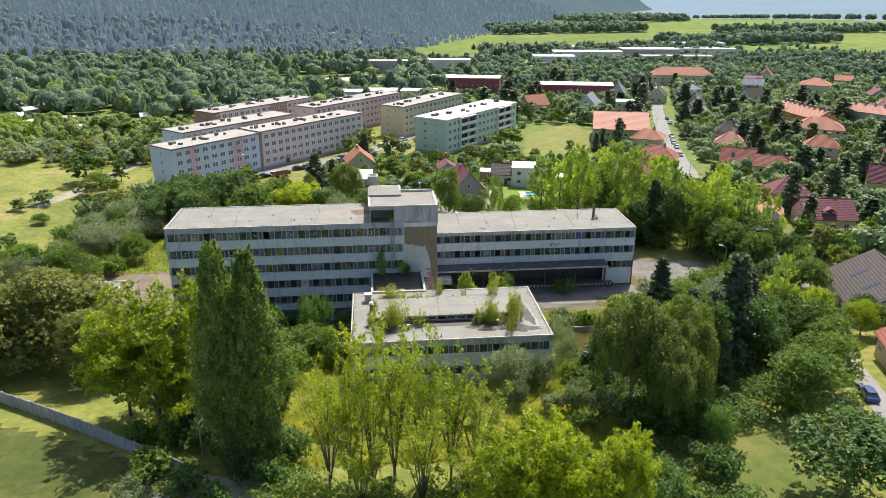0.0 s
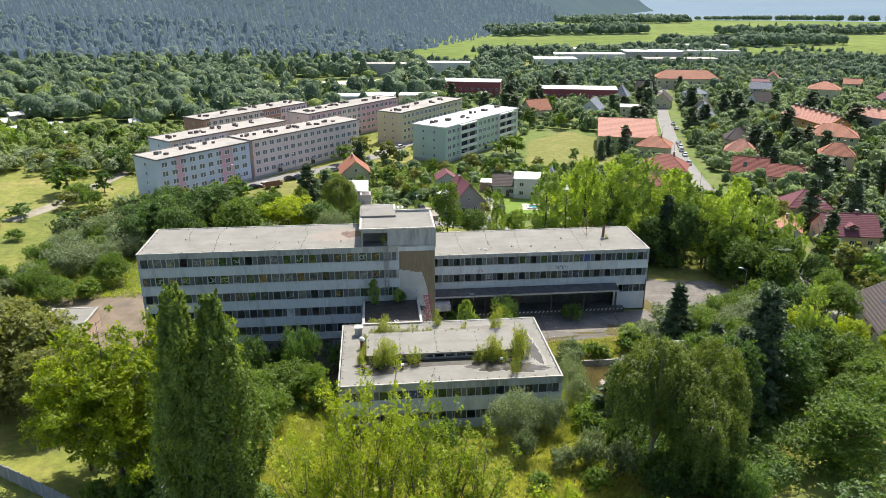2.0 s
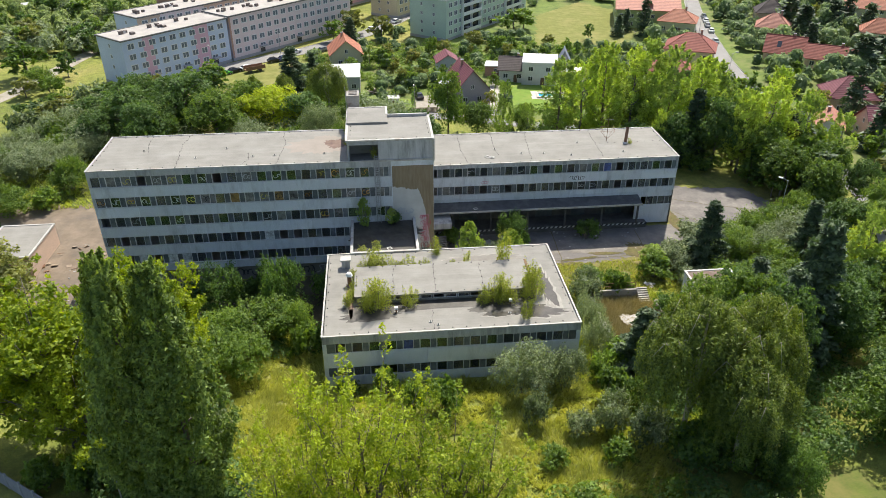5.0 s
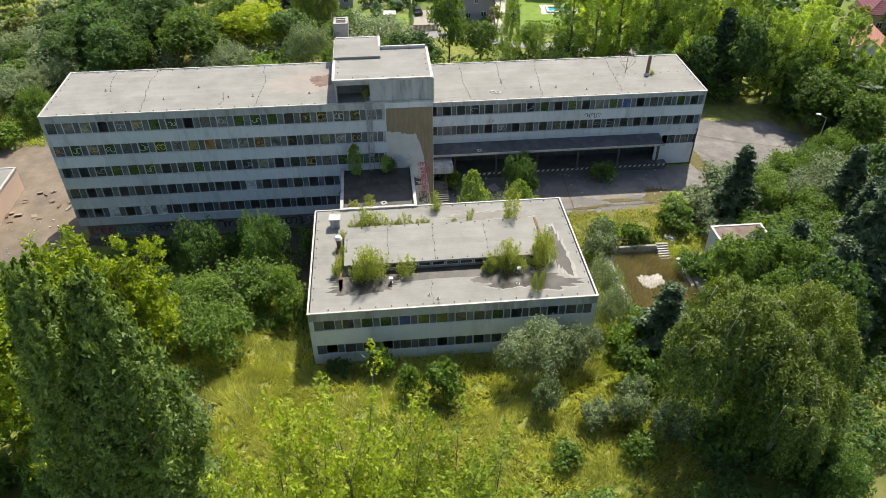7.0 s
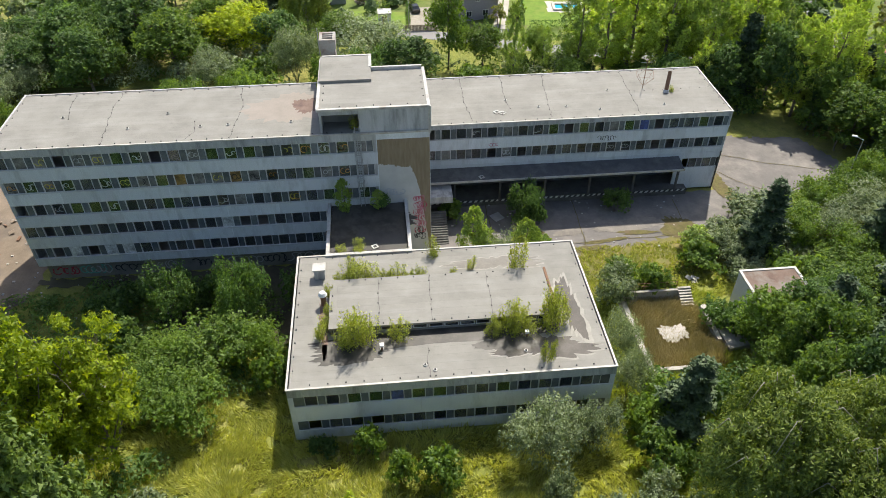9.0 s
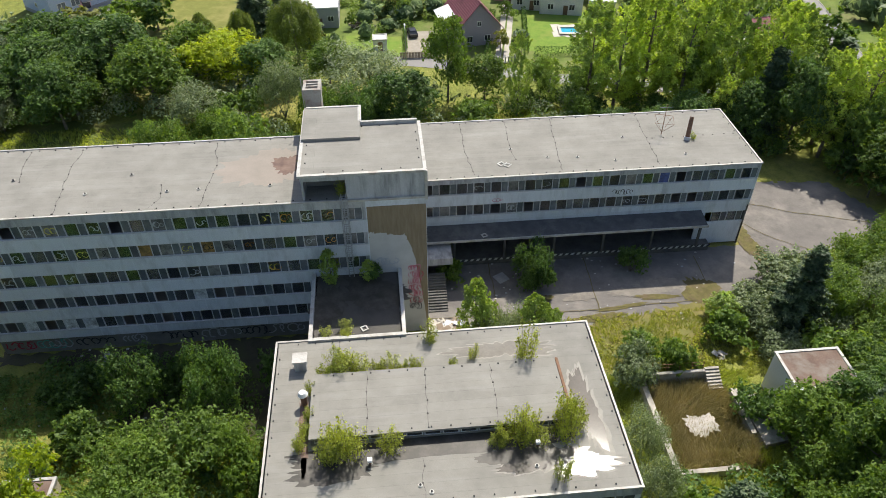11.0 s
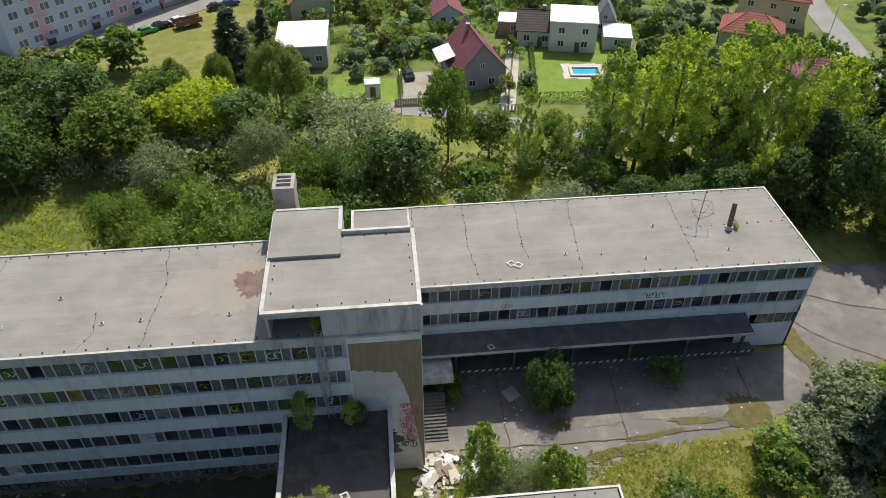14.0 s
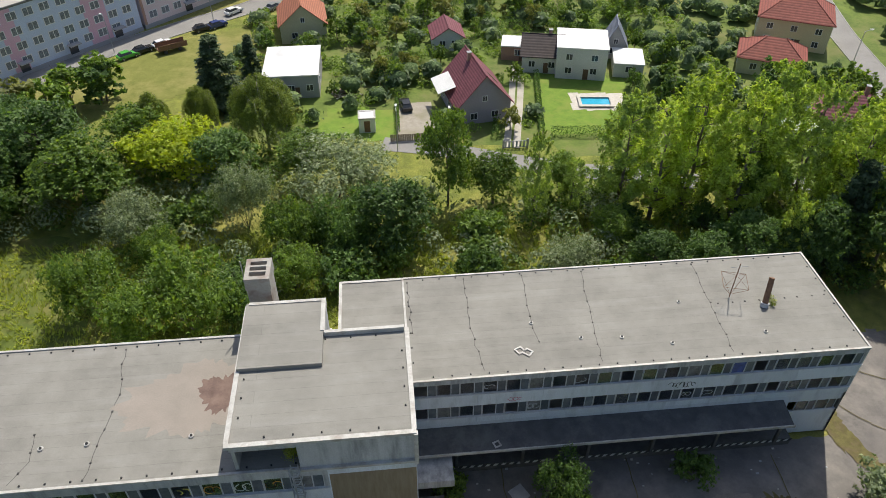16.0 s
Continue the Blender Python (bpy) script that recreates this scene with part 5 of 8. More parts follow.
house("white carport with a light flat roof", 38.6, 234.0, -13, 6.5, 5.0, 2.9, 2.9, W_BROWN, WHITE_ROOF, "flat", cols=1, rows=[], name="carport")
house("yellow house with an orange gable roof", -5.6, 250.0, 96, 11.0, 9.5, 4.0, 8.0, W_YELLOW, R_ORANGE, cols=2, rows=[1.1])
house("pale yellow two-storey villa with a red hip roof", 97.5, 236.5, -27, 14.0, 11.0, 6.3, 10.0, W_YELLOW, R_RED, "hip", cols=3)
house("low annexe with a red hip roof", 87.0, 223.5, -27, 12.0, 8.5, 3.6, 6.4, W_YELLOW, R_RED, "hip", cols=2, chimney=False)
house("bungalow with a maroon hip roof", 89.0, 199.5, -20, 11.0, 9.0, 4.4, 7.4, W_WHITE, R_MAROON, "hip", cols=3)
house("terrace house with white terrace slab", 80.0, 196.5, -20, 7.0, 5.0, 3.2, 3.2, W_WHITE, WHITE_ROOF, "flat", cols=2)
# along the street
house("school building with a wide salmon tile roof", 104.5, 296.0, -16, 22.0, 27.0, 6.5, 11.5, W_LIME, R_PINK, cols=6, dormer=True)
house("low building with an orange hip roof", 110.5, 279.0, -27, 12.5, 10.0, 4.4, 7.6, W_YELLOW, R_ORANGE, "hip", cols=3)
house("white house with a blue-grey gable roof", 158.0, 341.0, 60, 12.0, 10.0, 4.2, 10.0, W_WHITE, R_SLATE, cols=2)
house("long low house with a dark red roof", 129.0, 239.5, -32, 11.0, 9.0, 3.4, 7.5, W_PEACH, R_RED, cols=3, skylights=1)
house("long low house with a dark red roof", 139.0, 231.0, -32, 14.0, 8.0, 3.2, 6.4, W_PEACH, R_RED, cols=3)
house("peach villa with a brown-red hip roof", 122.5, 195.5, -16, 11.5, 10.0, 4.6, 8.6, W_PEACH, R_MAROON, "hip", cols=2)
house("house with a maroon roof and white dormer", 120.5, 174.5, -12, 13.0, 10.0, 3.6, 7.8, W_PEACH, R_MAROON, cols=3, dormer=True)
house("small pale outhouse with a red tile roof", 108.0, 179.0, 60, 9.0, 6.0, 3.2, 5.4, W_WHITE, R_PINK, cols=2, name="outhouse")
house("large gabled house with dark brown roof and skylights", 100.2, 121.0, 251.7, 20.0, 17.0, 3.3, 8.6, W_WHITE, R_DARK, cols=4, skylights=3, over=.9)
house("cream bungalow with a bright red tile roof", 84.5, 92.0, 70, 12.0, 9.0, 3.6, 6.6, W_PEACH, R_RED, cols=3, over=.6)
house("long orange row house with red roof and chimneys", 199.0, 316.0, -88, 34.0, 11.0, 6.4, 9.6, W_ORANGE, R_PINK, cols=9)
house("beige villa with an orange hip roof", 188.5, 287.0, -30, 19.0, 13.0, 5.6, 9.6, W_CREAM, R_ORANGE, "hip", cols=4)
house("yellow block with an orange hip roof", 256.0, 400.0, -35, 16.0, 13.0, 8.5, 12.0, W_YELLOW, R_ORANGE, "hip", cols=4, rows=[1.2, 4.2])
house("long grey-white row house with red roof", 236.0, 312.0, -60, 40.0, 11.0, 6.4, 9.4, W_GREY, R_PINK, cols=9)
house("long cream hall with an orange roof", 205.0, 470.0, -15, 40.0, 14.0, 7.0, 11.5, W_CREAM, R_ORANGE, "hip", cols=8)
house("dark red school block with flat roof", 58.0, 455.0, -14, 44.0, 16.0, 8.5, 8.5, W_RED, WHITE_ROOF, "flat", cols=12)
house("dark violet school block with pale flat roof", 118.0, 418.0, -14, 44.0, 16.0, 8.0, 8.0, W_RED, WHITE_ROOF, "flat", cols=12)
house("grey house with a pale gable roof", 112.0, 368.0, 60, 12.0, 10.0, 4.6, 9.2, W_WHITE, R_SLATE, cols=2)
house("cream gabled house with an orange tile roof", 84.0, 372.0, 20, 12.0, 10.0, 4.0, 8.6, W_CREAM, R_ORANGE, cols=2)
house("white villa with a pale flat roof", 131.0, 362.0, -20, 12.0, 10.0, 6.0, 6.0, W_CREAM, WHITE_ROOF, "flat", cols=3)
for hx, hy, ha, hl, hr in ((199.0, 316.0, -88, 34.0, 9.6), (236.0, 312.0, -60, 40.0, 9.4)):
    for i in range(9):
        q = (i + .5) / 9 - .5
        x, y = hx + math.cos(radians(ha)) * hl * q, hy + math.sin(radians(ha)) * hl * q
        st = thing("chimney_stack", "small brown brick chimney on the row house roof", "chimney", pose(x, y, gz(x, y) + hr - .6, 0, 0, ha), "row house chimneys")
        part("shaft", Shape().box(-.45, -.45, 0, .45, .45, 1.7), W_BROWN, st)
        part("cap", Shape().box(-.55, -.55, 1.7, .55, .55, 1.85), W_GREY, st)
rh = random.Random(21)
ROOFS, WALLS = (R_ORANGE, R_RED, R_MAROON, R_DARK, R_PINK, R_SLATE), (W_WHITE, W_CREAM, W_YELLOW, W_PEACH, W_GREY)
for i, (x, y) in enumerate(((160, 395), (172, 372), (145, 420), (185, 410), (166, 440), (214, 392), (232, 425), (140, 268), (150, 290), (168, 252), (182, 228), (160, 205), (176, 180), (150, 172), (198, 205), (212, 245), (226, 272), (252, 300), (262, 345), (285, 385), (245, 450), (270, 480), (300, 440))):
    house("tile-roofed family house among gardens", x, y, rh.choice((-30, 60, -20, 70, 15)), rh.uniform(9, 12), rh.uniform(8, 10), rh.choice((3.4, 4.2, 5.6)), rh.uniform(7.6, 9.2), rh.choice(WALLS), rh.choice(ROOFS), rh.choice(("gable", "hip", "gable")), cols=2)
for i, (x, y, w) in enumerate(((-150, 330, 8), (-140, 345, 6), (-165, 350, 6), (-128, 322, 5), (-172, 380, 7), (-110, 360, 5))):
    house("small allotment cabin with a pale sheet roof", x, y, rh.uniform(0, 90), w, 5, 2.6, 3.8, W_GREY, WHITE_ROOF, cols=1, chimney=False, name="allotment_cabin", rows=[1.0])
for x, y, w, d, h, wm, rm in ((190, 640, 60, 20, 8, W_WHITE, WHITE_ROOF), (250, 650, 50, 24, 9, W_GREY, WHITE_ROOF), (300, 665, 70, 22, 8, W_WHITE, WHITE_ROOF), (230, 690, 80, 18, 8, W_WHITE, WHITE_ROOF), (320, 715, 60, 18, 9, W_BLUE, WHITE_ROOF), (150, 600, 34, 22, 8, W_WHITE, WHITE_ROOF), (260, 610, 60, 16, 6, W_GREY, BLOCK_ROOF), (14, 560, 44, 14, 9, W_GREY, BLOCK_ROOF), (60, 575, 34, 14, 8, W_WHITE, WHITE_ROOF), (4, 395, 18, 14, 9, W_WHITE, WHITE_ROOF), (26, 408, 20, 12, 7, W_CREAM, WHITE_ROOF), (-12, 408, 14, 12, 7, W_WHITE, WHITE_ROOF)):
    house("long pale flat-roofed hall", x, y, -8, w, d, h, h, wm, rm, "flat", cols=max(3, int(w / 9)), name="hall", rows=[3.0])


def car(label, x, y, ang, paint, long=4.3):
    g = gz(x, y) + .07
    own = thing("car", label, "car", pose(x, y, g, 0, 0, ang), "parked cars")
    L, W = long / 2, .88
    body = Shape()
    prof = [(-L, .35), (-L, .85), (-L * .92, .95), (-L * .5, .98), (L * .45, .98), (L * .9, .86), (L, .7), (L, .35)]
    body.add([(x1, -W, z1) for x1, z1 in prof] + [(x1, W, z1) for x1, z1 in prof], [tuple(range(7, -1, -1)), tuple(range(8, 16))] + [(i, i + 1, i + 9, i + 8) for i in range(7)] + [(7, 0, 8, 15)])
    part("body", body, paint, own)
    cab = Shape()
    lo, hi = [(-L * .86, .97), (L * .42, .97)], [(-L * .62, 1.45), (L * .1, 1.45)]
    cab.add([(lo[0][0], -W * .95, .97), (lo[1][0], -W * .95, .97), (lo[1][0], W * .95, .97), (lo[0][0], W * .95, .97), (hi[0][0], -W * .72, 1.42), (hi[1][0], -W * .72, 1.42), (hi[1][0], W * .72, 1.42), (hi[0][0], W * .72, 1.42)],
            [(0, 1, 5, 4), (1, 2, 6, 5), (2, 3, 7, 6), (3, 0, 4, 7)])
    part("window_band", cab, PANE, own, "dark tinted windows")
    part("roof", Shape().box(hi[0][0] - .05, -W * .74, 1.42, hi[1][0] + .05, W * .74, 1.48), paint, own)
    for sx in (-L * .62, L * .62):
        for sy in (-W, W):
            wh = part("wheel", Shape().bar((sx, sy - .1, .32), (sx, sy + .1, .32), .32, 12), STRIPE_B, own)
            part("rim", Shape().bar((sx, sy - .11, .32), (sx, sy + .11, .32), .18, 10), STEEL, wh)
    for sy in (-.6, .6):
        part("headlight", Shape().box(L - .03, sy - .18, .6, L + .02, sy + .18, .75), WHITE, own)
    return own


PAINTS = {k: plain("paint_" + k, c, .25) for k, c in dict(white=(.75, .75, .75), black=(.02, .02, .022), blue=(.04, .06, .18), grey=(.25, .26, .27), silver=(.5, .51, .52), green=(.08, .35, .06), red=(.4, .03, .03), yellow=(.6, .42, .03)).items()}
for col, x, y, a in (("green", -40.5, 240.6, 40), ("black", -38, 243, 40), ("white", -34.6, 245.6, 40), ("black", -27.5, 253, 30), ("blue", -24.6, 254.6, 40), ("white", -22, 262, 47), ("grey", -13, 264, 50), ("yellow", -9.5, 267, 50), ("black", 14.6, 214.5, 97),
                     ("white", 3, 290, 47), ("silver", 8, 296, 47), ("white", 12, 301, 47), ("red", 6, 300, 47), ("white", 122, 276, 72), ("silver", 124, 284, 72), ("white", 126.4, 291, 72), ("grey", 128.6, 298, 72), ("silver", 117.5, 262, 72), ("blue", 71.5, 85.5, 75), ("silver", 77, 101, 70), ("white", 141, 330, 70), ("grey", 144, 341, 70)):
    car(col + " parked hatchback car beside the street", x, y, a, PAINTS[col])

# ---- where the plants stand: (x, y, height, width) ----
# foreground
grow(T_POP, [(-19.3, 79.8, 28.6, 7.6), (-15.6, 79.2, 28.6, 7.8)])
grow(T_YEL, [(-31.5, 90, 21.0, 14), (-24.5, 94, 21.5, 11), (-20.8, 96.5, 19.5, 9), (-36.5, 93, 16.5, 11), (-28, 87, 14, 11)])
grow(T_ASH, [(-6.7, 72, 16.7, 8), (-4.4, 72.5, 19.9, 8.5), (-1.5, 72, 21.4, 9), (1.1, 73, 22.3, 9), (4.5, 73, 19.9, 9), (8.0, 72.5, 18.4, 8.5), (11.1, 73, 14.4, 8), (-3, 67.5, 13, 8.5), (4.2, 68, 13.5, 8.5), (10, 68, 10.5, 8)])
grow(T_YEL, [(17.2, 61.5, 15, 8.5), (22.3, 60.5, 12.6, 8), (26.2, 62.5, 11.8, 7), (12.4, 60.5, 14, 8)])
grow(T_OLIVE, [(-58, 114, 17, 16), (-50, 115, 15.5, 13), (-66, 106, 17, 14), (-46, 106, 13, 11), (-60, 126, 13, 12), (-72, 120, 14, 13)])
grow(T_WEEP, [(34.4, 83.5, 18.8, 12.5), (41, 84.8, 17.6, 10.5), (38.5, 80, 14.5, 10)])
grow(T_DARK + T_MID, [(48.5, 92, 15, 8.5), (58.8, 81.5, 9.8, 11), (54.5, 65, 10.6, 13), (63.5, 60, 9, 10), (49, 100, 13, 8), (60, 99, 12, 9), (66, 92, 8.5, 8), (62.5, 88.5, 7.5, 7), (63, 101, 10, 8), (67, 106, 10, 8), (46, 94.5, 12, 7)])
grow(T_SPR, [(33.6, 95.7, 11, 6.4), (55.3, 97.8, 20, 9), (51.5, 96, 15, 7.5), (54.5, 123.5, 13, 6.8), (51.8, 104.5, 12.6, 6), (66, 112, 13, 7), (70, 122, 12, 7)])
grow(T_YPOP, [(73, 113, 15.4, 6.4), (72.6, 109.6, 10, 6), (61, 164, 13, 5)])
grow(T_GREY, [(19.2, 94.2, 7.6, 7.8), (24.2, 95, 6, 5.4), (19.5, 88.5, 4.5, 3.2), (27.5, 87, 5, 4.6), (30.5, 107.3, 7.5, 5), (30, 101.5, 7, 4.6), (33, 117.5, 5, 5.5), (24, 86.5, 3.4, 3.4), (31, 84, 5, 5), (57, 131, 5, 8), (66, 126, 6, 9), (72, 130, 6, 9), (50.5, 124, 4, 5)])
grow(B_MID, [(-15.8, 102, 6.5, 8.5), (-20, 104.5, 6, 7), (-24.4, 113.4, 4.8, 6.5), (-14, 110.5, 6.5, 9.6), (-9.5, 110.5, 6.5, 6), (-7.2, 107, 5, 5), (-19, 110, 6, 7), (9.3, 91.8, 4.8, 4.4), (5.6, 92.4, 4, 3.2), (2.8, 96, 4.2, 3.2), (29.7, 91, 5, 5.6), (39, 119, 4.4, 5), (35, 121, 3.2, 5), (59, 112, 7, 10), (52, 105, 8, 10), (64, 117, 6, 9), (46, 122.5, 4, 6), (56, 118.5, 5, 8), (46, 101, 6, 7), (44, 96, 6, 7), (30, 97, 4, 4.5), (27, 82, 3, 4), (20, 82, 2.4, 3.4)])
grow(B_DARK, [(-20.5, 119.2, 8, 6.2), (-11.7, 117, 10, 7), (-16, 121, 5, 5), (-27, 121, 4.5, 6), (-6, 121, 5, 5), (-30, 120, 3, 4), (44, 112, 4, 5), (-2, 96.6, 2, 3), (-12, 78, 4, 6), (-22, 84, 6, 8), (31.5, 66.5, 5.4, 7), (43, 75.5, 6.4, 4.4), (40.5, 69.5, 4.6, 6), (42, 78, 5.5, 4.5)])
grow(B_DARK + B_MID, [(25.2, 135.0, 6.4, 5), (26.3, 133.6, 4.2, 3.6), (24.4, 133.8, 3.2, 3), (38.6, 135.8, 4.0, 4.4), (14.6, 136.2, 3.4, 3.6)])
grow(T_YOUNG, [(16.3, 124.4, 11, 4), (22.2, 121.2, 11, 4.4), (23.6, 121.8, 9, 3.6), (17.4, 123.2, 8.5, 3.6), (25, 122.6, 7.4, 3), (47, 126.4, 3.6, 4)])
grow(B_YEL, [(13.2, 121.6, 7, 2.6), (14.4, 122.4, 5, 2.4)])
grow(T_GREY, [(20.4, 122.4, 8.4, 4.8), (17.8, 122.6, 7.6, 4.2)])
grow(B_MID + T_GREY, [(62.5, 129.5, 5.5, 8), (67, 132.5, 6, 8), (60, 125.5, 6, 7), (72, 134, 6, 8), (77, 137.5, 6, 7), (65, 121, 6, 8), (74, 127, 6, 8)])
# undergrowth in front
grow(B_MID + B_DARK, [(49, 107.5, 6, 7), (53, 106.5, 6.5, 7), (56.5, 108, 6, 7), (46.5, 110, 5, 5), (58, 113, 6, 7), (51, 101, 7, 8), (-33, 104, 6, 6), (-32, 99, 6, 6), (-36, 110, 5, 7), (-42, 113, 5, 8), (-29, 111, 3, 4)])
rb = random.Random(3)
grow(B_MID + B_DARK + T_GREY, [(rb.uniform(-34, -14), rb.uniform(62, 90), rb.uniform(2.5, 5), rb.uniform(4, 7)) for i in range(20)])
grow(B_MID + B_YEL + B_DARK, [(rb.uniform(-4, 34), rb.uniform(58, 71), rb.uniform(1.5, 4), rb.uniform(3, 5)) for i in range(18)])
grow(B_DARK + B_MID, [(rb.uniform(33, 47), rb.uniform(74, 100), rb.uniform(2.5, 5), rb.uniform(4, 7)) for i in range(16)])
grow(B_MID + T_GREY, [(rb.uniform(48, 76), rb.uniform(104, 132), rb.uniform(2, 4), rb.uniform(4, 7)) for i in range(24)])
grow(B_MID + B_DARK, [(rb.uniform(-30, 80), rb.uniform(163, 185), rb.uniform(3, 6), rb.uniform(5, 8)) for i in range(26)])
# belt behind the works
grow(B_MID + B_DARK, [(-14.2, 161.7, 11, 12), (-20.4, 160.9, 8, 8), (-27, 166, 9, 9), (4.3, 175, 9, 9), (-2, 168, 6, 7), (-8, 164, 6, 7), (30, 164, 4, 6), (22, 168, 5, 6), (40, 164, 5, 7), (-3, 176, 8, 8)])
grow(T_LIME, [(-21, 194, 10.8, 13.5)])
grow(T_MID, [(-33, 187, 12, 13)])
grow(T_GREY, [(-25, 180, 8, 10)])
grow(T_WEEP, [(-8.5, 201, 14, 10), (-26.5, 204, 10, 6), (-19.5, 207, 9.5, 5.5)])
grow(T_DARK, [(-40.8, 195, 13.5, 14.5), (-50, 207, 9, 10), (10.9, 175, 10.5, 11), (73, 163, 15, 10), (-54, 202, 11.5, 12.5), (64, 164, 12, 9), (61, 164, 9, 7), (50, 163, 9, 8), (56, 165, 10, 9), (44, 165, 8, 7), (-14, 192, 10, 10)])
grow(T_MID, [(19.2, 184, 16.5, 8), (26, 184, 9, 7), (36, 184, 8, 6), (-28, 199, 11, 11), (-46, 185, 11, 11), (-2, 192, 9, 9), (60, 178, 14, 9), (74, 178, 14, 10), (82, 182, 13, 10), (81, 149, 11, 9), (84, 142, 10, 9), (80, 156, 12, 9), (88, 148, 11, 9), (40, 172, 7, 6), (-33, 188, 11, 10)])
grow(T_GREY, [(-9.8, 181.5, 10.5, 8.6), (3, 187, 10.5, 16), (-42.9, 197.8, 7.2, 12.7), (-66, 190, 9, 12), (-60.5, 184, 7.3, 12), (34, 167.4, 6, 7.5), (-68, 172, 8, 13), (-56, 192, 8, 11), (-72, 202, 7, 9), (-62, 206, 7, 10)])
grow(T_YPOP, [(82, 160, 19, 8), (88, 157, 18, 8), (86, 166, 20, 8), (93, 153, 16, 7), (77, 160, 18, 8), (30.8, 178, 16, 5), (36.7, 180, 9.5, 4.2), (43.7, 180, 20, 9), (48, 178, 20, 9), (53, 179, 23, 10), (58, 174, 22, 9), (62, 178, 24, 10), (66.8, 175, 23, 10), (71, 170, 21, 9.5), (75.5, 174, 20, 9), (56, 186, 17, 8), (47, 188, 14, 7), (69, 184, 18, 9), (78, 164, 17, 8)])
rb = random.Random(3)
grow(F_GREY + F_MID, [(-76 - rb.uniform(0, 46), 268 + rb.uniform(0, 50), rb.uniform(5, 9), rb.uniform(7, 11)) for i in range(22)])
grow(F_MID, [(-95.7, 241.7, 10.7, 13.5), (-90, 225, 5.5, 7), (-84.9, 242.3, 7.2, 6.1), (-99, 216, 4, 8), (-103, 210, 3.5, 7)])
grow(F_MID + F_GREY, [(-56 + i * 3.4 + rb.uniform(-2, 2), 212 + i * 2.4 + rb.uniform(-4, 4), rb.uniform(6, 10), rb.uniform(7, 10)) for i in range(6)])
grow(T_SPR, [(69, 166, 16, 7.5), (-18.5, 218, 14, 9), (-4, 258, 12, 6), (-14, 228, 9, 5)])
# gardens and streets
BUSY = FOOT + [(49, 213, 8), (33, 215, 5), (14, 210, 6), (6, 208, 5), (74, 285, 22), (92, 310, 12), (36, 230, 4)]


def free(x, y, m=2.0):
    if any(abs(x - a) < r + m and math.hypot(x - a, y - b) < r + m for a, b, r in BUSY):
        return False
    for (ax, ay), (bx, by) in (((98, 150), (106, 214)), ((106, 214), (125, 296)), ((125, 296), (190, 470)), ((98, 150), (71, 80)), ((-61, 227), (-19, 265)), ((-19, 265), (20, 318)), ((10, 202), (88, 182)), ((-63, 229), (-3, 293)), ((-67, 257), (-33, 294)), ((-65, 299), (-28, 341)), ((-25, 309), (13, 353)), ((13, 308), (43, 346)), ((28, 272), (63, 314)), ((20, 278), (55, 322)), ((-70, 236), (-10, 300)), ((-73, 265), (-40, 300)), ((5, 314), (36, 352)), ((-32, 317), (8, 360)), ((-71, 306), (-34, 350))):
        t = max(0, min(1, ((x - ax) * (bx - ax) + (y - ay) * (by - ay)) / ((bx - ax) ** 2 + (by - ay) ** 2)))
        if math.hypot(x - ax - t * (bx - ax), y - ay - t * (by - ay)) < 5.5 + m:
            return False
    return True


def scatter(kinds, count, x0, x1, y0, y1, h0, h1, rng):
    out = []
    while len(out) < count:
        x, y = rng.uniform(x0, x1), rng.uniform(y0, y1)
        if free(x, y):
            h = rng.uniform(h0, h1)
            out.append((x, y, h, h * rng.uniform(.7, 1.0)))
    grow(kinds, out)


scatter(F_MID, 64, -14, 70, 204, 262, 3, 6.5, rb)
scatter(F_MID, 56, 108, 230, 150, 330, 4, 8.5, rb)
scatter(F_SPR, 48, 100, 230, 160, 380, 8, 13, rb)
scatter(F_MID, 10, 60, 250, 330, 400, 5, 9, rb)
scatter(F_SPR, 24, 20, 200, 360, 470, 9, 14, rb)
scatter(F_MID, 36, 76, 112, 96, 215, 4, 8, rb)
scatter(F_MID + F_SPR, 34, 84, 106, 140, 205, 7, 11, rb)
grow(F_SPR, [(87.3, 273.7, 7, 5), (96.4, 274, 13, 6), (92, 280, 8, 5), (118, 186, 14, 7), (128, 183, 15, 7), (112, 168, 11, 6)])
grow(F_MID, [(52.5, 283, 8, 13), (57, 288, 7, 10), (36, 262, 6, 8), (43, 258, 5, 7), (76, 270, 5, 4), (30, 300, 10, 8), (-4, 284, 9, 10), (-10, 276, 7, 9), (6, 276, 8, 9)])


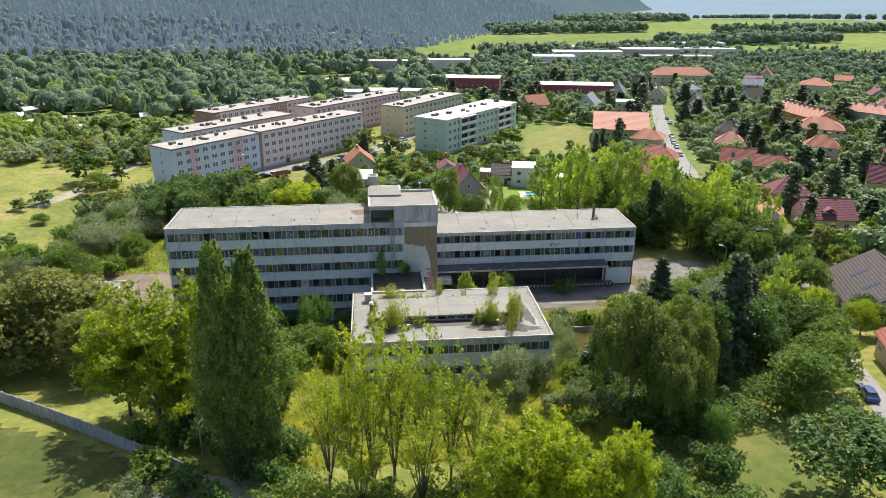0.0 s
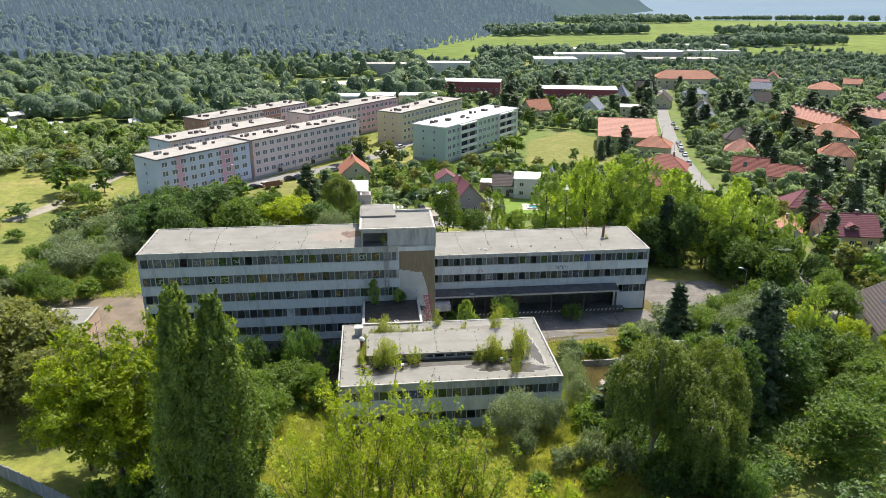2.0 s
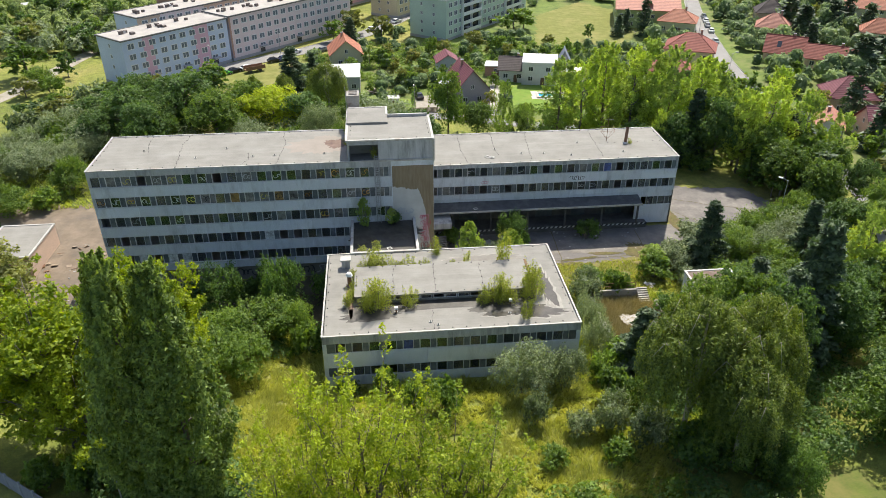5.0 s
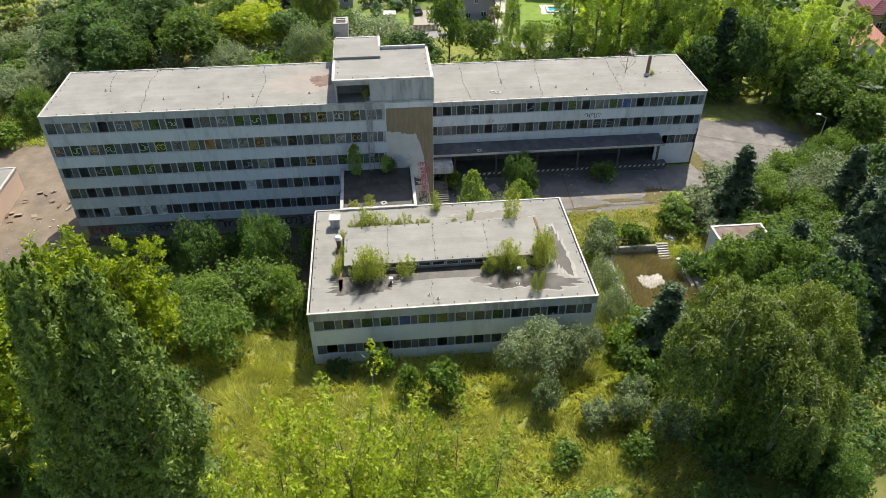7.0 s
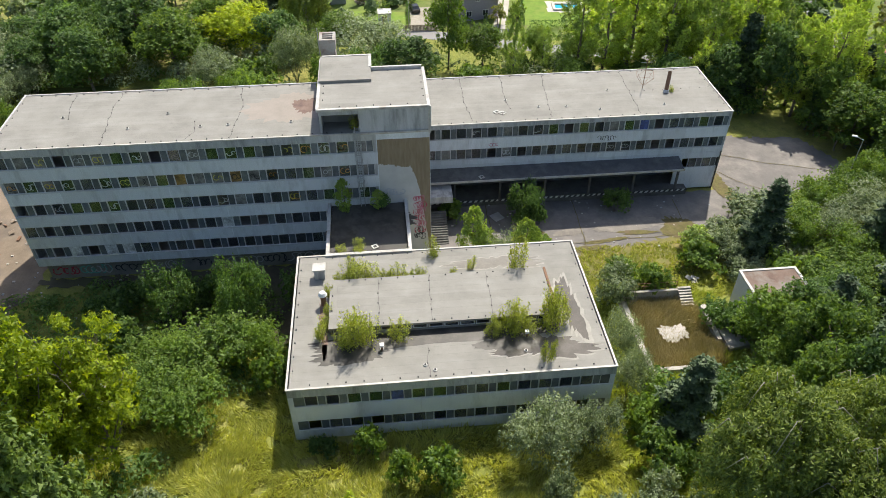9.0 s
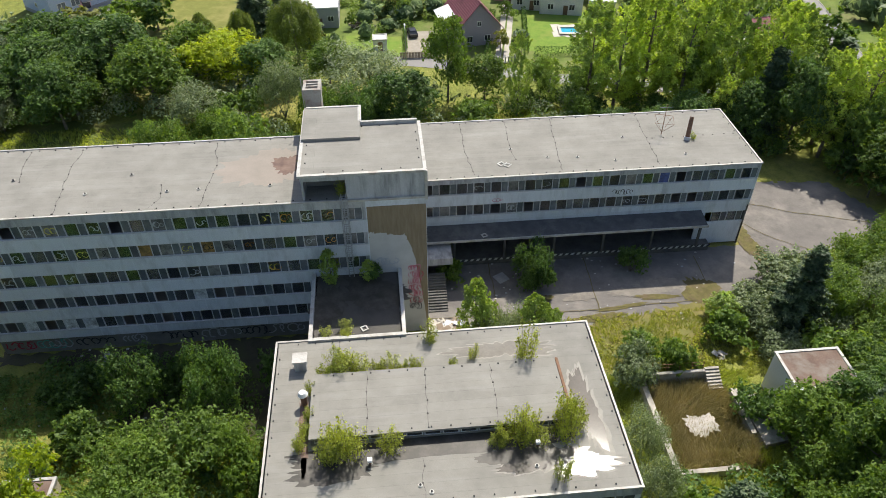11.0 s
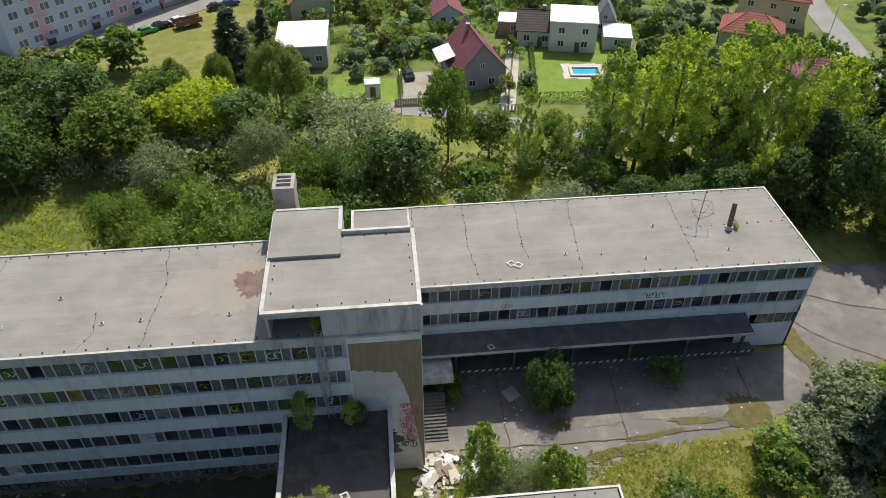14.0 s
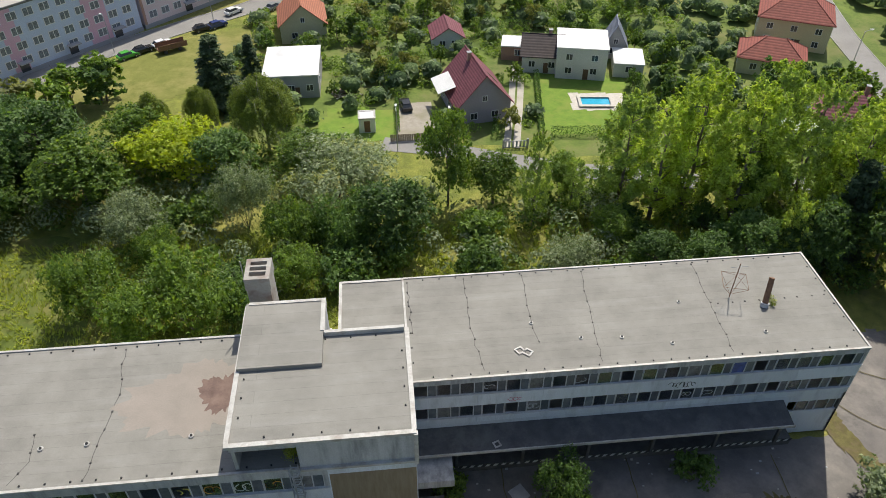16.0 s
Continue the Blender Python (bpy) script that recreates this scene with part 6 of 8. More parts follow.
def crown_cores(name, X, Z, H, W, cone, rng, leafm, sides=6, rings=3):
    """Closed, lumpy inner crowns for many far trees in one mesh."""
    n = len(X)
    el = np.radians(np.linspace(-38, 42, rings))
    az = np.arange(sides) * 2 * math.pi / sides
    A = az[None, None, :] + rng.uniform(0, 6.28, n)[:, None, None] + rng.normal(0, .12, (n, rings, sides))
    k = 1 + rng.normal(0, .13, (n, rings, sides))
    r = np.cos(el)[None, :, None] * k * (W * .5)[:, None, None]
    r = r * np.where(cone[:, None, None], np.linspace(1.0, .45, rings)[None, :, None], 1)
    z = Z[:, None, None] + H[:, None, None] * (.5 + .47 * np.sin(el)[None, :, None] * (1 + rng.normal(0, .1, (n, rings, sides))))
    V = np.stack([X[:, 0, None, None] + np.cos(A) * r, X[:, 1, None, None] + np.sin(A) * r, z], -1).reshape(n, -1, 3)
    top = np.stack([X[:, 0] + rng.normal(0, .06, n) * W, X[:, 1] + rng.normal(0, .06, n) * W, Z + H * np.where(cone, 1.1, .96)], -1)[:, None, :]
    V = np.concatenate([V, top], 1)
    m = rings * sides + 1
    F = []
    for i in range(rings - 1):
        for j in range(sides):
            a, b = i * sides + j, i * sides + (j + 1) % sides
            F += [(a, b, b + sides), (a, b + sides, a + sides)]
    for j in range(sides):
        F.append(((rings - 1) * sides + j, (rings - 1) * sides + (j + 1) % sides, m - 1))
    F = (np.array(F)[None] + (np.arange(n) * m)[:, None, None]).reshape(-1, 3)
    me = bpy.data.meshes.new(name)
    me.vertices.add(n * m)
    me.vertices.foreach_set("co", V.ravel())
    me.loops.add(F.size)
    me.loops.foreach_set("vertex_index", F.ravel())
    me.polygons.add(len(F))
    me.polygons.foreach_set("loop_start", np.arange(len(F)) * 3)
    me.polygons.foreach_set("use_smooth", np.ones(len(F), bool))
    me.materials.append(leafm)
    me.update()
    return me


def far_wood(name, label, spots, hi, wide, quads, leafm, seed, zf=land, grain=.17, loose=.45, core=None, sides=6, rings=3, cones=.25):
    """Many far trees as one leafy mass, with closed inner crowns where they stand far off."""
    rng = np.random.default_rng(seed)
    n = len(spots)
    h1, w1, c1 = rng.uniform(.6, 1.15, n) * hi, rng.uniform(.7, 1.2, n) * wide, rng.random(n) < cones
    X, H, W, cone = np.repeat(spots, quads, 0), np.repeat(h1, quads), np.repeat(w1, quads), np.repeat(c1, quads)
    D = rng.normal(0, 1, (n * quads, 3))
    D /= np.linalg.norm(D, axis=1, keepdims=True)
    D[:, 2] = np.abs(D[:, 2]) * 1.0 - .25
    taper = np.where(cone, np.clip(1.05 - (D[:, 2] + .25), .1, 1), 1)
    P = np.stack([X[:, 0] + D[:, 0] * W * .5 * taper, X[:, 1] + D[:, 1] * W * .5 * taper, zf(X[:, 0], X[:, 1]) + H * (.5 + .5 * D[:, 2])], 1)
    me = leaf_mesh(name, P, D + np.array([0, 0, .4]), wide * grain, rng, leafm, .6, 0.0, loose)
    own = tagged(new(name, me), label, "trees", kind="stuff")
    if core:
        inner = new(name + "_crowns", crown_cores(name, np.asarray(spots, float), zf(spots[:, 0], spots[:, 1]), h1 * .93, w1 * .8, c1, rng, core, sides, rings))
        tagged(inner, label, "trees", kind="stuff")
    return own


def crown_mat(name, dark, light):
    """Far foliage on closed crowns: each crown its own green, mottled like leaves."""
    m, n, l, b = mat(name, 0.9)
    geo = n.new("ShaderNodeNewGeometry")
    col = ramp(n, l, geo.outputs["Random Per Island"], [(0.0, dark), (1.0, light)])
    mott = tex_noise(n, l, 0.8, 5, geo.outputs["Position"], 0.75)
    col = mixc(n, l, 0.9, col, ramp(n, l, mott, [(0.35, (0.58, 0.6, 0.62)), (0.65, (1.35, 1.32, 1.25))]), "MULTIPLY")
    l.new(col, b.inputs["Base Color"])
    b.inputs["Specular IOR Level"].default_value = 0.1
    bump(n, l, b, mott, 1.0, 1.2)
    return m


# wood and town crowns hold some distance haze as blue in their green
CORE_WOOD = crown_mat("crown_wood", (0.075, 0.12, 0.075), (0.19, 0.26, 0.14))
CORE_LIGHT = crown_mat("crown_light", (0.14, 0.2, 0.06), (0.27, 0.34, 0.11))
CORE_TOWN = crown_mat("crown_town", (0.08, 0.13, 0.06), (0.245, 0.33, 0.13))


def spots(seed, n, x0, x1, y0, y1, keep=None):
    rng = np.random.default_rng(seed)
    p = np.stack([rng.uniform(x0, x1, n), rng.uniform(y0, y1, n)], 1)
    return p[[bool(keep(*q)) for q in p]] if keep else p


# town leaves share that bluish haze tone
LEAF_TOWN = leaf("leaf_town", (0.09, 0.145, 0.06), (0.28, 0.36, 0.145), (1.7, 1.8, 0.9), 0.38, 0.06)
LEAF_WOOD = leaf("leaf_wood", (0.07, 0.115, 0.05), (0.2, 0.27, 0.11), (1.6, 1.7, 1.0), 0.35, 0.05)
LEAF_WOODLIGHT = leaf("leaf_wood_light", (0.14, 0.2, 0.045), (0.3, 0.38, 0.1), (1.7, 1.8, 0.8), 0.4, 0.05)
far_wood("garden_greenery", "mixed hedges, fruit trees and shrubs of the gardens", spots(21, 2700, -20, 300, 203, 480, lambda x, y: free(x, y, 1.2) and not (56 < x < 108 and 258 < y < 322)), 4.0, 4.6, 36, LEAF_TOWN, 21, grain=.11, core=CORE_TOWN)
far_wood("garden_greenery", "taller garden trees between the houses", spots(22, 2000, 96, 330, 150, 560, lambda x, y: free(x, y, 2.4) and free(x, y + 7, 0.5) and free(x + 6, y + 4, 0.5)), 7.5, 6.4, 54, LEAF_TOWN, 22, grain=.1, core=CORE_TOWN)
_wood = lambda x, y: free(x, y, 3) and not (-70 < x < 12 and 470 < y < 540) and y > 350 - .25 * min(0, x + 60)
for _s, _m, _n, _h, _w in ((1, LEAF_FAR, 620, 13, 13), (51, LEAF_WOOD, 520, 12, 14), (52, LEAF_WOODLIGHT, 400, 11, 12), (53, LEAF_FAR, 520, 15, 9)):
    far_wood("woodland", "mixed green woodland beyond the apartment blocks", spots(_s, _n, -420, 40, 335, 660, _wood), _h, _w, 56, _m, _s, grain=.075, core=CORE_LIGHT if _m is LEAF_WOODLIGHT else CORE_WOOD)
far_wood("thicket", "light green sapling thicket beside the estate", spots(54, 520, -210, -70, 268, 345, lambda x, y: x < -78 - (y - 240) * -.1 and free(x, y, 1)), 6.5, 5.5, 60, LEAF_WOODLIGHT, 54, grain=.08, core=CORE_LIGHT)
far_wood("thicket", "silvery willow thicket beside the meadow", spots(55, 80, -150, -80, 262, 290), 7, 7.5, 170, LEAF_GREY, 55, grain=.07)
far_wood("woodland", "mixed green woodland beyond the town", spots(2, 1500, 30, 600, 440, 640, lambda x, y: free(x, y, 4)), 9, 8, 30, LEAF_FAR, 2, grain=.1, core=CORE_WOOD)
far_wood("woodland", "green trees on the western slope", spots(3, 420, -330, -130, 150, 340, lambda x, y: math.sin(x * .05) + math.sin(y * .043) > -.6 and (y > 235 or x < -215)), 8, 8.5, 120, LEAF_MID, 3, grain=.09)
far_wood("woodland", "garden trees among the eastern houses", spots(4, 700, 230, 520, 180, 460), 8, 7, 34, LEAF_TOWN, 4, grain=.1, core=CORE_TOWN)


# undergrowth that closes the ground below the front trees
far_wood("undergrowth", "dense shady undergrowth below the front trees", spots(31, 480, -16, 36, 50, 77, lambda x, y: y < 70 + .4 * abs(x - 2)), 3.0, 3.4, 190, LEAF_MID, 31, grain=.055)
far_wood("undergrowth", "dark undergrowth round the poplars", spots(32, 120, -34, -13, 74, 97, lambda x, y: y > 79 - (x + 26) * .3 and x + y > 58 and (x < -18 or y < 84)), 3.2, 3.6, 190, LEAF_DARK, 32, grain=.055)
far_wood("undergrowth", "dark undergrowth below the weeping trees", spots(33, 330, 33, 68, 62, 103, lambda x, y: (x < 43 or y > 80) and not (x > 57 and y < 78)), 3.0, 3.6, 190, LEAF_DARK, 33, grain=.055)
far_wood("undergrowth", "dark weeds and brambles in the shade of the office wing", spots(35, 170, -42, -6, 106, 126, lambda x, y: x + y < 112 and not (-31 < x < -24 and 101 < y < 108)), 1.7, 2.8, 110, LEAF_DARK, 35, grain=.06)
# trees that line the side lane
grow(T_MID + T_LIME + T_DARK, [(67, 88, 9, 8), (70.5, 95, 9, 7.5), (74, 103, 9.5, 7.5), (78, 111, 9, 7), (87, 126, 9, 7), (90, 134, 9, 7), (84, 128, 8, 7), (80, 128, 9, 8), (76, 120, 8, 7), (92.5, 143, 9, 7), (72, 108, 9, 8), (86, 108, 7, 6), (90, 114, 6, 5)])
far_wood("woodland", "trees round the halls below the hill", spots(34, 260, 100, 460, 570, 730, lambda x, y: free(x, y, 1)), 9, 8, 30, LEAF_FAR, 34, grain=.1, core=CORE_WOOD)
# thickets behind the works
far_wood("undergrowth", "dense green shrubs behind the works", spots(61, 230, -64, 86, 158, 201, lambda x, y: y > 160 and not (-8 < x < 56 and y < 166) and not (x < -27 and y < 181) and not (x > -6 and y > 187)), 4.6, 5.0, 190, LEAF_MID, 61, grain=.05)
far_wood("undergrowth", "grey-green willow scrub behind the works", spots(62, 130, -64, 50, 160, 201, lambda x, y: not (-8 < x < 56 and y < 166) and not (x < -27 and y < 181) and not (x > -6 and y > 187)), 5.2, 5.4, 190, LEAF_GREY, 62, grain=.045)
far_wood("garden_greenery", "low flower beds and berry bushes in the gardens", spots(63, 520, -18, 78, 203, 268, lambda x, y: free(x, y, .6) and not (38 < x < 56 and 202 < y < 222) and not (-2 < x < 12 and 204 < y < 214)), 2.2, 2.8, 120, LEAF_MID, 63, grain=.075)
grow(T_DARK + T_MID, [(46.8, 106.6, 9, 7), (50.6, 106.4, 9.6, 7.5), (55, 107.6, 9, 7)])
# scrub between the works and the western meadow
rb = random.Random(17)
_scrub = [(-57 - 32 * u, 148 + 44 * v) for u, v in ((rb.random(), rb.random()) for i in range(46))]
grow(T_GREY + B_MID + T_GREY, [(x, y, rb.uniform(3.5, 7.5), rb.uniform(5.5, 9)) for x, y in _scrub if x > -84 + (y - 148) * .25])
grow(F_MID + F_GREY, [(-76, 193, 7, 10), (-90, 172, 5, 8), (-70, 199, 8, 12), (-80, 204, 6, 9), (-62, 209, 8, 12), (-68, 213, 7, 10)])
# lone shrubs in the western meadow
grow(F_GREY + B_MID, [(-92, 197, 3, 5), (-84, 227, 5, 7), (-89, 234, 6, 8), (-100, 186, 3.5, 6), (-80, 219, 3, 5)])
grow(T_DARK, [(-47, 181, 12, 11), (-53, 191, 13, 12), (-44, 189, 12, 10), (-58, 184, 9, 9), (-64, 196, 9, 9)])

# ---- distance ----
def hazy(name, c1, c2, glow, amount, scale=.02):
    """A far slope whose bluish emission stands in for kilometres of bright air."""
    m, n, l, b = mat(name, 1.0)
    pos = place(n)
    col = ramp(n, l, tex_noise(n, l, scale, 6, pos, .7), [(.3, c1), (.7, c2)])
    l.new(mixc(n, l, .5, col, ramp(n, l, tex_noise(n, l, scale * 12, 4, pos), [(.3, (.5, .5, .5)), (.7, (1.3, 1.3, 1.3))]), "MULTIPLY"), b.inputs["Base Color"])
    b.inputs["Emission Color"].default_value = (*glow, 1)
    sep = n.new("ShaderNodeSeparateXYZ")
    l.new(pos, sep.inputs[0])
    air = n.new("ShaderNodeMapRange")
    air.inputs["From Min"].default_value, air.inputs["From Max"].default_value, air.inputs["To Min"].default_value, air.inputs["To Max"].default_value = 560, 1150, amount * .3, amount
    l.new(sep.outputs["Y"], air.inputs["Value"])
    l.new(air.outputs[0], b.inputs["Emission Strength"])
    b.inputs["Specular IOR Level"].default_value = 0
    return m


def edge(y):
    return 10 + (y - 668) * .6


def ridge(x, y):
    x, y = np.asarray(x, float), np.asarray(y, float)
    along = smooth01(0, 380, edge(y) - x)
    return -4 + (smooth01(600, 1500, y) * 170 * along + 6 * smooth01(0, 40, edge(y) - x)) * (1 + .12 * np.sin(x * .006) + .06 * np.sin(x * .017 + y * .01))


def knoll(x, y):
    x, y = np.asarray(x, float), np.asarray(y, float)
    return -3 + 5 * smooth01(640, 700, y) + 11 * np.exp(-((x - 480) / 480) ** 2 - ((y - 1100) / 330) ** 2)


def range_far(x, y):
    x, y = np.asarray(x, float), np.asarray(y, float)
    return 3 + 3 * np.sin(x * .004) * smooth01(1300, 1700, y) + smooth01(3000, 4400, y) * (130 + 40 * np.sin(x * .0021 + 1) + 18 * np.sin(x * .0067))


# mountain trees glow faintly blue, standing in for the haze before them
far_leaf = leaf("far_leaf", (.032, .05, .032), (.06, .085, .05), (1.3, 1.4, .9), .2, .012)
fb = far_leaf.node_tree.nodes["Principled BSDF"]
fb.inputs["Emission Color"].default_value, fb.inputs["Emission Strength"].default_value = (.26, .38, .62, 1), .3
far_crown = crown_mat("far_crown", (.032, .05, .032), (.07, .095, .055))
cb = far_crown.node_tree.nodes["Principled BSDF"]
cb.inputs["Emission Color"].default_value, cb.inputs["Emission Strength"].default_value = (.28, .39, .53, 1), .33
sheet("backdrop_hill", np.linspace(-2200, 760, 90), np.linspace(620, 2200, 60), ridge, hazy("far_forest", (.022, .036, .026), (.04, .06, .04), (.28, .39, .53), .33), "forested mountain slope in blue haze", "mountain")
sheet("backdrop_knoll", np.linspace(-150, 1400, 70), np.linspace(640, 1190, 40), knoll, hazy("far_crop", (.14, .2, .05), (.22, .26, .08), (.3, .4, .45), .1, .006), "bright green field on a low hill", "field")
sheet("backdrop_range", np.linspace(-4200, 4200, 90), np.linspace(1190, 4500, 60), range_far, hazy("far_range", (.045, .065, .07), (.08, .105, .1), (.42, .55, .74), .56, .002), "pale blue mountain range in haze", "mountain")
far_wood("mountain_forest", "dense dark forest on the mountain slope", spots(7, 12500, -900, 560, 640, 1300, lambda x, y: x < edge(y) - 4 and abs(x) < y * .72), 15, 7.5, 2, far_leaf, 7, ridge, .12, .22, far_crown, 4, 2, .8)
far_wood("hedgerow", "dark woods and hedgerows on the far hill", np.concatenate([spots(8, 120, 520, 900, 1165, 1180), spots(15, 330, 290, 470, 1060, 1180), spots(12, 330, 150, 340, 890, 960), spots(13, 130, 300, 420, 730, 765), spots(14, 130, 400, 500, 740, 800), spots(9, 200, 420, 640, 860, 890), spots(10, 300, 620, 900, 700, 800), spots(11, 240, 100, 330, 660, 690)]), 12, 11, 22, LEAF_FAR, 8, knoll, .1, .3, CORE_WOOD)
# foothill crowns get a weaker blue emission as haze
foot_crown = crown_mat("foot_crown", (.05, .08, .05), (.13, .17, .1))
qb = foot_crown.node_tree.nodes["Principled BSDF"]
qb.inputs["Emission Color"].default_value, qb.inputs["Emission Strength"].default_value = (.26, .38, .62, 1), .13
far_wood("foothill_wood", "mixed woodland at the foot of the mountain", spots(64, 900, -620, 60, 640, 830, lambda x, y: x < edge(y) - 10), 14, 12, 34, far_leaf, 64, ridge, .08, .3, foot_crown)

# ---- small things on and round the works ----
def ragged(name, cx, cy, z, rx, ry, material, owner, label, seed=1, n=84, rough=.25, rot=0.0):
    """A thin sheet with an uneven outline: a stain, a dried puddle, a patch."""
    r = random.Random(seed)
    ph = [r.uniform(0, 6.28) for _ in range(12)]
    v = [(cx, cy, z)]
    for i in range(n):
        a = 2 * math.pi * i / n
        k = 1 + rough * sum(math.sin(a * (j + 2) * (1 + j // 5) + ph[j]) / (j + 1.5) * (1.0 if j < 5 else 1.5) for j in range(12))
        x, y = math.cos(a) * rx * k, math.sin(a) * ry * k
        v.append((cx + x * math.cos(rot) - y * math.sin(rot), cy + x * math.sin(rot) + y * math.cos(rot), z))
    return part(name, mesh(name, v, [(0, i + 1, (i + 1) % n + 1) for i in range(n)], material), None, owner, label)


STAIN_RED = surface("red_stain", (.13, .085, .07), (.24, .165, .135), .8, .9, 10)
STAIN_PALE = surface("pale_stain", (.275, .245, .21), (.335, .29, .25), .5, .9, 10)
PUDDLE_DRY = surface("dried_silt", (.19, .175, .15), (.27, .25, .22), .6, .85, 8, (.2, .19, .17), .4)
SILT_EDGE = surface("silt_edge", (.32, .3, .265), (.4, .38, .335), 1.5, .9, 8)
WET = surface("wet_felt", (.03, .027, .022), (.07, .062, .05), .6, .55, 9, (.11, .1, .085), .5, 0.0)
PUDDLE_WET = surface("wet_silt", (.085, .078, .066), (.14, .128, .11), .5, .07, 8, (.06, .055, .045), .4, 0.0)
WEAR = surface("worn_asphalt", (.2, .18, .155), (.27, .245, .21), .8, .9, 9, (.15, .135, .12), .5)
CRACK = plain("crack_tar", (.07, .065, .06), .9)
MOSS = surface("moss", (.09, .08, .028), (.17, .15, .055), 1.2, 1, 9, (.15, .11, .07), .7, .6)
DRY_MOSS = surface("dry_moss", (.13, .13, .035), (.25, .21, .075), .5, 1, 9, (.12, .16, .03), .3, .6)

ragged("stain", -5.2, 134.8, 19.808, 4.6, 4.0, STAIN_PALE, west, "pale washed patch on the roof", 3)
ragged("stain", -3.1, 135.2, 19.812, 1.75, 2.0, STAIN_RED, west, "reddish brown stain on the roof", 4)


def crack(owner, pts, z, seed, w=.022):
    r = random.Random(seed)
    s = Shape()
    P = []
    for a, b in zip(pts, pts[1:]):
        k = max(2, int(math.dist(a, b) / .7))
        P += [(a[0] + (b[0] - a[0]) * i / k + r.uniform(-.12, .12), a[1] + (b[1] - a[1]) * i / k) for i in range(k)]
    P.append(pts[-1])
    for (ax, ay), (bx, by) in zip(P, P[1:]):
        s.add([(ax - w, ay, z), (ax + w, ay, z), (bx + w, by, z), (bx - w, by, z)], [(0, 1, 2, 3)])
    for x, y in P[::2]:
        s.box(x - .065, y - .065, z, x + .065, y + .065, z + .06)
    part("roof_crack", s, CRACK, owner, "tarred roof joint with dark clamps")


for i, pts in enumerate(([(-32.4, 140.4), (-32.2, 136.8), (-31.6, 134.5)], [(-26.6, 140.4), (-27, 137), (-26.3, 128.3)], [(-11.9, 140.4), (-11.2, 135.7), (-11.5, 132.5), (-11.9, 128.3)], [(-16.4, 132.5), (-16.1, 130.2), (-17, 128.4)])):
    crack(west, pts, 19.806, i)
for i, pts in enumerate(([(11.8, 153.5), (11.9, 146.3)], [(17.7, 153.5), (17.6, 145.7), (18.2, 141)], [(23.9, 153.5), (23.6, 146.7), (23.9, 144)], [(30.3, 153.5), (29.6, 146), (29.3, 141)], [(42.4, 153.5), (41.9, 141)], [(43, 147.4), (54.2, 147.6)])):
    crack(east, pts, 13.106, i + 9)
for own, z, spots_ in ((west, 19.8, ((-32.3, 134.8), (-20, 134.7), (-15.6, 131.2), (-24, 131.5), (-12.4, 131.3), (-5, 131.3))), (east, 13.1, ((28, 144.1), (31.9, 143.8), (36.5, 142.6), (23.6, 146.5), (39, 148), (46, 143.2))), (annex, 9.95, ((8.5, 100.6), (9.4, 99.9), (4.4, 103.1), (18.5, 101.5)))):
    for x, y in spots_:
        d = part("roof_drain", Shape().bar((x, y, z), (x, y, z + .12), .2, 10), RIM, own)
        part("grate", Shape().bar((x, y, z + .12), (x, y, z + .2), .1, 8), DARK, d)

# flue pipe, mast and lying frames on the workshop roof
pipe = thing("flue_pipe", "rusty leaning steel flue pipe on the roof", "pipe")
part("tube", Shape().bar((47.4, 146.6, 13.1), (47.9, 147.7, 15.9), .3, 12, .27), RUST, pipe)
part("collar", Shape().bar((47.38, 146.55, 13.1), (47.42, 146.65, 13.5), .42, 12), FASCIA, pipe)
mast = thing("antenna_mast", "thin antenna mast with guy wires and dipoles", "antenna")
part("pole", Shape().bar((44.4, 148.2, 13.1), (44.4, 148.2, 17.6), .05, 6), RUST, mast)
_ring = [(44.4 + 1.7 * math.cos(q), 148.2 + 1.7 * math.sin(q), 15.4) for q in (.5, 2.07, 3.64, 5.21)]
for i in range(4):
    part("ring_rod", Shape().bar(_ring[i], _ring[(i + 1) % 4], .022, 4), RUST, mast)
    part("guy_rod", Shape().bar(_ring[i], (44.4, 148.2, 13.5), .02, 4), RUST, mast)
    part("cross_arm", Shape().bar(_ring[i], (44.4, 148.2, 16.1), .018, 4), RUST, mast)
part("dipole", Shape().bar((43.5, 148.2, 17.2), (45.3, 148.2, 17.2), .025, 4), STEEL, mast)



def lying_frame(x, y, z, w, ang, label="white empty frame lying on the roof"):
    own = thing("lying_frame", label, "frame", pose(x, y, z, 0, 0, ang))
    part("frame_ring", Shape().grid([0, .15, w - .15, w], [0, .15, w - .15, w], lambda i, j: (i, j) != (1, 1), 0, .06).mesh("frame_ring", RIM), None, own).matrix_basis = pose(0, 0, 0.06, 90)
    return own


lying_frame(21.3, 143.2, 13.1, .8, 30)
lying_frame(22.0, 142.7, 13.1, .8, 50)
lying_frame(3.6, 119.4, 9.7, .7, 25, "white empty frame lying on damp felt")
lying_frame(18.8, 138.2, 5.75, .7, 20, "white empty frame lying on the canopy")

# caged ladder
lad = thing("caged_ladder", "tall caged steel ladder on the facade", "ladder")
for x in (2.55, 3.05):
    part("rail", Shape().bar((x, 127.35, 9.68), (x, 127.35, 21.0), .05, 5), STEEL, lad)
for i in range(35):
    z = 10.5 + i * .3
    part("rung", Shape().bar((2.55, 127.35, z), (3.05, 127.35, z), .035, 4), STEEL, lad)
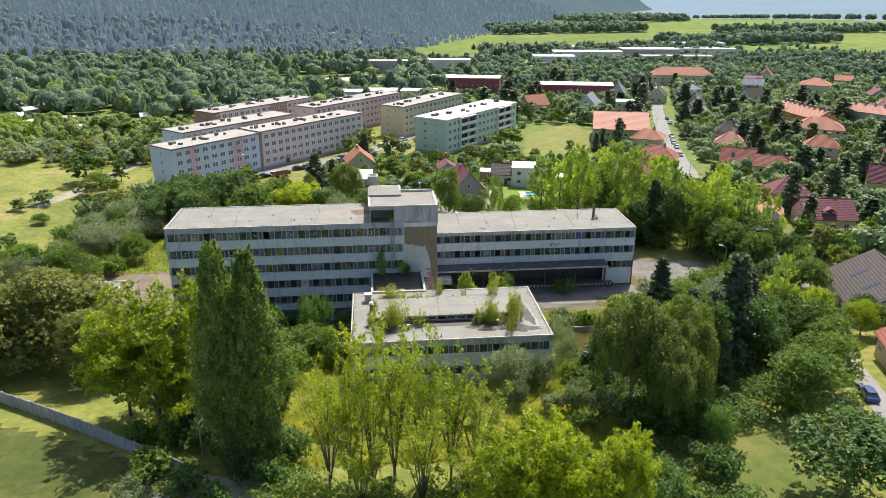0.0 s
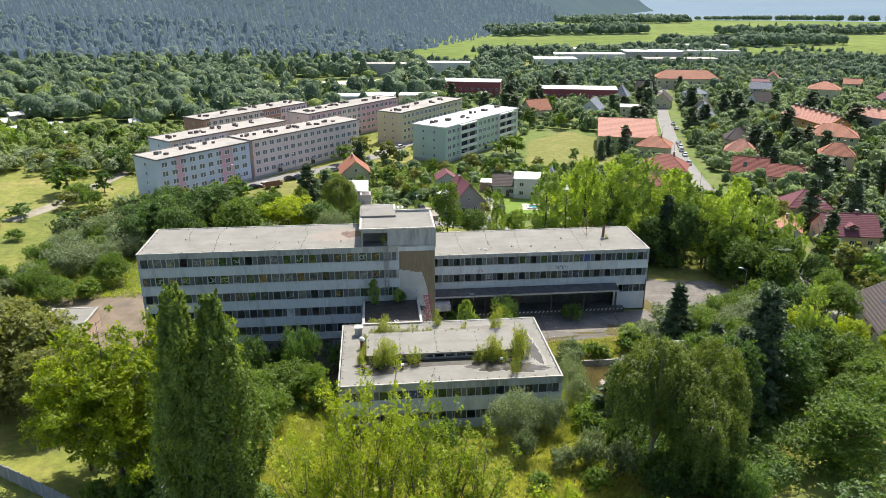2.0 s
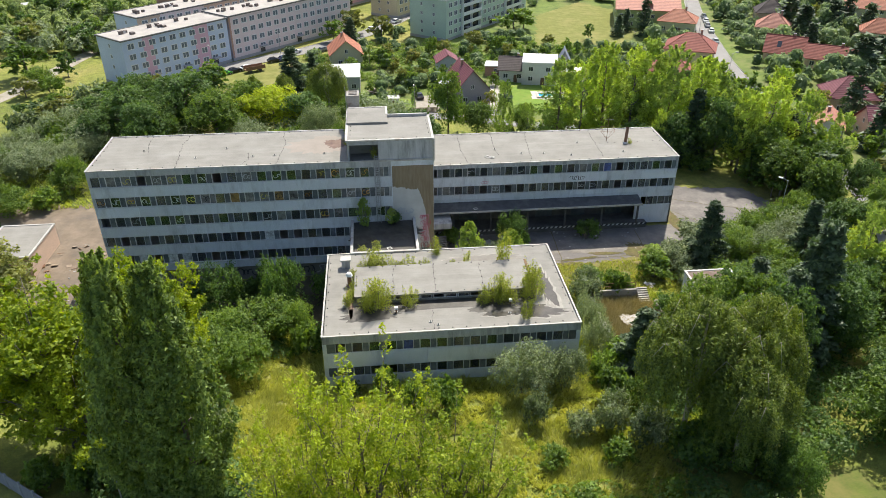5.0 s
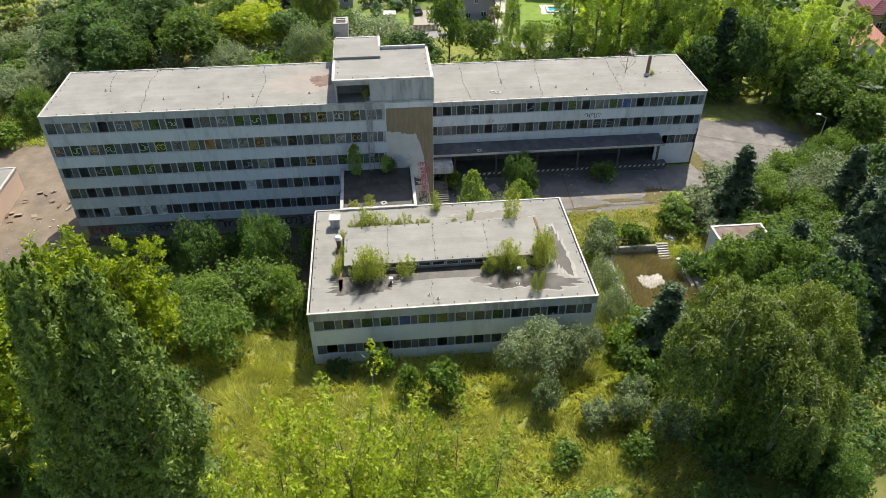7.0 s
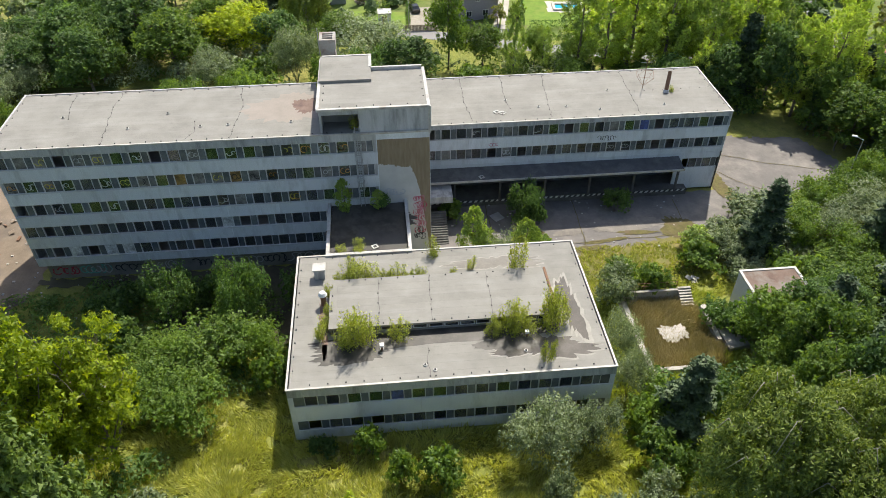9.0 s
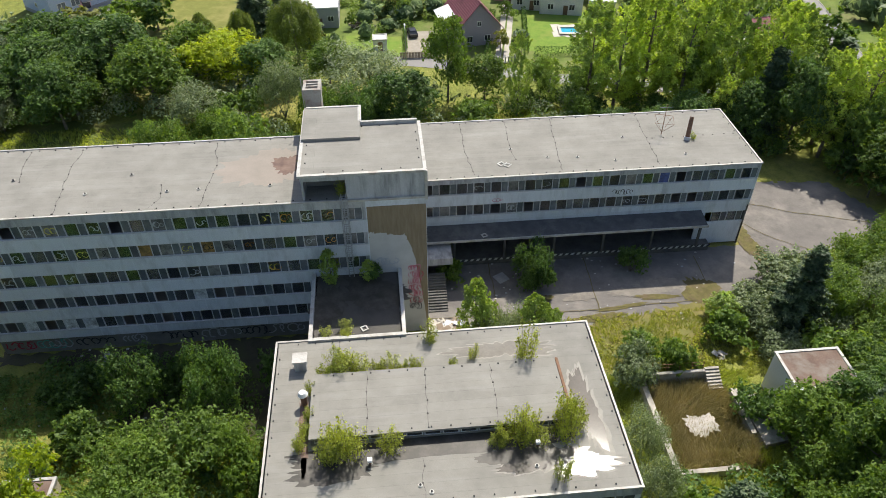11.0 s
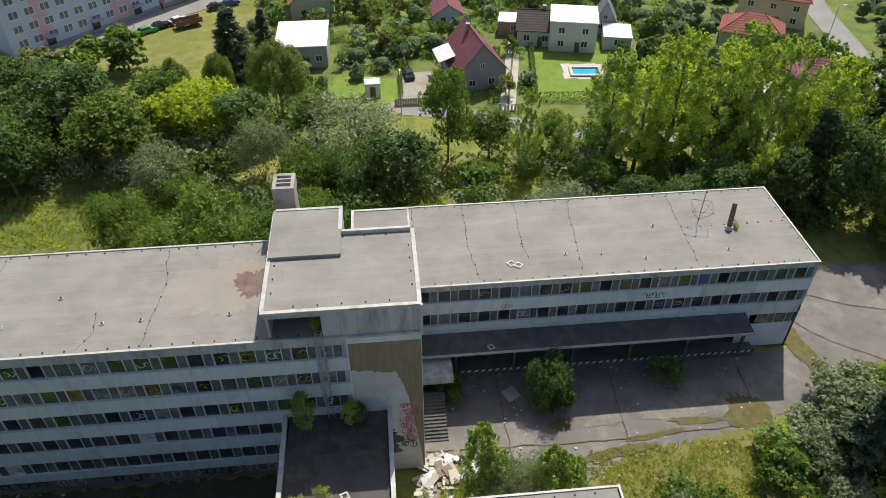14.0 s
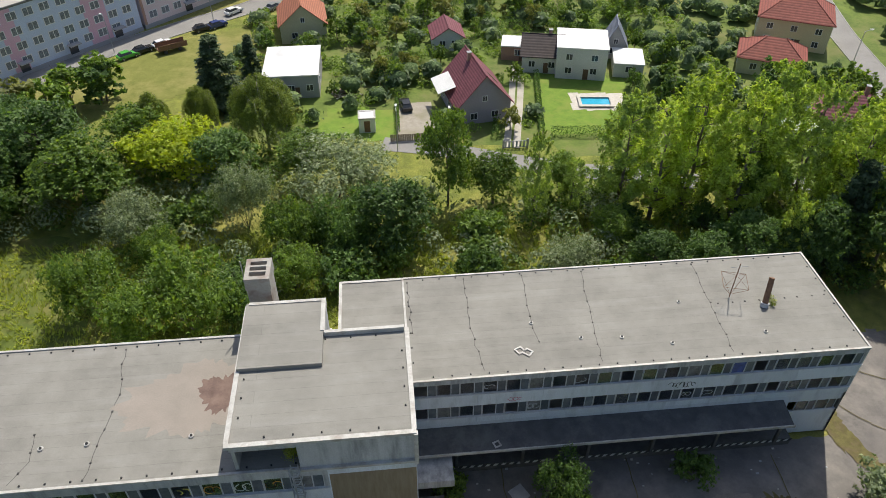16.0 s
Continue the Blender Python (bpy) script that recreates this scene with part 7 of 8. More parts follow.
for i in range(9):
    z = 12.6 + i * 1.0
    pts = [(2.8 + .42 * math.cos(a), 127.3 + .7 * math.sin(a), z) for a in np.linspace(math.pi, 2 * math.pi, 7)]
    h = Shape()
    for a, b in zip(pts, pts[1:]):
        h.bar(a, b, .04, 4)
    part("hoop", h, STEEL, lad)
for a in np.linspace(math.pi * 1.15, math.pi * 1.85, 3):
    x, y = 2.8 + .42 * math.cos(a), 127.3 + .7 * math.sin(a)
    part("cage_strap", Shape().bar((x, y, 12.4), (x, y, 20.8), .03, 4), STEEL, lad)


def scrawl(owner, x, y, z, w, h, material, seed, strokes=7, thick=.09):
    """Sprayed strokes that cannot be read, on a wall that looks along -y."""
    r = random.Random(seed)
    for k in range(strokes):
        cx = x + w * (k + .5) / strokes
        a0, turn, rad = r.uniform(0, 6.28), r.choice((-1, 1)) * r.uniform(2.5, 6), h * r.uniform(.25, .5)
        P = [(cx + math.cos(a0 + turn * t) * rad * r.uniform(.7, 1.1) * (w / strokes / h + .4), z + h / 2 + math.sin(a0 + turn * t) * rad) for t in np.linspace(0, 1, 9)]
        v = []
        for i, (px, pz) in enumerate(P):
            (ax, az), (bx, bz) = P[max(0, i - 1)], P[min(8, i + 1)]
            L = math.hypot(bx - ax, bz - az) + 1e-6
            nx, nz = -(bz - az) / L * thick / 2, (bx - ax) / L * thick / 2
            v += [(px - nx, y - .001 * k, pz - nz), (px + nx, y - .001 * k, pz + nz)]
        part("graffiti", mesh("graffiti", v, [(2 * i, 2 * i + 2, 2 * i + 3, 2 * i + 1) for i in range(8)], material), None, owner, "sprayed graffiti stroke")


SPRAY = {k: plain("spray_" + k, c, .6) for k, c in dict(red=(.4, .03, .06), teal=(.12, .42, .36), white=(.45, .46, .48), black=(.03, .03, .035), pink=(.5, .16, .24), yellow=(.55, .5, .1), orange=(.6, .3, .06)).items()}
for i in range(7):
    scrawl(tower, 9.15 + .12 * (i % 3), 127.725 - .002 * (i % 2), 3.6 + i * 1.0, 1.15, 1.1, SPRAY[("black", "red", "pink", "red", "pink", "red", "pink")[i]], 200 + i, 4, .1)
    scrawl(tower, 9.1 + .1 * (i % 2), 127.72, 3.9 + i * .95, 1.2, .9, SPRAY[("black", "black", "red", "pink", "red", "pink", "red")[i]], 220 + i, 4, .07)
scrawl(tower, 5.4, 127.725, 10.8, 2.6, 1.1, SPRAY["white"], 4, 6, .2)
for i, (x, w, c) in enumerate(((-37.6, 3.0, "red"), (-34.2, 3.6, "teal"), (-33.6, 3.0, "white"), (-30, 4.5, "black"), (-24.5, 2.5, "white"), (-20, 4, "black"), (-15.5, 4.5, "white"), (-11, 3.5, "black"), (-8, 4.5, "white"))):
    scrawl(west, x, 128.49, .5, w, 1.5, SPRAY[c], 20 + i, 5, .16)
scrawl(east, 36.0, 140.19, 9.3, 2.6, 1.0, SPRAY["black"], 40, 7, .08)
scrawl(east, 20.5, 140.19, 9.4, 1.3, .5, SPRAY["pink"], 41, 3, .07)
scrawl(east, 17, 142.98, 1.8, 4, 1.6, SPRAY["white"], 42, 5, .16)
rg = random.Random(8)
for i in range(34):
    k = rg.randint(0, 19)
    s_ = rg.choice((17.25, 17.25, 13.95, 13.95, 10.65))
    scrawl(west, -38.45 + k * 2.15 + .25, 127.835, s_ + .35, 1.0, .9, SPRAY[rg.choice(("white", "yellow", "white", "black", "orange"))], 60 + i, 2, .09)
for i in range(6):
    scrawl(east, 11.6 + rg.randint(0, 19) * 2.16, 140.235, rg.choice((10.85, 7.5)) + .4, 1.0, .8, SPRAY["white"], 120 + i, 2, .08)

# stains and plants on the annexe roof
ragged("dried_puddle", 20.2, 101.9, 9.956, 4.8, 1.7, SILT_EDGE, annex, "pale rim of a dried puddle", 11, rough=.3)
ragged("dried_puddle", 20.2, 101.95, 9.96, 4.6, 1.55, PUDDLE_WET, annex, "thin sheet of water over grey silt", 11, rough=.3)
ragged("dried_puddle", 24.3, 107.0, 9.956, 1.2, 5.2, SILT_EDGE, annex, "pale rim of a dried puddle", 12, rough=.25)
ragged("dried_puddle", 24.2, 107.2, 9.96, .95, 4.4, PUDDLE_WET, annex, "thin sheet of water over grey silt", 12, rough=.25)
ragged("dried_puddle", 17.8, 114.9, 9.956, 4.6, 1.3, SILT_EDGE, annex, "pale rim of a dried puddle", 13, rough=.3)
ragged("dried_puddle", 17.8, 114.9, 9.96, 4.4, 1.15, PUDDLE_DRY, annex, "grey silt of a dried puddle", 13, rough=.3)
ragged("damp_stain", 10.4, 104.3, 9.957, 12.0, 1.15, WET, annex, "dark wet strip under the clerestory", 14, rough=.12)
ragged("damp_stain", 1.6, 103.0, 9.958, 4.2, 1.5, WET, annex, "dark wet stain with moss", 15)
ragged("damp_stain", 16.8, 102.6, 9.962, 3.0, .9, WET, annex, "dark wet stain with moss", 16)
ragged("damp_stain", -1.4, 107, 9.958, .5, 4.0, STAIN_RED, annex, "reddish grime strip", 17)
for i, x in enumerate((4.2, 9.6, 15.8)):
    crack(annex, [(x, CY0 + .3), (x + .1, CY1 - .3)], 11.106, 80 + i, .015)
crack(annex, [(8.8, 99.2), (8.9, 103.2)], 9.962, 84, .015)
crack(annex, [(1.5, 113.2), (1.6, 117.4)], 9.962, 85, .015)
part("gutter_strip", Shape().box(22.25, 105.3, 11.0, 22.5, 112.3, 11.16), RUST, annex, "rusty edge strip of the clerestory")
for i, (x, y, rx, ry) in enumerate(((6.2, 124.6, 3.6, 2.6), (1.2, 122.5, 1.8, 3.4))):
    ragged("damp_stain", x - 1, y, 9.706 + i * .003, rx, ry, WET, link, "wet moss on the sunken roof", 30 + i)
vent = thing("roof_vent_pipe", "white capped vent pipe on the roof", "vent")
part("tube", Shape().bar((-1.5, 109.9, 9.95), (-1.5, 109.9, 11.4), .28, 12), RUST, vent)
part("cap", Shape().bar((-1.5, 109.9, 11.4), (-1.5, 109.9, 11.75), .48, 14, .3), WHITE, vent)
vbox = thing("roof_vent_box", "dented pale vent box on the roof", "vent")
part("body", Shape().box(-2.6, 113.9, 9.95, -1.5, 114.9, 11.2), FASCIA, vbox)
part("hood", Shape().box(-2.75, 113.75, 11.2, -1.35, 115.05, 11.4), RIM, vbox)
for x, y in ((4.4, 103.0), (18.9, 103.4)):
    v = thing("roof_stub_vent", "short white stub vent on the roof", "vent")
    part("tube", Shape().bar((x, y, 9.95), (x, y, 10.55), .12, 8), RUST, v)
    part("cap", Shape().box(x - .2, y - .2, 10.5, x + .2, y + .2, 10.75), WHITE, v)
grow(B_YEL, [(1.2, 103.9, 3.9, 2.6), (3.1, 104.3, 4.2, 2.6), (18.4, 104.2, 4.2, 2.6), (16.4, 104.3, 2.6, 2.2), (22.0, 105.4, 4.7, 2.6), (3.6, 113.5, 2.3, 2.4), (1.2, 114, 2.9, 2.2), (6.4, 113.6, 2.1, 2), (9, 113.4, 1.6, 1.6), (-1.6, 105, 2.1, 1.4), (-1.3, 106.4, 1.8, 1.4), (2.1, 104.2, 4.9, 3.2), (.6, 104.3, 2.3, 2), (6.2, 104.5, 2.9, 2.2), (17.2, 104.3, 3.4, 2.8), (15.6, 104.2, 1.8, 2), (19.4, 104.1, 2.1, 2.2), (21.7, 104.2, 6.0, 2.8), (22.6, 104.8, 3.4, 2), (20.4, 100.2, 3.1, 1.6), (19.8, 113.4, 5.2, 2.6), (2.2, 113.4, 2.9, 2.8), (.4, 113.2, 1.8, 1.8), (5.2, 113.6, 1.4, 1.6), (7.6, 113.4, 1.2, 1.4), (10.5, 116.9, 2.9, 1.8), (14.6, 114.2, 1.8, 1.2), (-.9, 108, 2.1, 1.2), (-.8, 111, 2.0, 1.2), (12.6, 113.2, 1.2, 1.0)], 9.95)
grow(T_YOUNG, [(.5, 126.6, 5, 2.2), (4.6, 126.8, 2.8, 1.8)], 9.7)
grow(B_DARK, [(5.4, 126.8, 2, 2)], 9.7)
grow(B_YEL, [(2.0, 118.8, 1.4, 2), (.2, 118.9, 1.1, 1.4)], 9.7)
grow(B_YEL, [(2.5, 128.9, 1.8, 1.2)], 20.0)
grow(B_YEL, [(-1.9, 134.6, 1.2, .9), (-1.9, 139.2, 1.4, 1.1)], 19.8)
grow(B_YEL, [(10.4, 138.6, 1.6, 1.6), (48.2, 147, .9, 1.2)], 13.1)


def heap(name, label, x, y, w, d, h, count, mats, seed, longest=2.4, z=None):
    """A heap of thrown-away boards and slabs, each its own piece."""
    r = random.Random(seed)
    g = gz(x, y) if z is None else z
    own = thing(name, label, "debris", pose(x, y, g))
    for i in range(count):
        a, q = r.uniform(0, 6.28), math.sqrt(r.random())
        px, py = math.cos(a) * q * w / 2, math.sin(a) * q * d / 2
        L, B, T = r.uniform(.6, longest), r.uniform(.15, .9), r.uniform(.03, .12)
        ob = part("board", Shape().box(-L / 2, -B / 2, 0, L / 2, B / 2, T), r.choice(mats), own)
        ob.matrix_basis = pose(px, py, .12 + h * (1 - q) * r.random(), r.uniform(-18, 18), r.uniform(-18, 18), r.uniform(0, 360))
    return own


BOARD_PALE, BOARD_WOOD = surface("pale_board", (.5, .46, .4), (.62, .58, .52), 1.5, .9, 12), surface("old_wood", (.22, .17, .12), (.34, .27, .2), 2, .9, 14)
OLD_GREY = surface("grey_rubble", (.24, .22, .19), (.36, .33, .29), 1.5, .9, 10)
heap("debris_heap", "heap of broken pale boards and frames by the tower", 13.4, 125.4, 6.5, 7.0, 1.5, 110, [BOARD_PALE, BOARD_PALE, BOARD_WOOD, CONCRETE], 1)
heap("debris_heap", "thrown-out white boards in the shaded yard", -27.2, 125.0, 4.5, 2.2, .5, 9, [BOARD_PALE, STEEL], 2, 2.8)
heap("debris_heap", "rubble and boards at the yard edge", -50, 138, 14, 9, .4, 26, [BOARD_WOOD, RUST, OLD_GREY], 3, 1.1)
lying = thing("fallen_board", "pale square board lying on the asphalt", "board", pose(21.4, 136.0, .08, 4, 0, 30))
part("board", Shape().box(-.8, -.8, 0, .8, .8, .06), STEEL, lying)


def litter(seed, n, x0, x1, y0, y1):
    r = random.Random(seed)
    s = Shape()
    for i in range(n):
        x, y, k = r.uniform(x0, x1), r.uniform(y0, y1), r.uniform(.04, .16)
        s.box(x - k, y - k * .7, gz(x, y) + .04, x + k, y + k * .7, gz(x, y) + .06 + k * .6, i % 2)
    tagged(new("litter", s.mesh("litter", [BOARD_PALE, FASCIA])), "scattered bits of rubble and paper on the asphalt", "litter", kind="stuff")


litter(1, 90, 13, 54, 124, 139)
litter(2, 140, -60, -18, 117, 134)

# cracks and weeds in the yard
yard = thing("yard_weeds", "mossy weed strips in the cracked asphalt", "weeds")
for i, (x, y, rx, ry, ro) in enumerate(((40.5, 130.6, 2.6, .5, 0), (46.6, 131.2, 2.2, 2.6, .3), (35.5, 129.2, 3.2, .35, .1), (57.3, 137.5, 1.3, 6.5, .25), (56.3, 141.5, 1.2, 3, 0), (26, 131.5, 1.2, .8, 0), (61, 135.5, 3.5, .9, .1), (31, 127.5, 4.5, .6, .1))):
    ragged("weed_patch", x, y, .1 + i * .004, rx, ry, MOSS, yard, "", 50 + i, rot=ro)
for i, (x, y, rx, ry) in enumerate(((41.5, 132.6, 4.2, 1.3), (36.5, 131.8, 1.6, .9), (31, 131.5, 2.0, .8))):
    ragged("pale_wear", x, y, .085 + i * .003, rx, ry, WEAR, yard, "pale worn asphalt", 70 + i)
joint = Shape()
for pts in ([(11.5, 129.4), (30, 129.0), (56, 129.8)], [(33, 139), (32.6, 127.5)], [(20, 139), (20.3, 124)], [(56, 146), (60.5, 140.5), (66, 136.4)], [(58, 150), (66, 146), (78, 142)], [(48, 138), (47.5, 130)]):
    for a, b in zip(pts, pts[1:]):
        k = max(2, int(math.dist(a, b) / 1.2))
        r = random.Random(int(a[0]))
        Q = [(a[0] + (b[0] - a[0]) * i / k + r.uniform(-.12, .12), a[1] + (b[1] - a[1]) * i / k + r.uniform(-.12, .12)) for i in range(k + 1)]
        for (ax, ay), (bx, by) in zip(Q, Q[1:]):
            L = math.dist((ax, ay), (bx, by)) + 1e-6
            nx, ny = -(by - ay) / L * .05, (bx - ax) / L * .05
            joint.add([(ax - nx, ay - ny, .13), (bx - nx, by - ny, .13), (bx + nx, by + ny, .13), (ax + nx, ay + ny, .13)], [(0, 1, 2, 3)])
part("crack_line", joint, MOSS, yard, "overgrown asphalt joints")


def hut(label, x0, x1, y0, y1, top, walls, roofm, owner_name="hut"):
    own = thing(owner_name, label, "hut")
    g = min(gz(x0, y0), gz(x1, y1)) - .4
    part("wall", Shape().box(x0, y0, g, x1, y1, top - .25), walls, own)
    part("roof", Shape().box(x0 - .05, y0 - .05, top - .25, x1 + .05, y1 + .05, top - .1), roofm, own)
    for b in ((x0 - .1, y0 - .1, x1 + .1, y0 + .2), (x0 - .1, y1 - .2, x1 + .1, y1 + .1), (x0 - .1, y0 + .2, x0 + .2, y1 - .2), (x1 - .2, y0 + .2, x1 + .1, y1 - .2)):
        part("rim", Shape().box(b[0], b[1], top - .22, b[2], b[3], top), RIM, own)
    part("door", Shape().box((x0 + x1) / 2 - .5, y0 - .04, g + .6, (x0 + x1) / 2 + .5, y0, g + 2.7), RUST, own)
    return own


RUST_ROOF = surface("rusty_felt", (.13, .085, .065), (.2, .14, .11), .7, .9, 8, (.26, .24, .21), .3)
hut("small flat-roofed utility hut with pale walls", -30.5, -24.3, 101.8, 107.3, 5.6, W_CREAM, RUST_ROOF)
hut("small white flat-roofed hut with a rust-brown roof", 47.5, 54.4, 110.5, 115.6, 5.6, W_WHITE, RUST_ROOF)
hut("low flat-roofed shed with a pale grey roof", -61, -52.6, 132, 143, 4.0, W_PEACH, FELT, "shed")

# sunken basin beside the annexe
basin = thing("sunken_basin", "overgrown concrete basin with crumbling walls", "basin")
gb = .75
OLD = surface("old_concrete", (.4, .37, .33), (.54, .5, .45), .9, .95, 10, (.18, .18, .12), .4, .4)
for b in ((34.0, 116.6, 41.0, 117.0, 2.0), (33.6, 104.6, 34.2, 116.6, 1.5), (34.2, 104.6, 40.0, 105.1, 1.5), (43.0, 108.6, 43.5, 114.4, 1.5)):
    part("wall", Shape().box(b[0], b[1], gb - .8, b[2], b[3], b[4]), OLD, basin)
for i in range(7):
    part("step", Shape().box(41.1, 116.9 - i * .32, gb - .6, 42.7, 117.2 - i * .32, 2.0 - i * .18), OLD, basin)
part("path_slab", Shape().add([(43.6, 114.6, 1.3), (45.6, 113.6, 1.3), (46.6, 107.6, 1.3), (43.9, 107.2, 1.3), (43.6, 114.6, .4), (45.6, 113.6, .4), (46.6, 107.6, .4), (43.9, 107.2, .4)], [(3, 2, 1, 0), (0, 1, 5, 4), (1, 2, 6, 5), (2, 3, 7, 6), (3, 0, 4, 7)]), OLD, basin)
ragged("silt_floor", 38.3, 110.2, 1.3, 1.5, 1.5, OLD, basin, "pale silt in the basin", 90)
rail = thing("basin_railing", "rusty tube railing above the basin", "railing")
for i in range(6):
    part("post", Shape().bar((34.2 + i * 1.35, 117.2, 1.0), (34.2 + i * 1.35, 117.2, 2.9), .04, 5), RUST, rail)
for z in (2.4, 2.9):
    part("tube", Shape().bar((34.2, 117.2, z), (41, 117.2, z), .03, 5), RUST, rail)
heap("rubble_block", "broken concrete block by the basin", 44.6, 120.4, 1.6, 1.2, .6, 5, [OLD, BOARD_PALE], 9, 1.0)


def lamp(x, y, h, ang, label="grey street lamp with a curved arm"):
    own = thing("street_lamp", label, "lamp post", pose(x, y, gz(x, y), 0, 0, ang), "street lamps")
    part("pole", Shape().bar((0, 0, -.2), (0, 0, h), .09, 8, .06), STEEL, own)
    part("arm", Shape().bar((0, 0, h - .05), (1.1, 0, h + .35), .045, 6), STEEL, own)
    part("lantern", Shape().box(.9, -.16, h + .25, 1.6, .16, h + .42), WHITE, own)


lamp(74.7, 138, 8.5, 150)
lamp(89, 148, 8, 160)
lamp(-23.7, 80.9, 5, 60)
for x, y, a in ((103.5, 222, 0), (113, 266, 0), (122, 300, 0), (-44, 243.5, 130), (-26, 258, 130), (21, 198.5, 90), (12.5, 200, 90)):
    lamp(x, y, 7.5, a)

# fence of grey panels round the front lawn
PANEL_GREY = surface("fence_panel", (.26, .27, .29), (.34, .35, .37), 1.2, .8, 9, (.2, .2, .2), .5)
fence = thing("panel_fence", "long grey concrete panel fence with posts", "fence")
A0, B0 = Vector((-70, 108.2, 0)), Vector((-24.8, 76.6, 0))
nf = 24
for i in range(nf + 1):
    p = A0.lerp(B0, i / nf)
    g = gz(p.x, p.y)
    ob = part("post", Shape().box(-.1, -.1, -.3, .1, .1, 2.15), FASCIA, fence)
    ob.matrix_basis = pose(p.x, p.y, g, 0, 0, -35)
    if i < nf:
        q = A0.lerp(B0, (i + .5) / nf)
        L = (B0 - A0).length / nf / 2 - .11
        ob = part("panel", Shape().box(-L, -.05, .05, L, .05, 2.0), PANEL_GREY, fence)
        ob.matrix_basis = pose(q.x, q.y, gz(q.x, q.y), 0, 0, -35)
for i in range(5):
    p = B0.lerp(Vector((-25.5, 64, 0)), i / 4)
    ob = part("post", Shape().box(-.1, -.1, -.3, .1, .1, 2.0), FASCIA, fence)
    ob.matrix_basis = pose(p.x, p.y, gz(p.x, p.y))
    if i < 4:
        q = B0.lerp(Vector((-25.5, 64, 0)), (i + .5) / 4)
        ob = part("wire_panel", Shape().grid(list(np.linspace(-1.5, 1.5, 13)), list(np.linspace(.1, 1.8, 7)), lambda a, b: False, 0, .02).bar((-1.5, 0, 1.8), (1.5, 0, 1.8), .03, 5).bar((-1.5, 0, .2), (1.5, 0, .2), .03, 5).bar((-1.5, 0, .2), (1.5, 0, 1.8), .02, 4), STEEL, fence)
        ob.matrix_basis = pose(q.x, q.y, gz(q.x, q.y), 0, 0, 93)
patch("pavement_gate", [(-24, 77), (-15, 75), (-10, 68), (-12, 56), (-24, 56)], GRAVEL, "pale gravel apron inside the gate", "pavement", .06, .25, .8)
patch("path", [(-70, 62), (-25, 73.5), (-25, 71.5), (-70, 58)], GRAVEL, "dusty rubble strip along the lawn", "path", .1, .3, .8)

# gardens
pool = thing("swimming_pool", "small garden pool with bright blue water", "pool", pose(49.3, 213.0, 0.05, 0, 0, -6))
part("rim", Shape().grid([-3.2, -2.6, 2.6, 3.2], [-2.1, -1.4, 1.4, 2.1], lambda i, j: (i, j) != (1, 1), 0, .18).mesh("rim", BOARD_PALE), None, pool).matrix_basis = pose(0, 0, .18, 90)
part("water", Shape().box(-2.6, -1.4, -.1, 2.6, 1.4, .1), plain("pool_water", (.05, .42, .62), .05), pool)
patch("patio", [(44.6, 210.6), (54.6, 209.6), (55, 216), (45.2, 217)], BOARD_PALE, "pale paved patio round the pool", "patio", .07, .05, .5)
LEAF_HEDGE = LEAF_DARK


def hedge(pts, h, w, label="clipped dark green garden hedge"):
    rng = np.random.default_rng(int(abs(pts[0][0] * 10)))
    P, N = [], []
    for a, b in zip(pts, pts[1:]):
        L = math.dist(a, b)
        for i in range(int(L * 90)):
            t, u, z = rng.random(), rng.uniform(-.5, .5), rng.random()
            k = rng.integers(0, 3)
            if k == 0:
                z = 1
            else:
                u = .5 if k == 1 else -.5
            dx, dy = (b[0] - a[0]) / L, (b[1] - a[1]) / L
            x, y = a[0] + (b[0] - a[0]) * t - dy * u * w, a[1] + (b[1] - a[1]) * t + dx * u * w
            P.append((x + rng.normal(0, .06), y + rng.normal(0, .06), gz(x, y) + z * h + rng.normal(0, .05)))
            N.append((-dy * u, dx * u, .6 if k == 0 else .1))
    own = thing("hedge", label, "hedge")
    part("foliage", leaf_mesh("foliage", np.array(P), np.array(N), .14, rng, LEAF_HEDGE, .6), None, own)


hedge([(38.6, 202.4), (47.2, 201.6), (53.5, 201)], 1.6, 1.2)
hedge([(37.3, 203), (40.6, 225)], 1.2, .8)
hedge([(29, 202), (33.5, 224)], 1.3, .9)
hedge([(-1.6, 203.4), (5.4, 203)], 1.8, .7, "row of small clipped dark conifers")
hedge([(56.5, 203), (59.5, 222)], 1.8, 1)
hedge([(35.5, 240), (38.4, 248), (60, 243)], 1.8, 1.2)
hedge([(40, 256), (62, 252)], 1.5, 1.2)
hedge([(12.8, 206), (13, 216)], 1.5, .5, "green screened garden fence")
hedge([(86, 133), (80, 119), (75, 106)], 1.5, 1.2)
shed_ = hut("small white garden shed with flat roof", 6.2, 9.0, 206.3, 209.0, 2.9, WHITE, WHITE_ROOF, "garden_shed")
gate = thing("garden_gate", "wide steel driveway gate", "gate")
part("gate_frame", Shape().grid([30.2 + i * .31 for i in range(13)], [.15, .3, 1.3, 1.42], lambda i, j: j != 1 or i % 2 == 0, 199.0, 199.06).mesh("gate_frame", FASCIA), None, gate)
for x in (30.0, 34.05):
    part("post", Shape().box(x - .15, 198.9, -.1, x + .15, 199.2, 1.7), W_GREY, gate)
wood_gate = thing("garden_fence", "brown wooden garden fence at the lane", "fence")
for i in range(24):
    part("slat", Shape().box(11.4 + i * .3, 203.0, 0, 11.65 + i * .3, 203.05, 1.4), BOARD_WOOD, wood_gate)
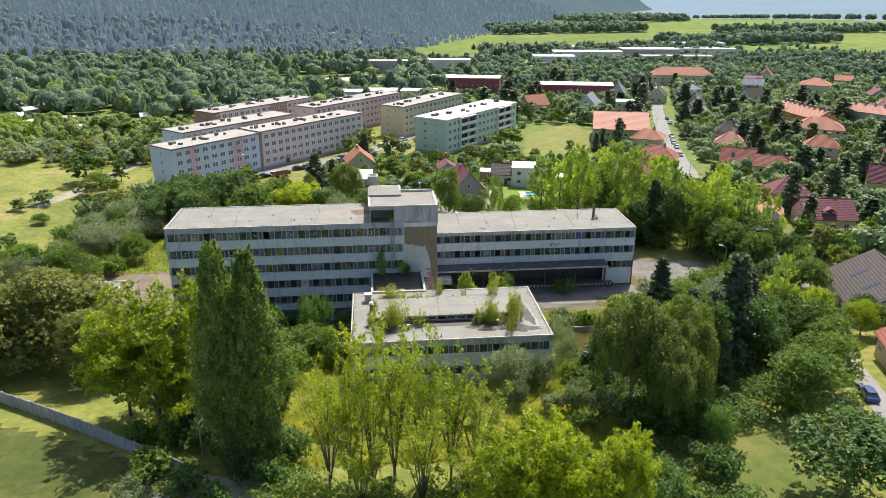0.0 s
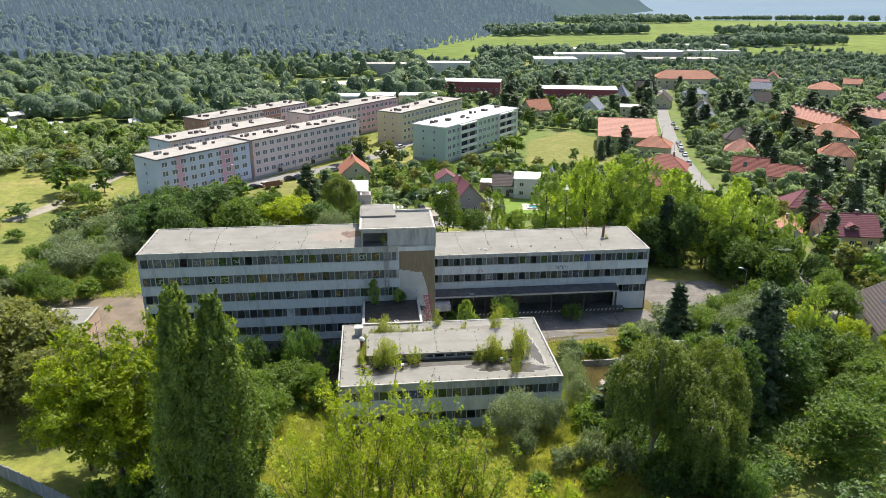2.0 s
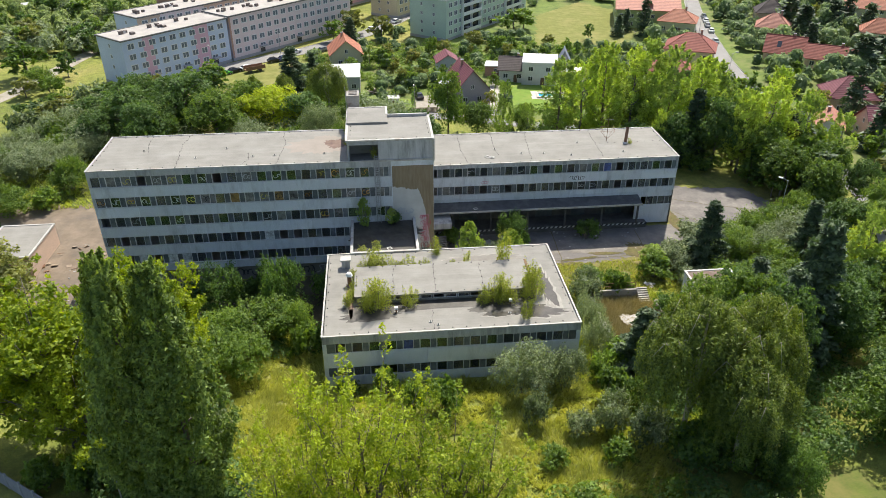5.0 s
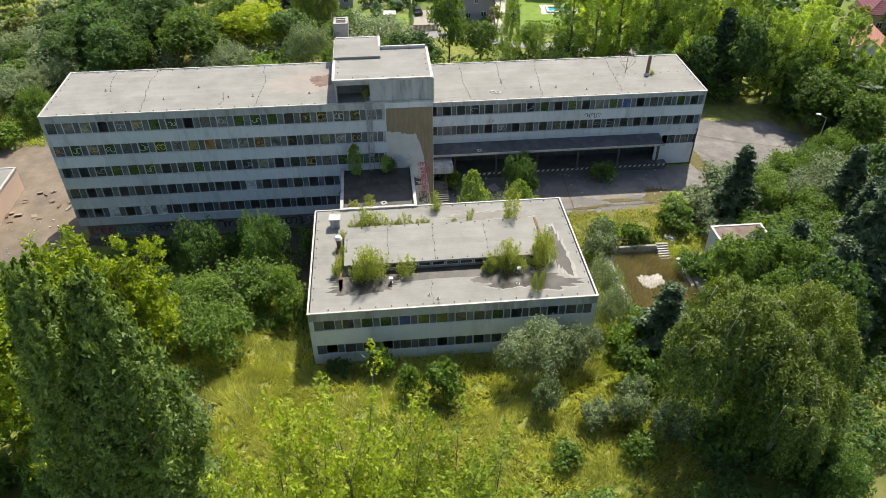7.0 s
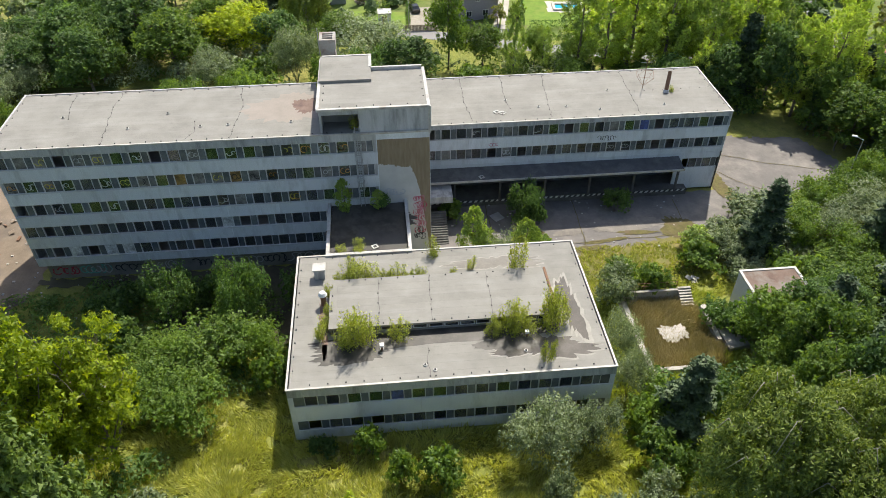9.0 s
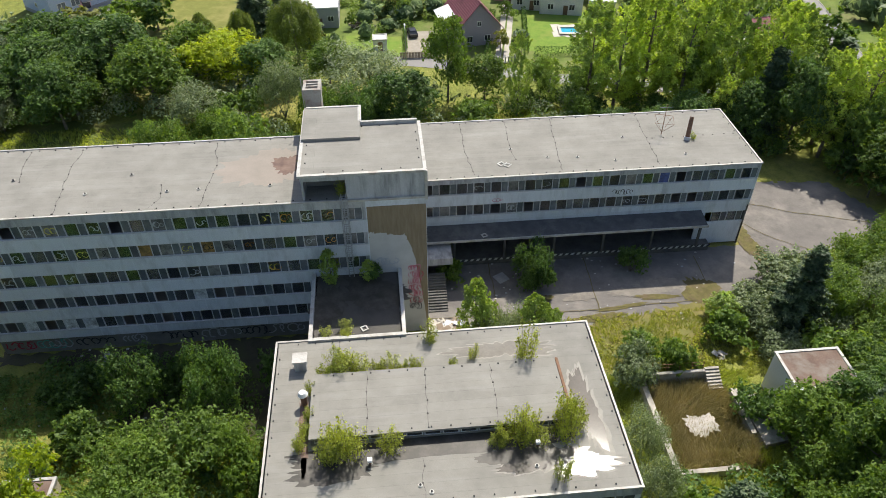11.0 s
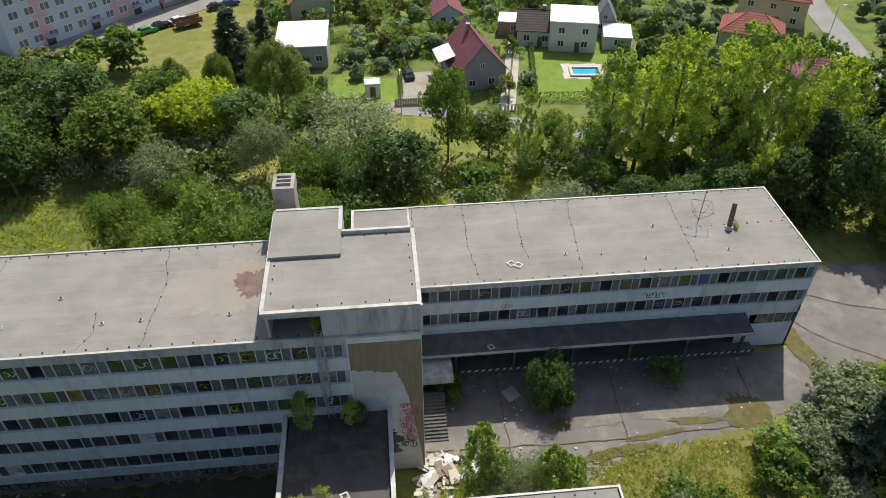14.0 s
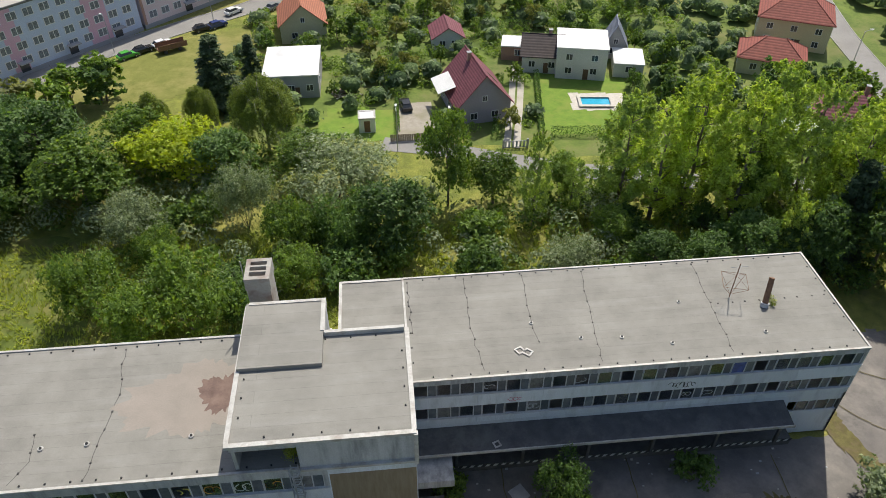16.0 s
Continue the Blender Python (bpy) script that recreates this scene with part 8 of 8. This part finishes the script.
patch("patio", [(12.8, 203.4), (19.5, 203.2), (19.2, 216), (13.2, 216)], GRAVEL, "grey paved parking bay by the fence", "pavement", .07, .05, .5)
heap("timber_pile", "stacked timber and planks in the garden", 3.6, 220.5, 5, 4, .8, 24, [BOARD_WOOD, BOARD_PALE], 12, 3)
trailer = thing("flatbed_trailer", "rusty flatbed trailer on the verge", "trailer", pose(-32.2, 243.2, .1, 0, 0, 30))
part("bed", Shape().box(-3, -1.1, .8, 3, 1.1, 1.0).box(-3, -1.1, 1.0, 3, -1.02, 1.9).box(-3, 1.02, 1.0, 3, 1.1, 1.9), RUST, trailer)
for x in (-1.6, 1.4):
    for y in (-1, 1):
        part("wheel", Shape().bar((x, y - .12, .42), (x, y + .12, .42), .42, 12), STRIPE_B, trailer)
patch("lawn_verge", [(-58, 222), (-50, 232), (-30, 248), (-12, 258), (-6, 242), (-22, 226), (-40, 216)], LAWN_DRY, "dry mown grass verge below the street", "lawn", .05, .3)
patch("pitch", [(-62, 500), (-4, 512), (6, 535), (-58, 524)], BOARD_PALE, "pale sports pitch among the trees", "pitch", .15, 0, 3)


def grasses(name, label, seed, n, areas, h0, h1, leafm):
    """Tall grass tufts as one mass."""
    rng = np.random.default_rng(seed)
    P = []
    tot = sum((x1 - x0) * (y1 - y0) for x0, x1, y0, y1 in areas)
    for x0, x1, y0, y1 in areas:
        k = int(n * (x1 - x0) * (y1 - y0) / tot)
        P.append(np.stack([rng.uniform(x0, x1, k), rng.uniform(y0, y1, k)], 1))
    P = np.concatenate(P)
    keep = ~((P[:, 0] > -5) & (P[:, 0] < 27.2) & (P[:, 1] > 98.4) & (P[:, 1] < 118.2)) & (np.sin(P[:, 0] * .9 + 2 * np.sin(P[:, 1] * .31)) * np.sin(P[:, 1] * 1.1) > -.75)
    P = P[keep]
    blades = 5
    Q = np.repeat(P, blades, 0) + rng.normal(0, .12, (len(P) * blades, 2))
    h = rng.uniform(h0, h1, len(Q))
    a = rng.uniform(0, 6.28, len(Q))
    swirl = 2.2 * np.sin(Q[:, 0] * .37 + 1.3 * np.sin(Q[:, 1] * .23)) + 1.7 * np.sin(Q[:, 1] * .51 + Q[:, 0] * .12)
    lean = (np.stack([np.cos(swirl), np.sin(swirl)], 1) * .42 + rng.normal(0, .38, (len(Q), 2))) * h[:, None]
    w = .05 + .05 * rng.random(len(Q))
    z = land(Q[:, 0], Q[:, 1]) - .03
    d = np.stack([np.cos(a) * w, np.sin(a) * w], 1)
    V = np.stack([np.c_[Q - d, z], np.c_[Q + d, z], np.c_[Q + lean, z + h]], 1).reshape(-1, 3)
    me = bpy.data.meshes.new(name)
    k = len(Q)
    me.vertices.add(3 * k)
    me.vertices.foreach_set("co", V.ravel())
    me.loops.add(3 * k)
    me.loops.foreach_set("vertex_index", np.arange(3 * k))
    me.polygons.add(k)
    me.polygons.foreach_set("loop_start", np.arange(k) * 3)
    me.materials.append(leafm)
    me.update()
    tagged(new(name, me), label, "grass", kind="stuff")


GRASS_LEAF = leaf("grass_blade", (.25, .3, .045), (.58, .6, .16), (1.6, 1.62, .7), .44, .25)
WEED_LEAF = leaf("weed_blade", (.23, .3, .045), (.54, .6, .14), (1.8, 1.8, .7), .45, .3)
grasses("tall_grass", "tall yellow-green meadow grass", 1, 25000, [(-16, 34, 76, 99), (-33, -5, 86, 113)], .35, .9, GRASS_LEAF)
grasses("tall_weeds", "lush green weeds round the works", 2, 11000, [(27, 46, 84, 118)], .4, 1.0, WEED_LEAF)
grasses("dry_grass", "short dry grass at the edge of the yard", 5, 5200, [(28, 60, 117, 128)], .2, .5, GRASS_LEAF)
grasses("tall_weeds", "lush green weeds behind the works", 3, 12000, [(-76, 60, 156, 180)], .4, 1.0, WEED_LEAF)
REED = leaf("dry_reed", (.24, .21, .07), (.5, .45, .2), (1.4, 1.4, .8), .35, .3)
grasses("basin_reeds", "dry reeds growing in the basin", 4, 5200, [(34.4, 42.8, 105.3, 116)], .9, 1.6, REED)
patch("ground_moss", [(27.5, 118.6), (27.5, 124.6), (33, 127.4), (40, 128.2), (46.5, 130), (52, 129), (50, 124), (45, 120.5), (36, 118.8)], DRY_MOSS, "brownish moss and dry grass at the edge of the yard", "ground", .06, .3, .7)
patch("basin_floor", [(34.3, 105.2), (42.9, 105.2), (42.9, 116.5), (34.3, 116.5)], DRY_MOSS, "dry weedy silt on the basin floor", "ground", .09, .05, .5)

# ---- spare plants go ----
for ob in list(DIM):
    if ob not in USED:
        for ch in list(ob.children):
            bpy.data.objects.remove(ch)
        bpy.data.objects.remove(ob)
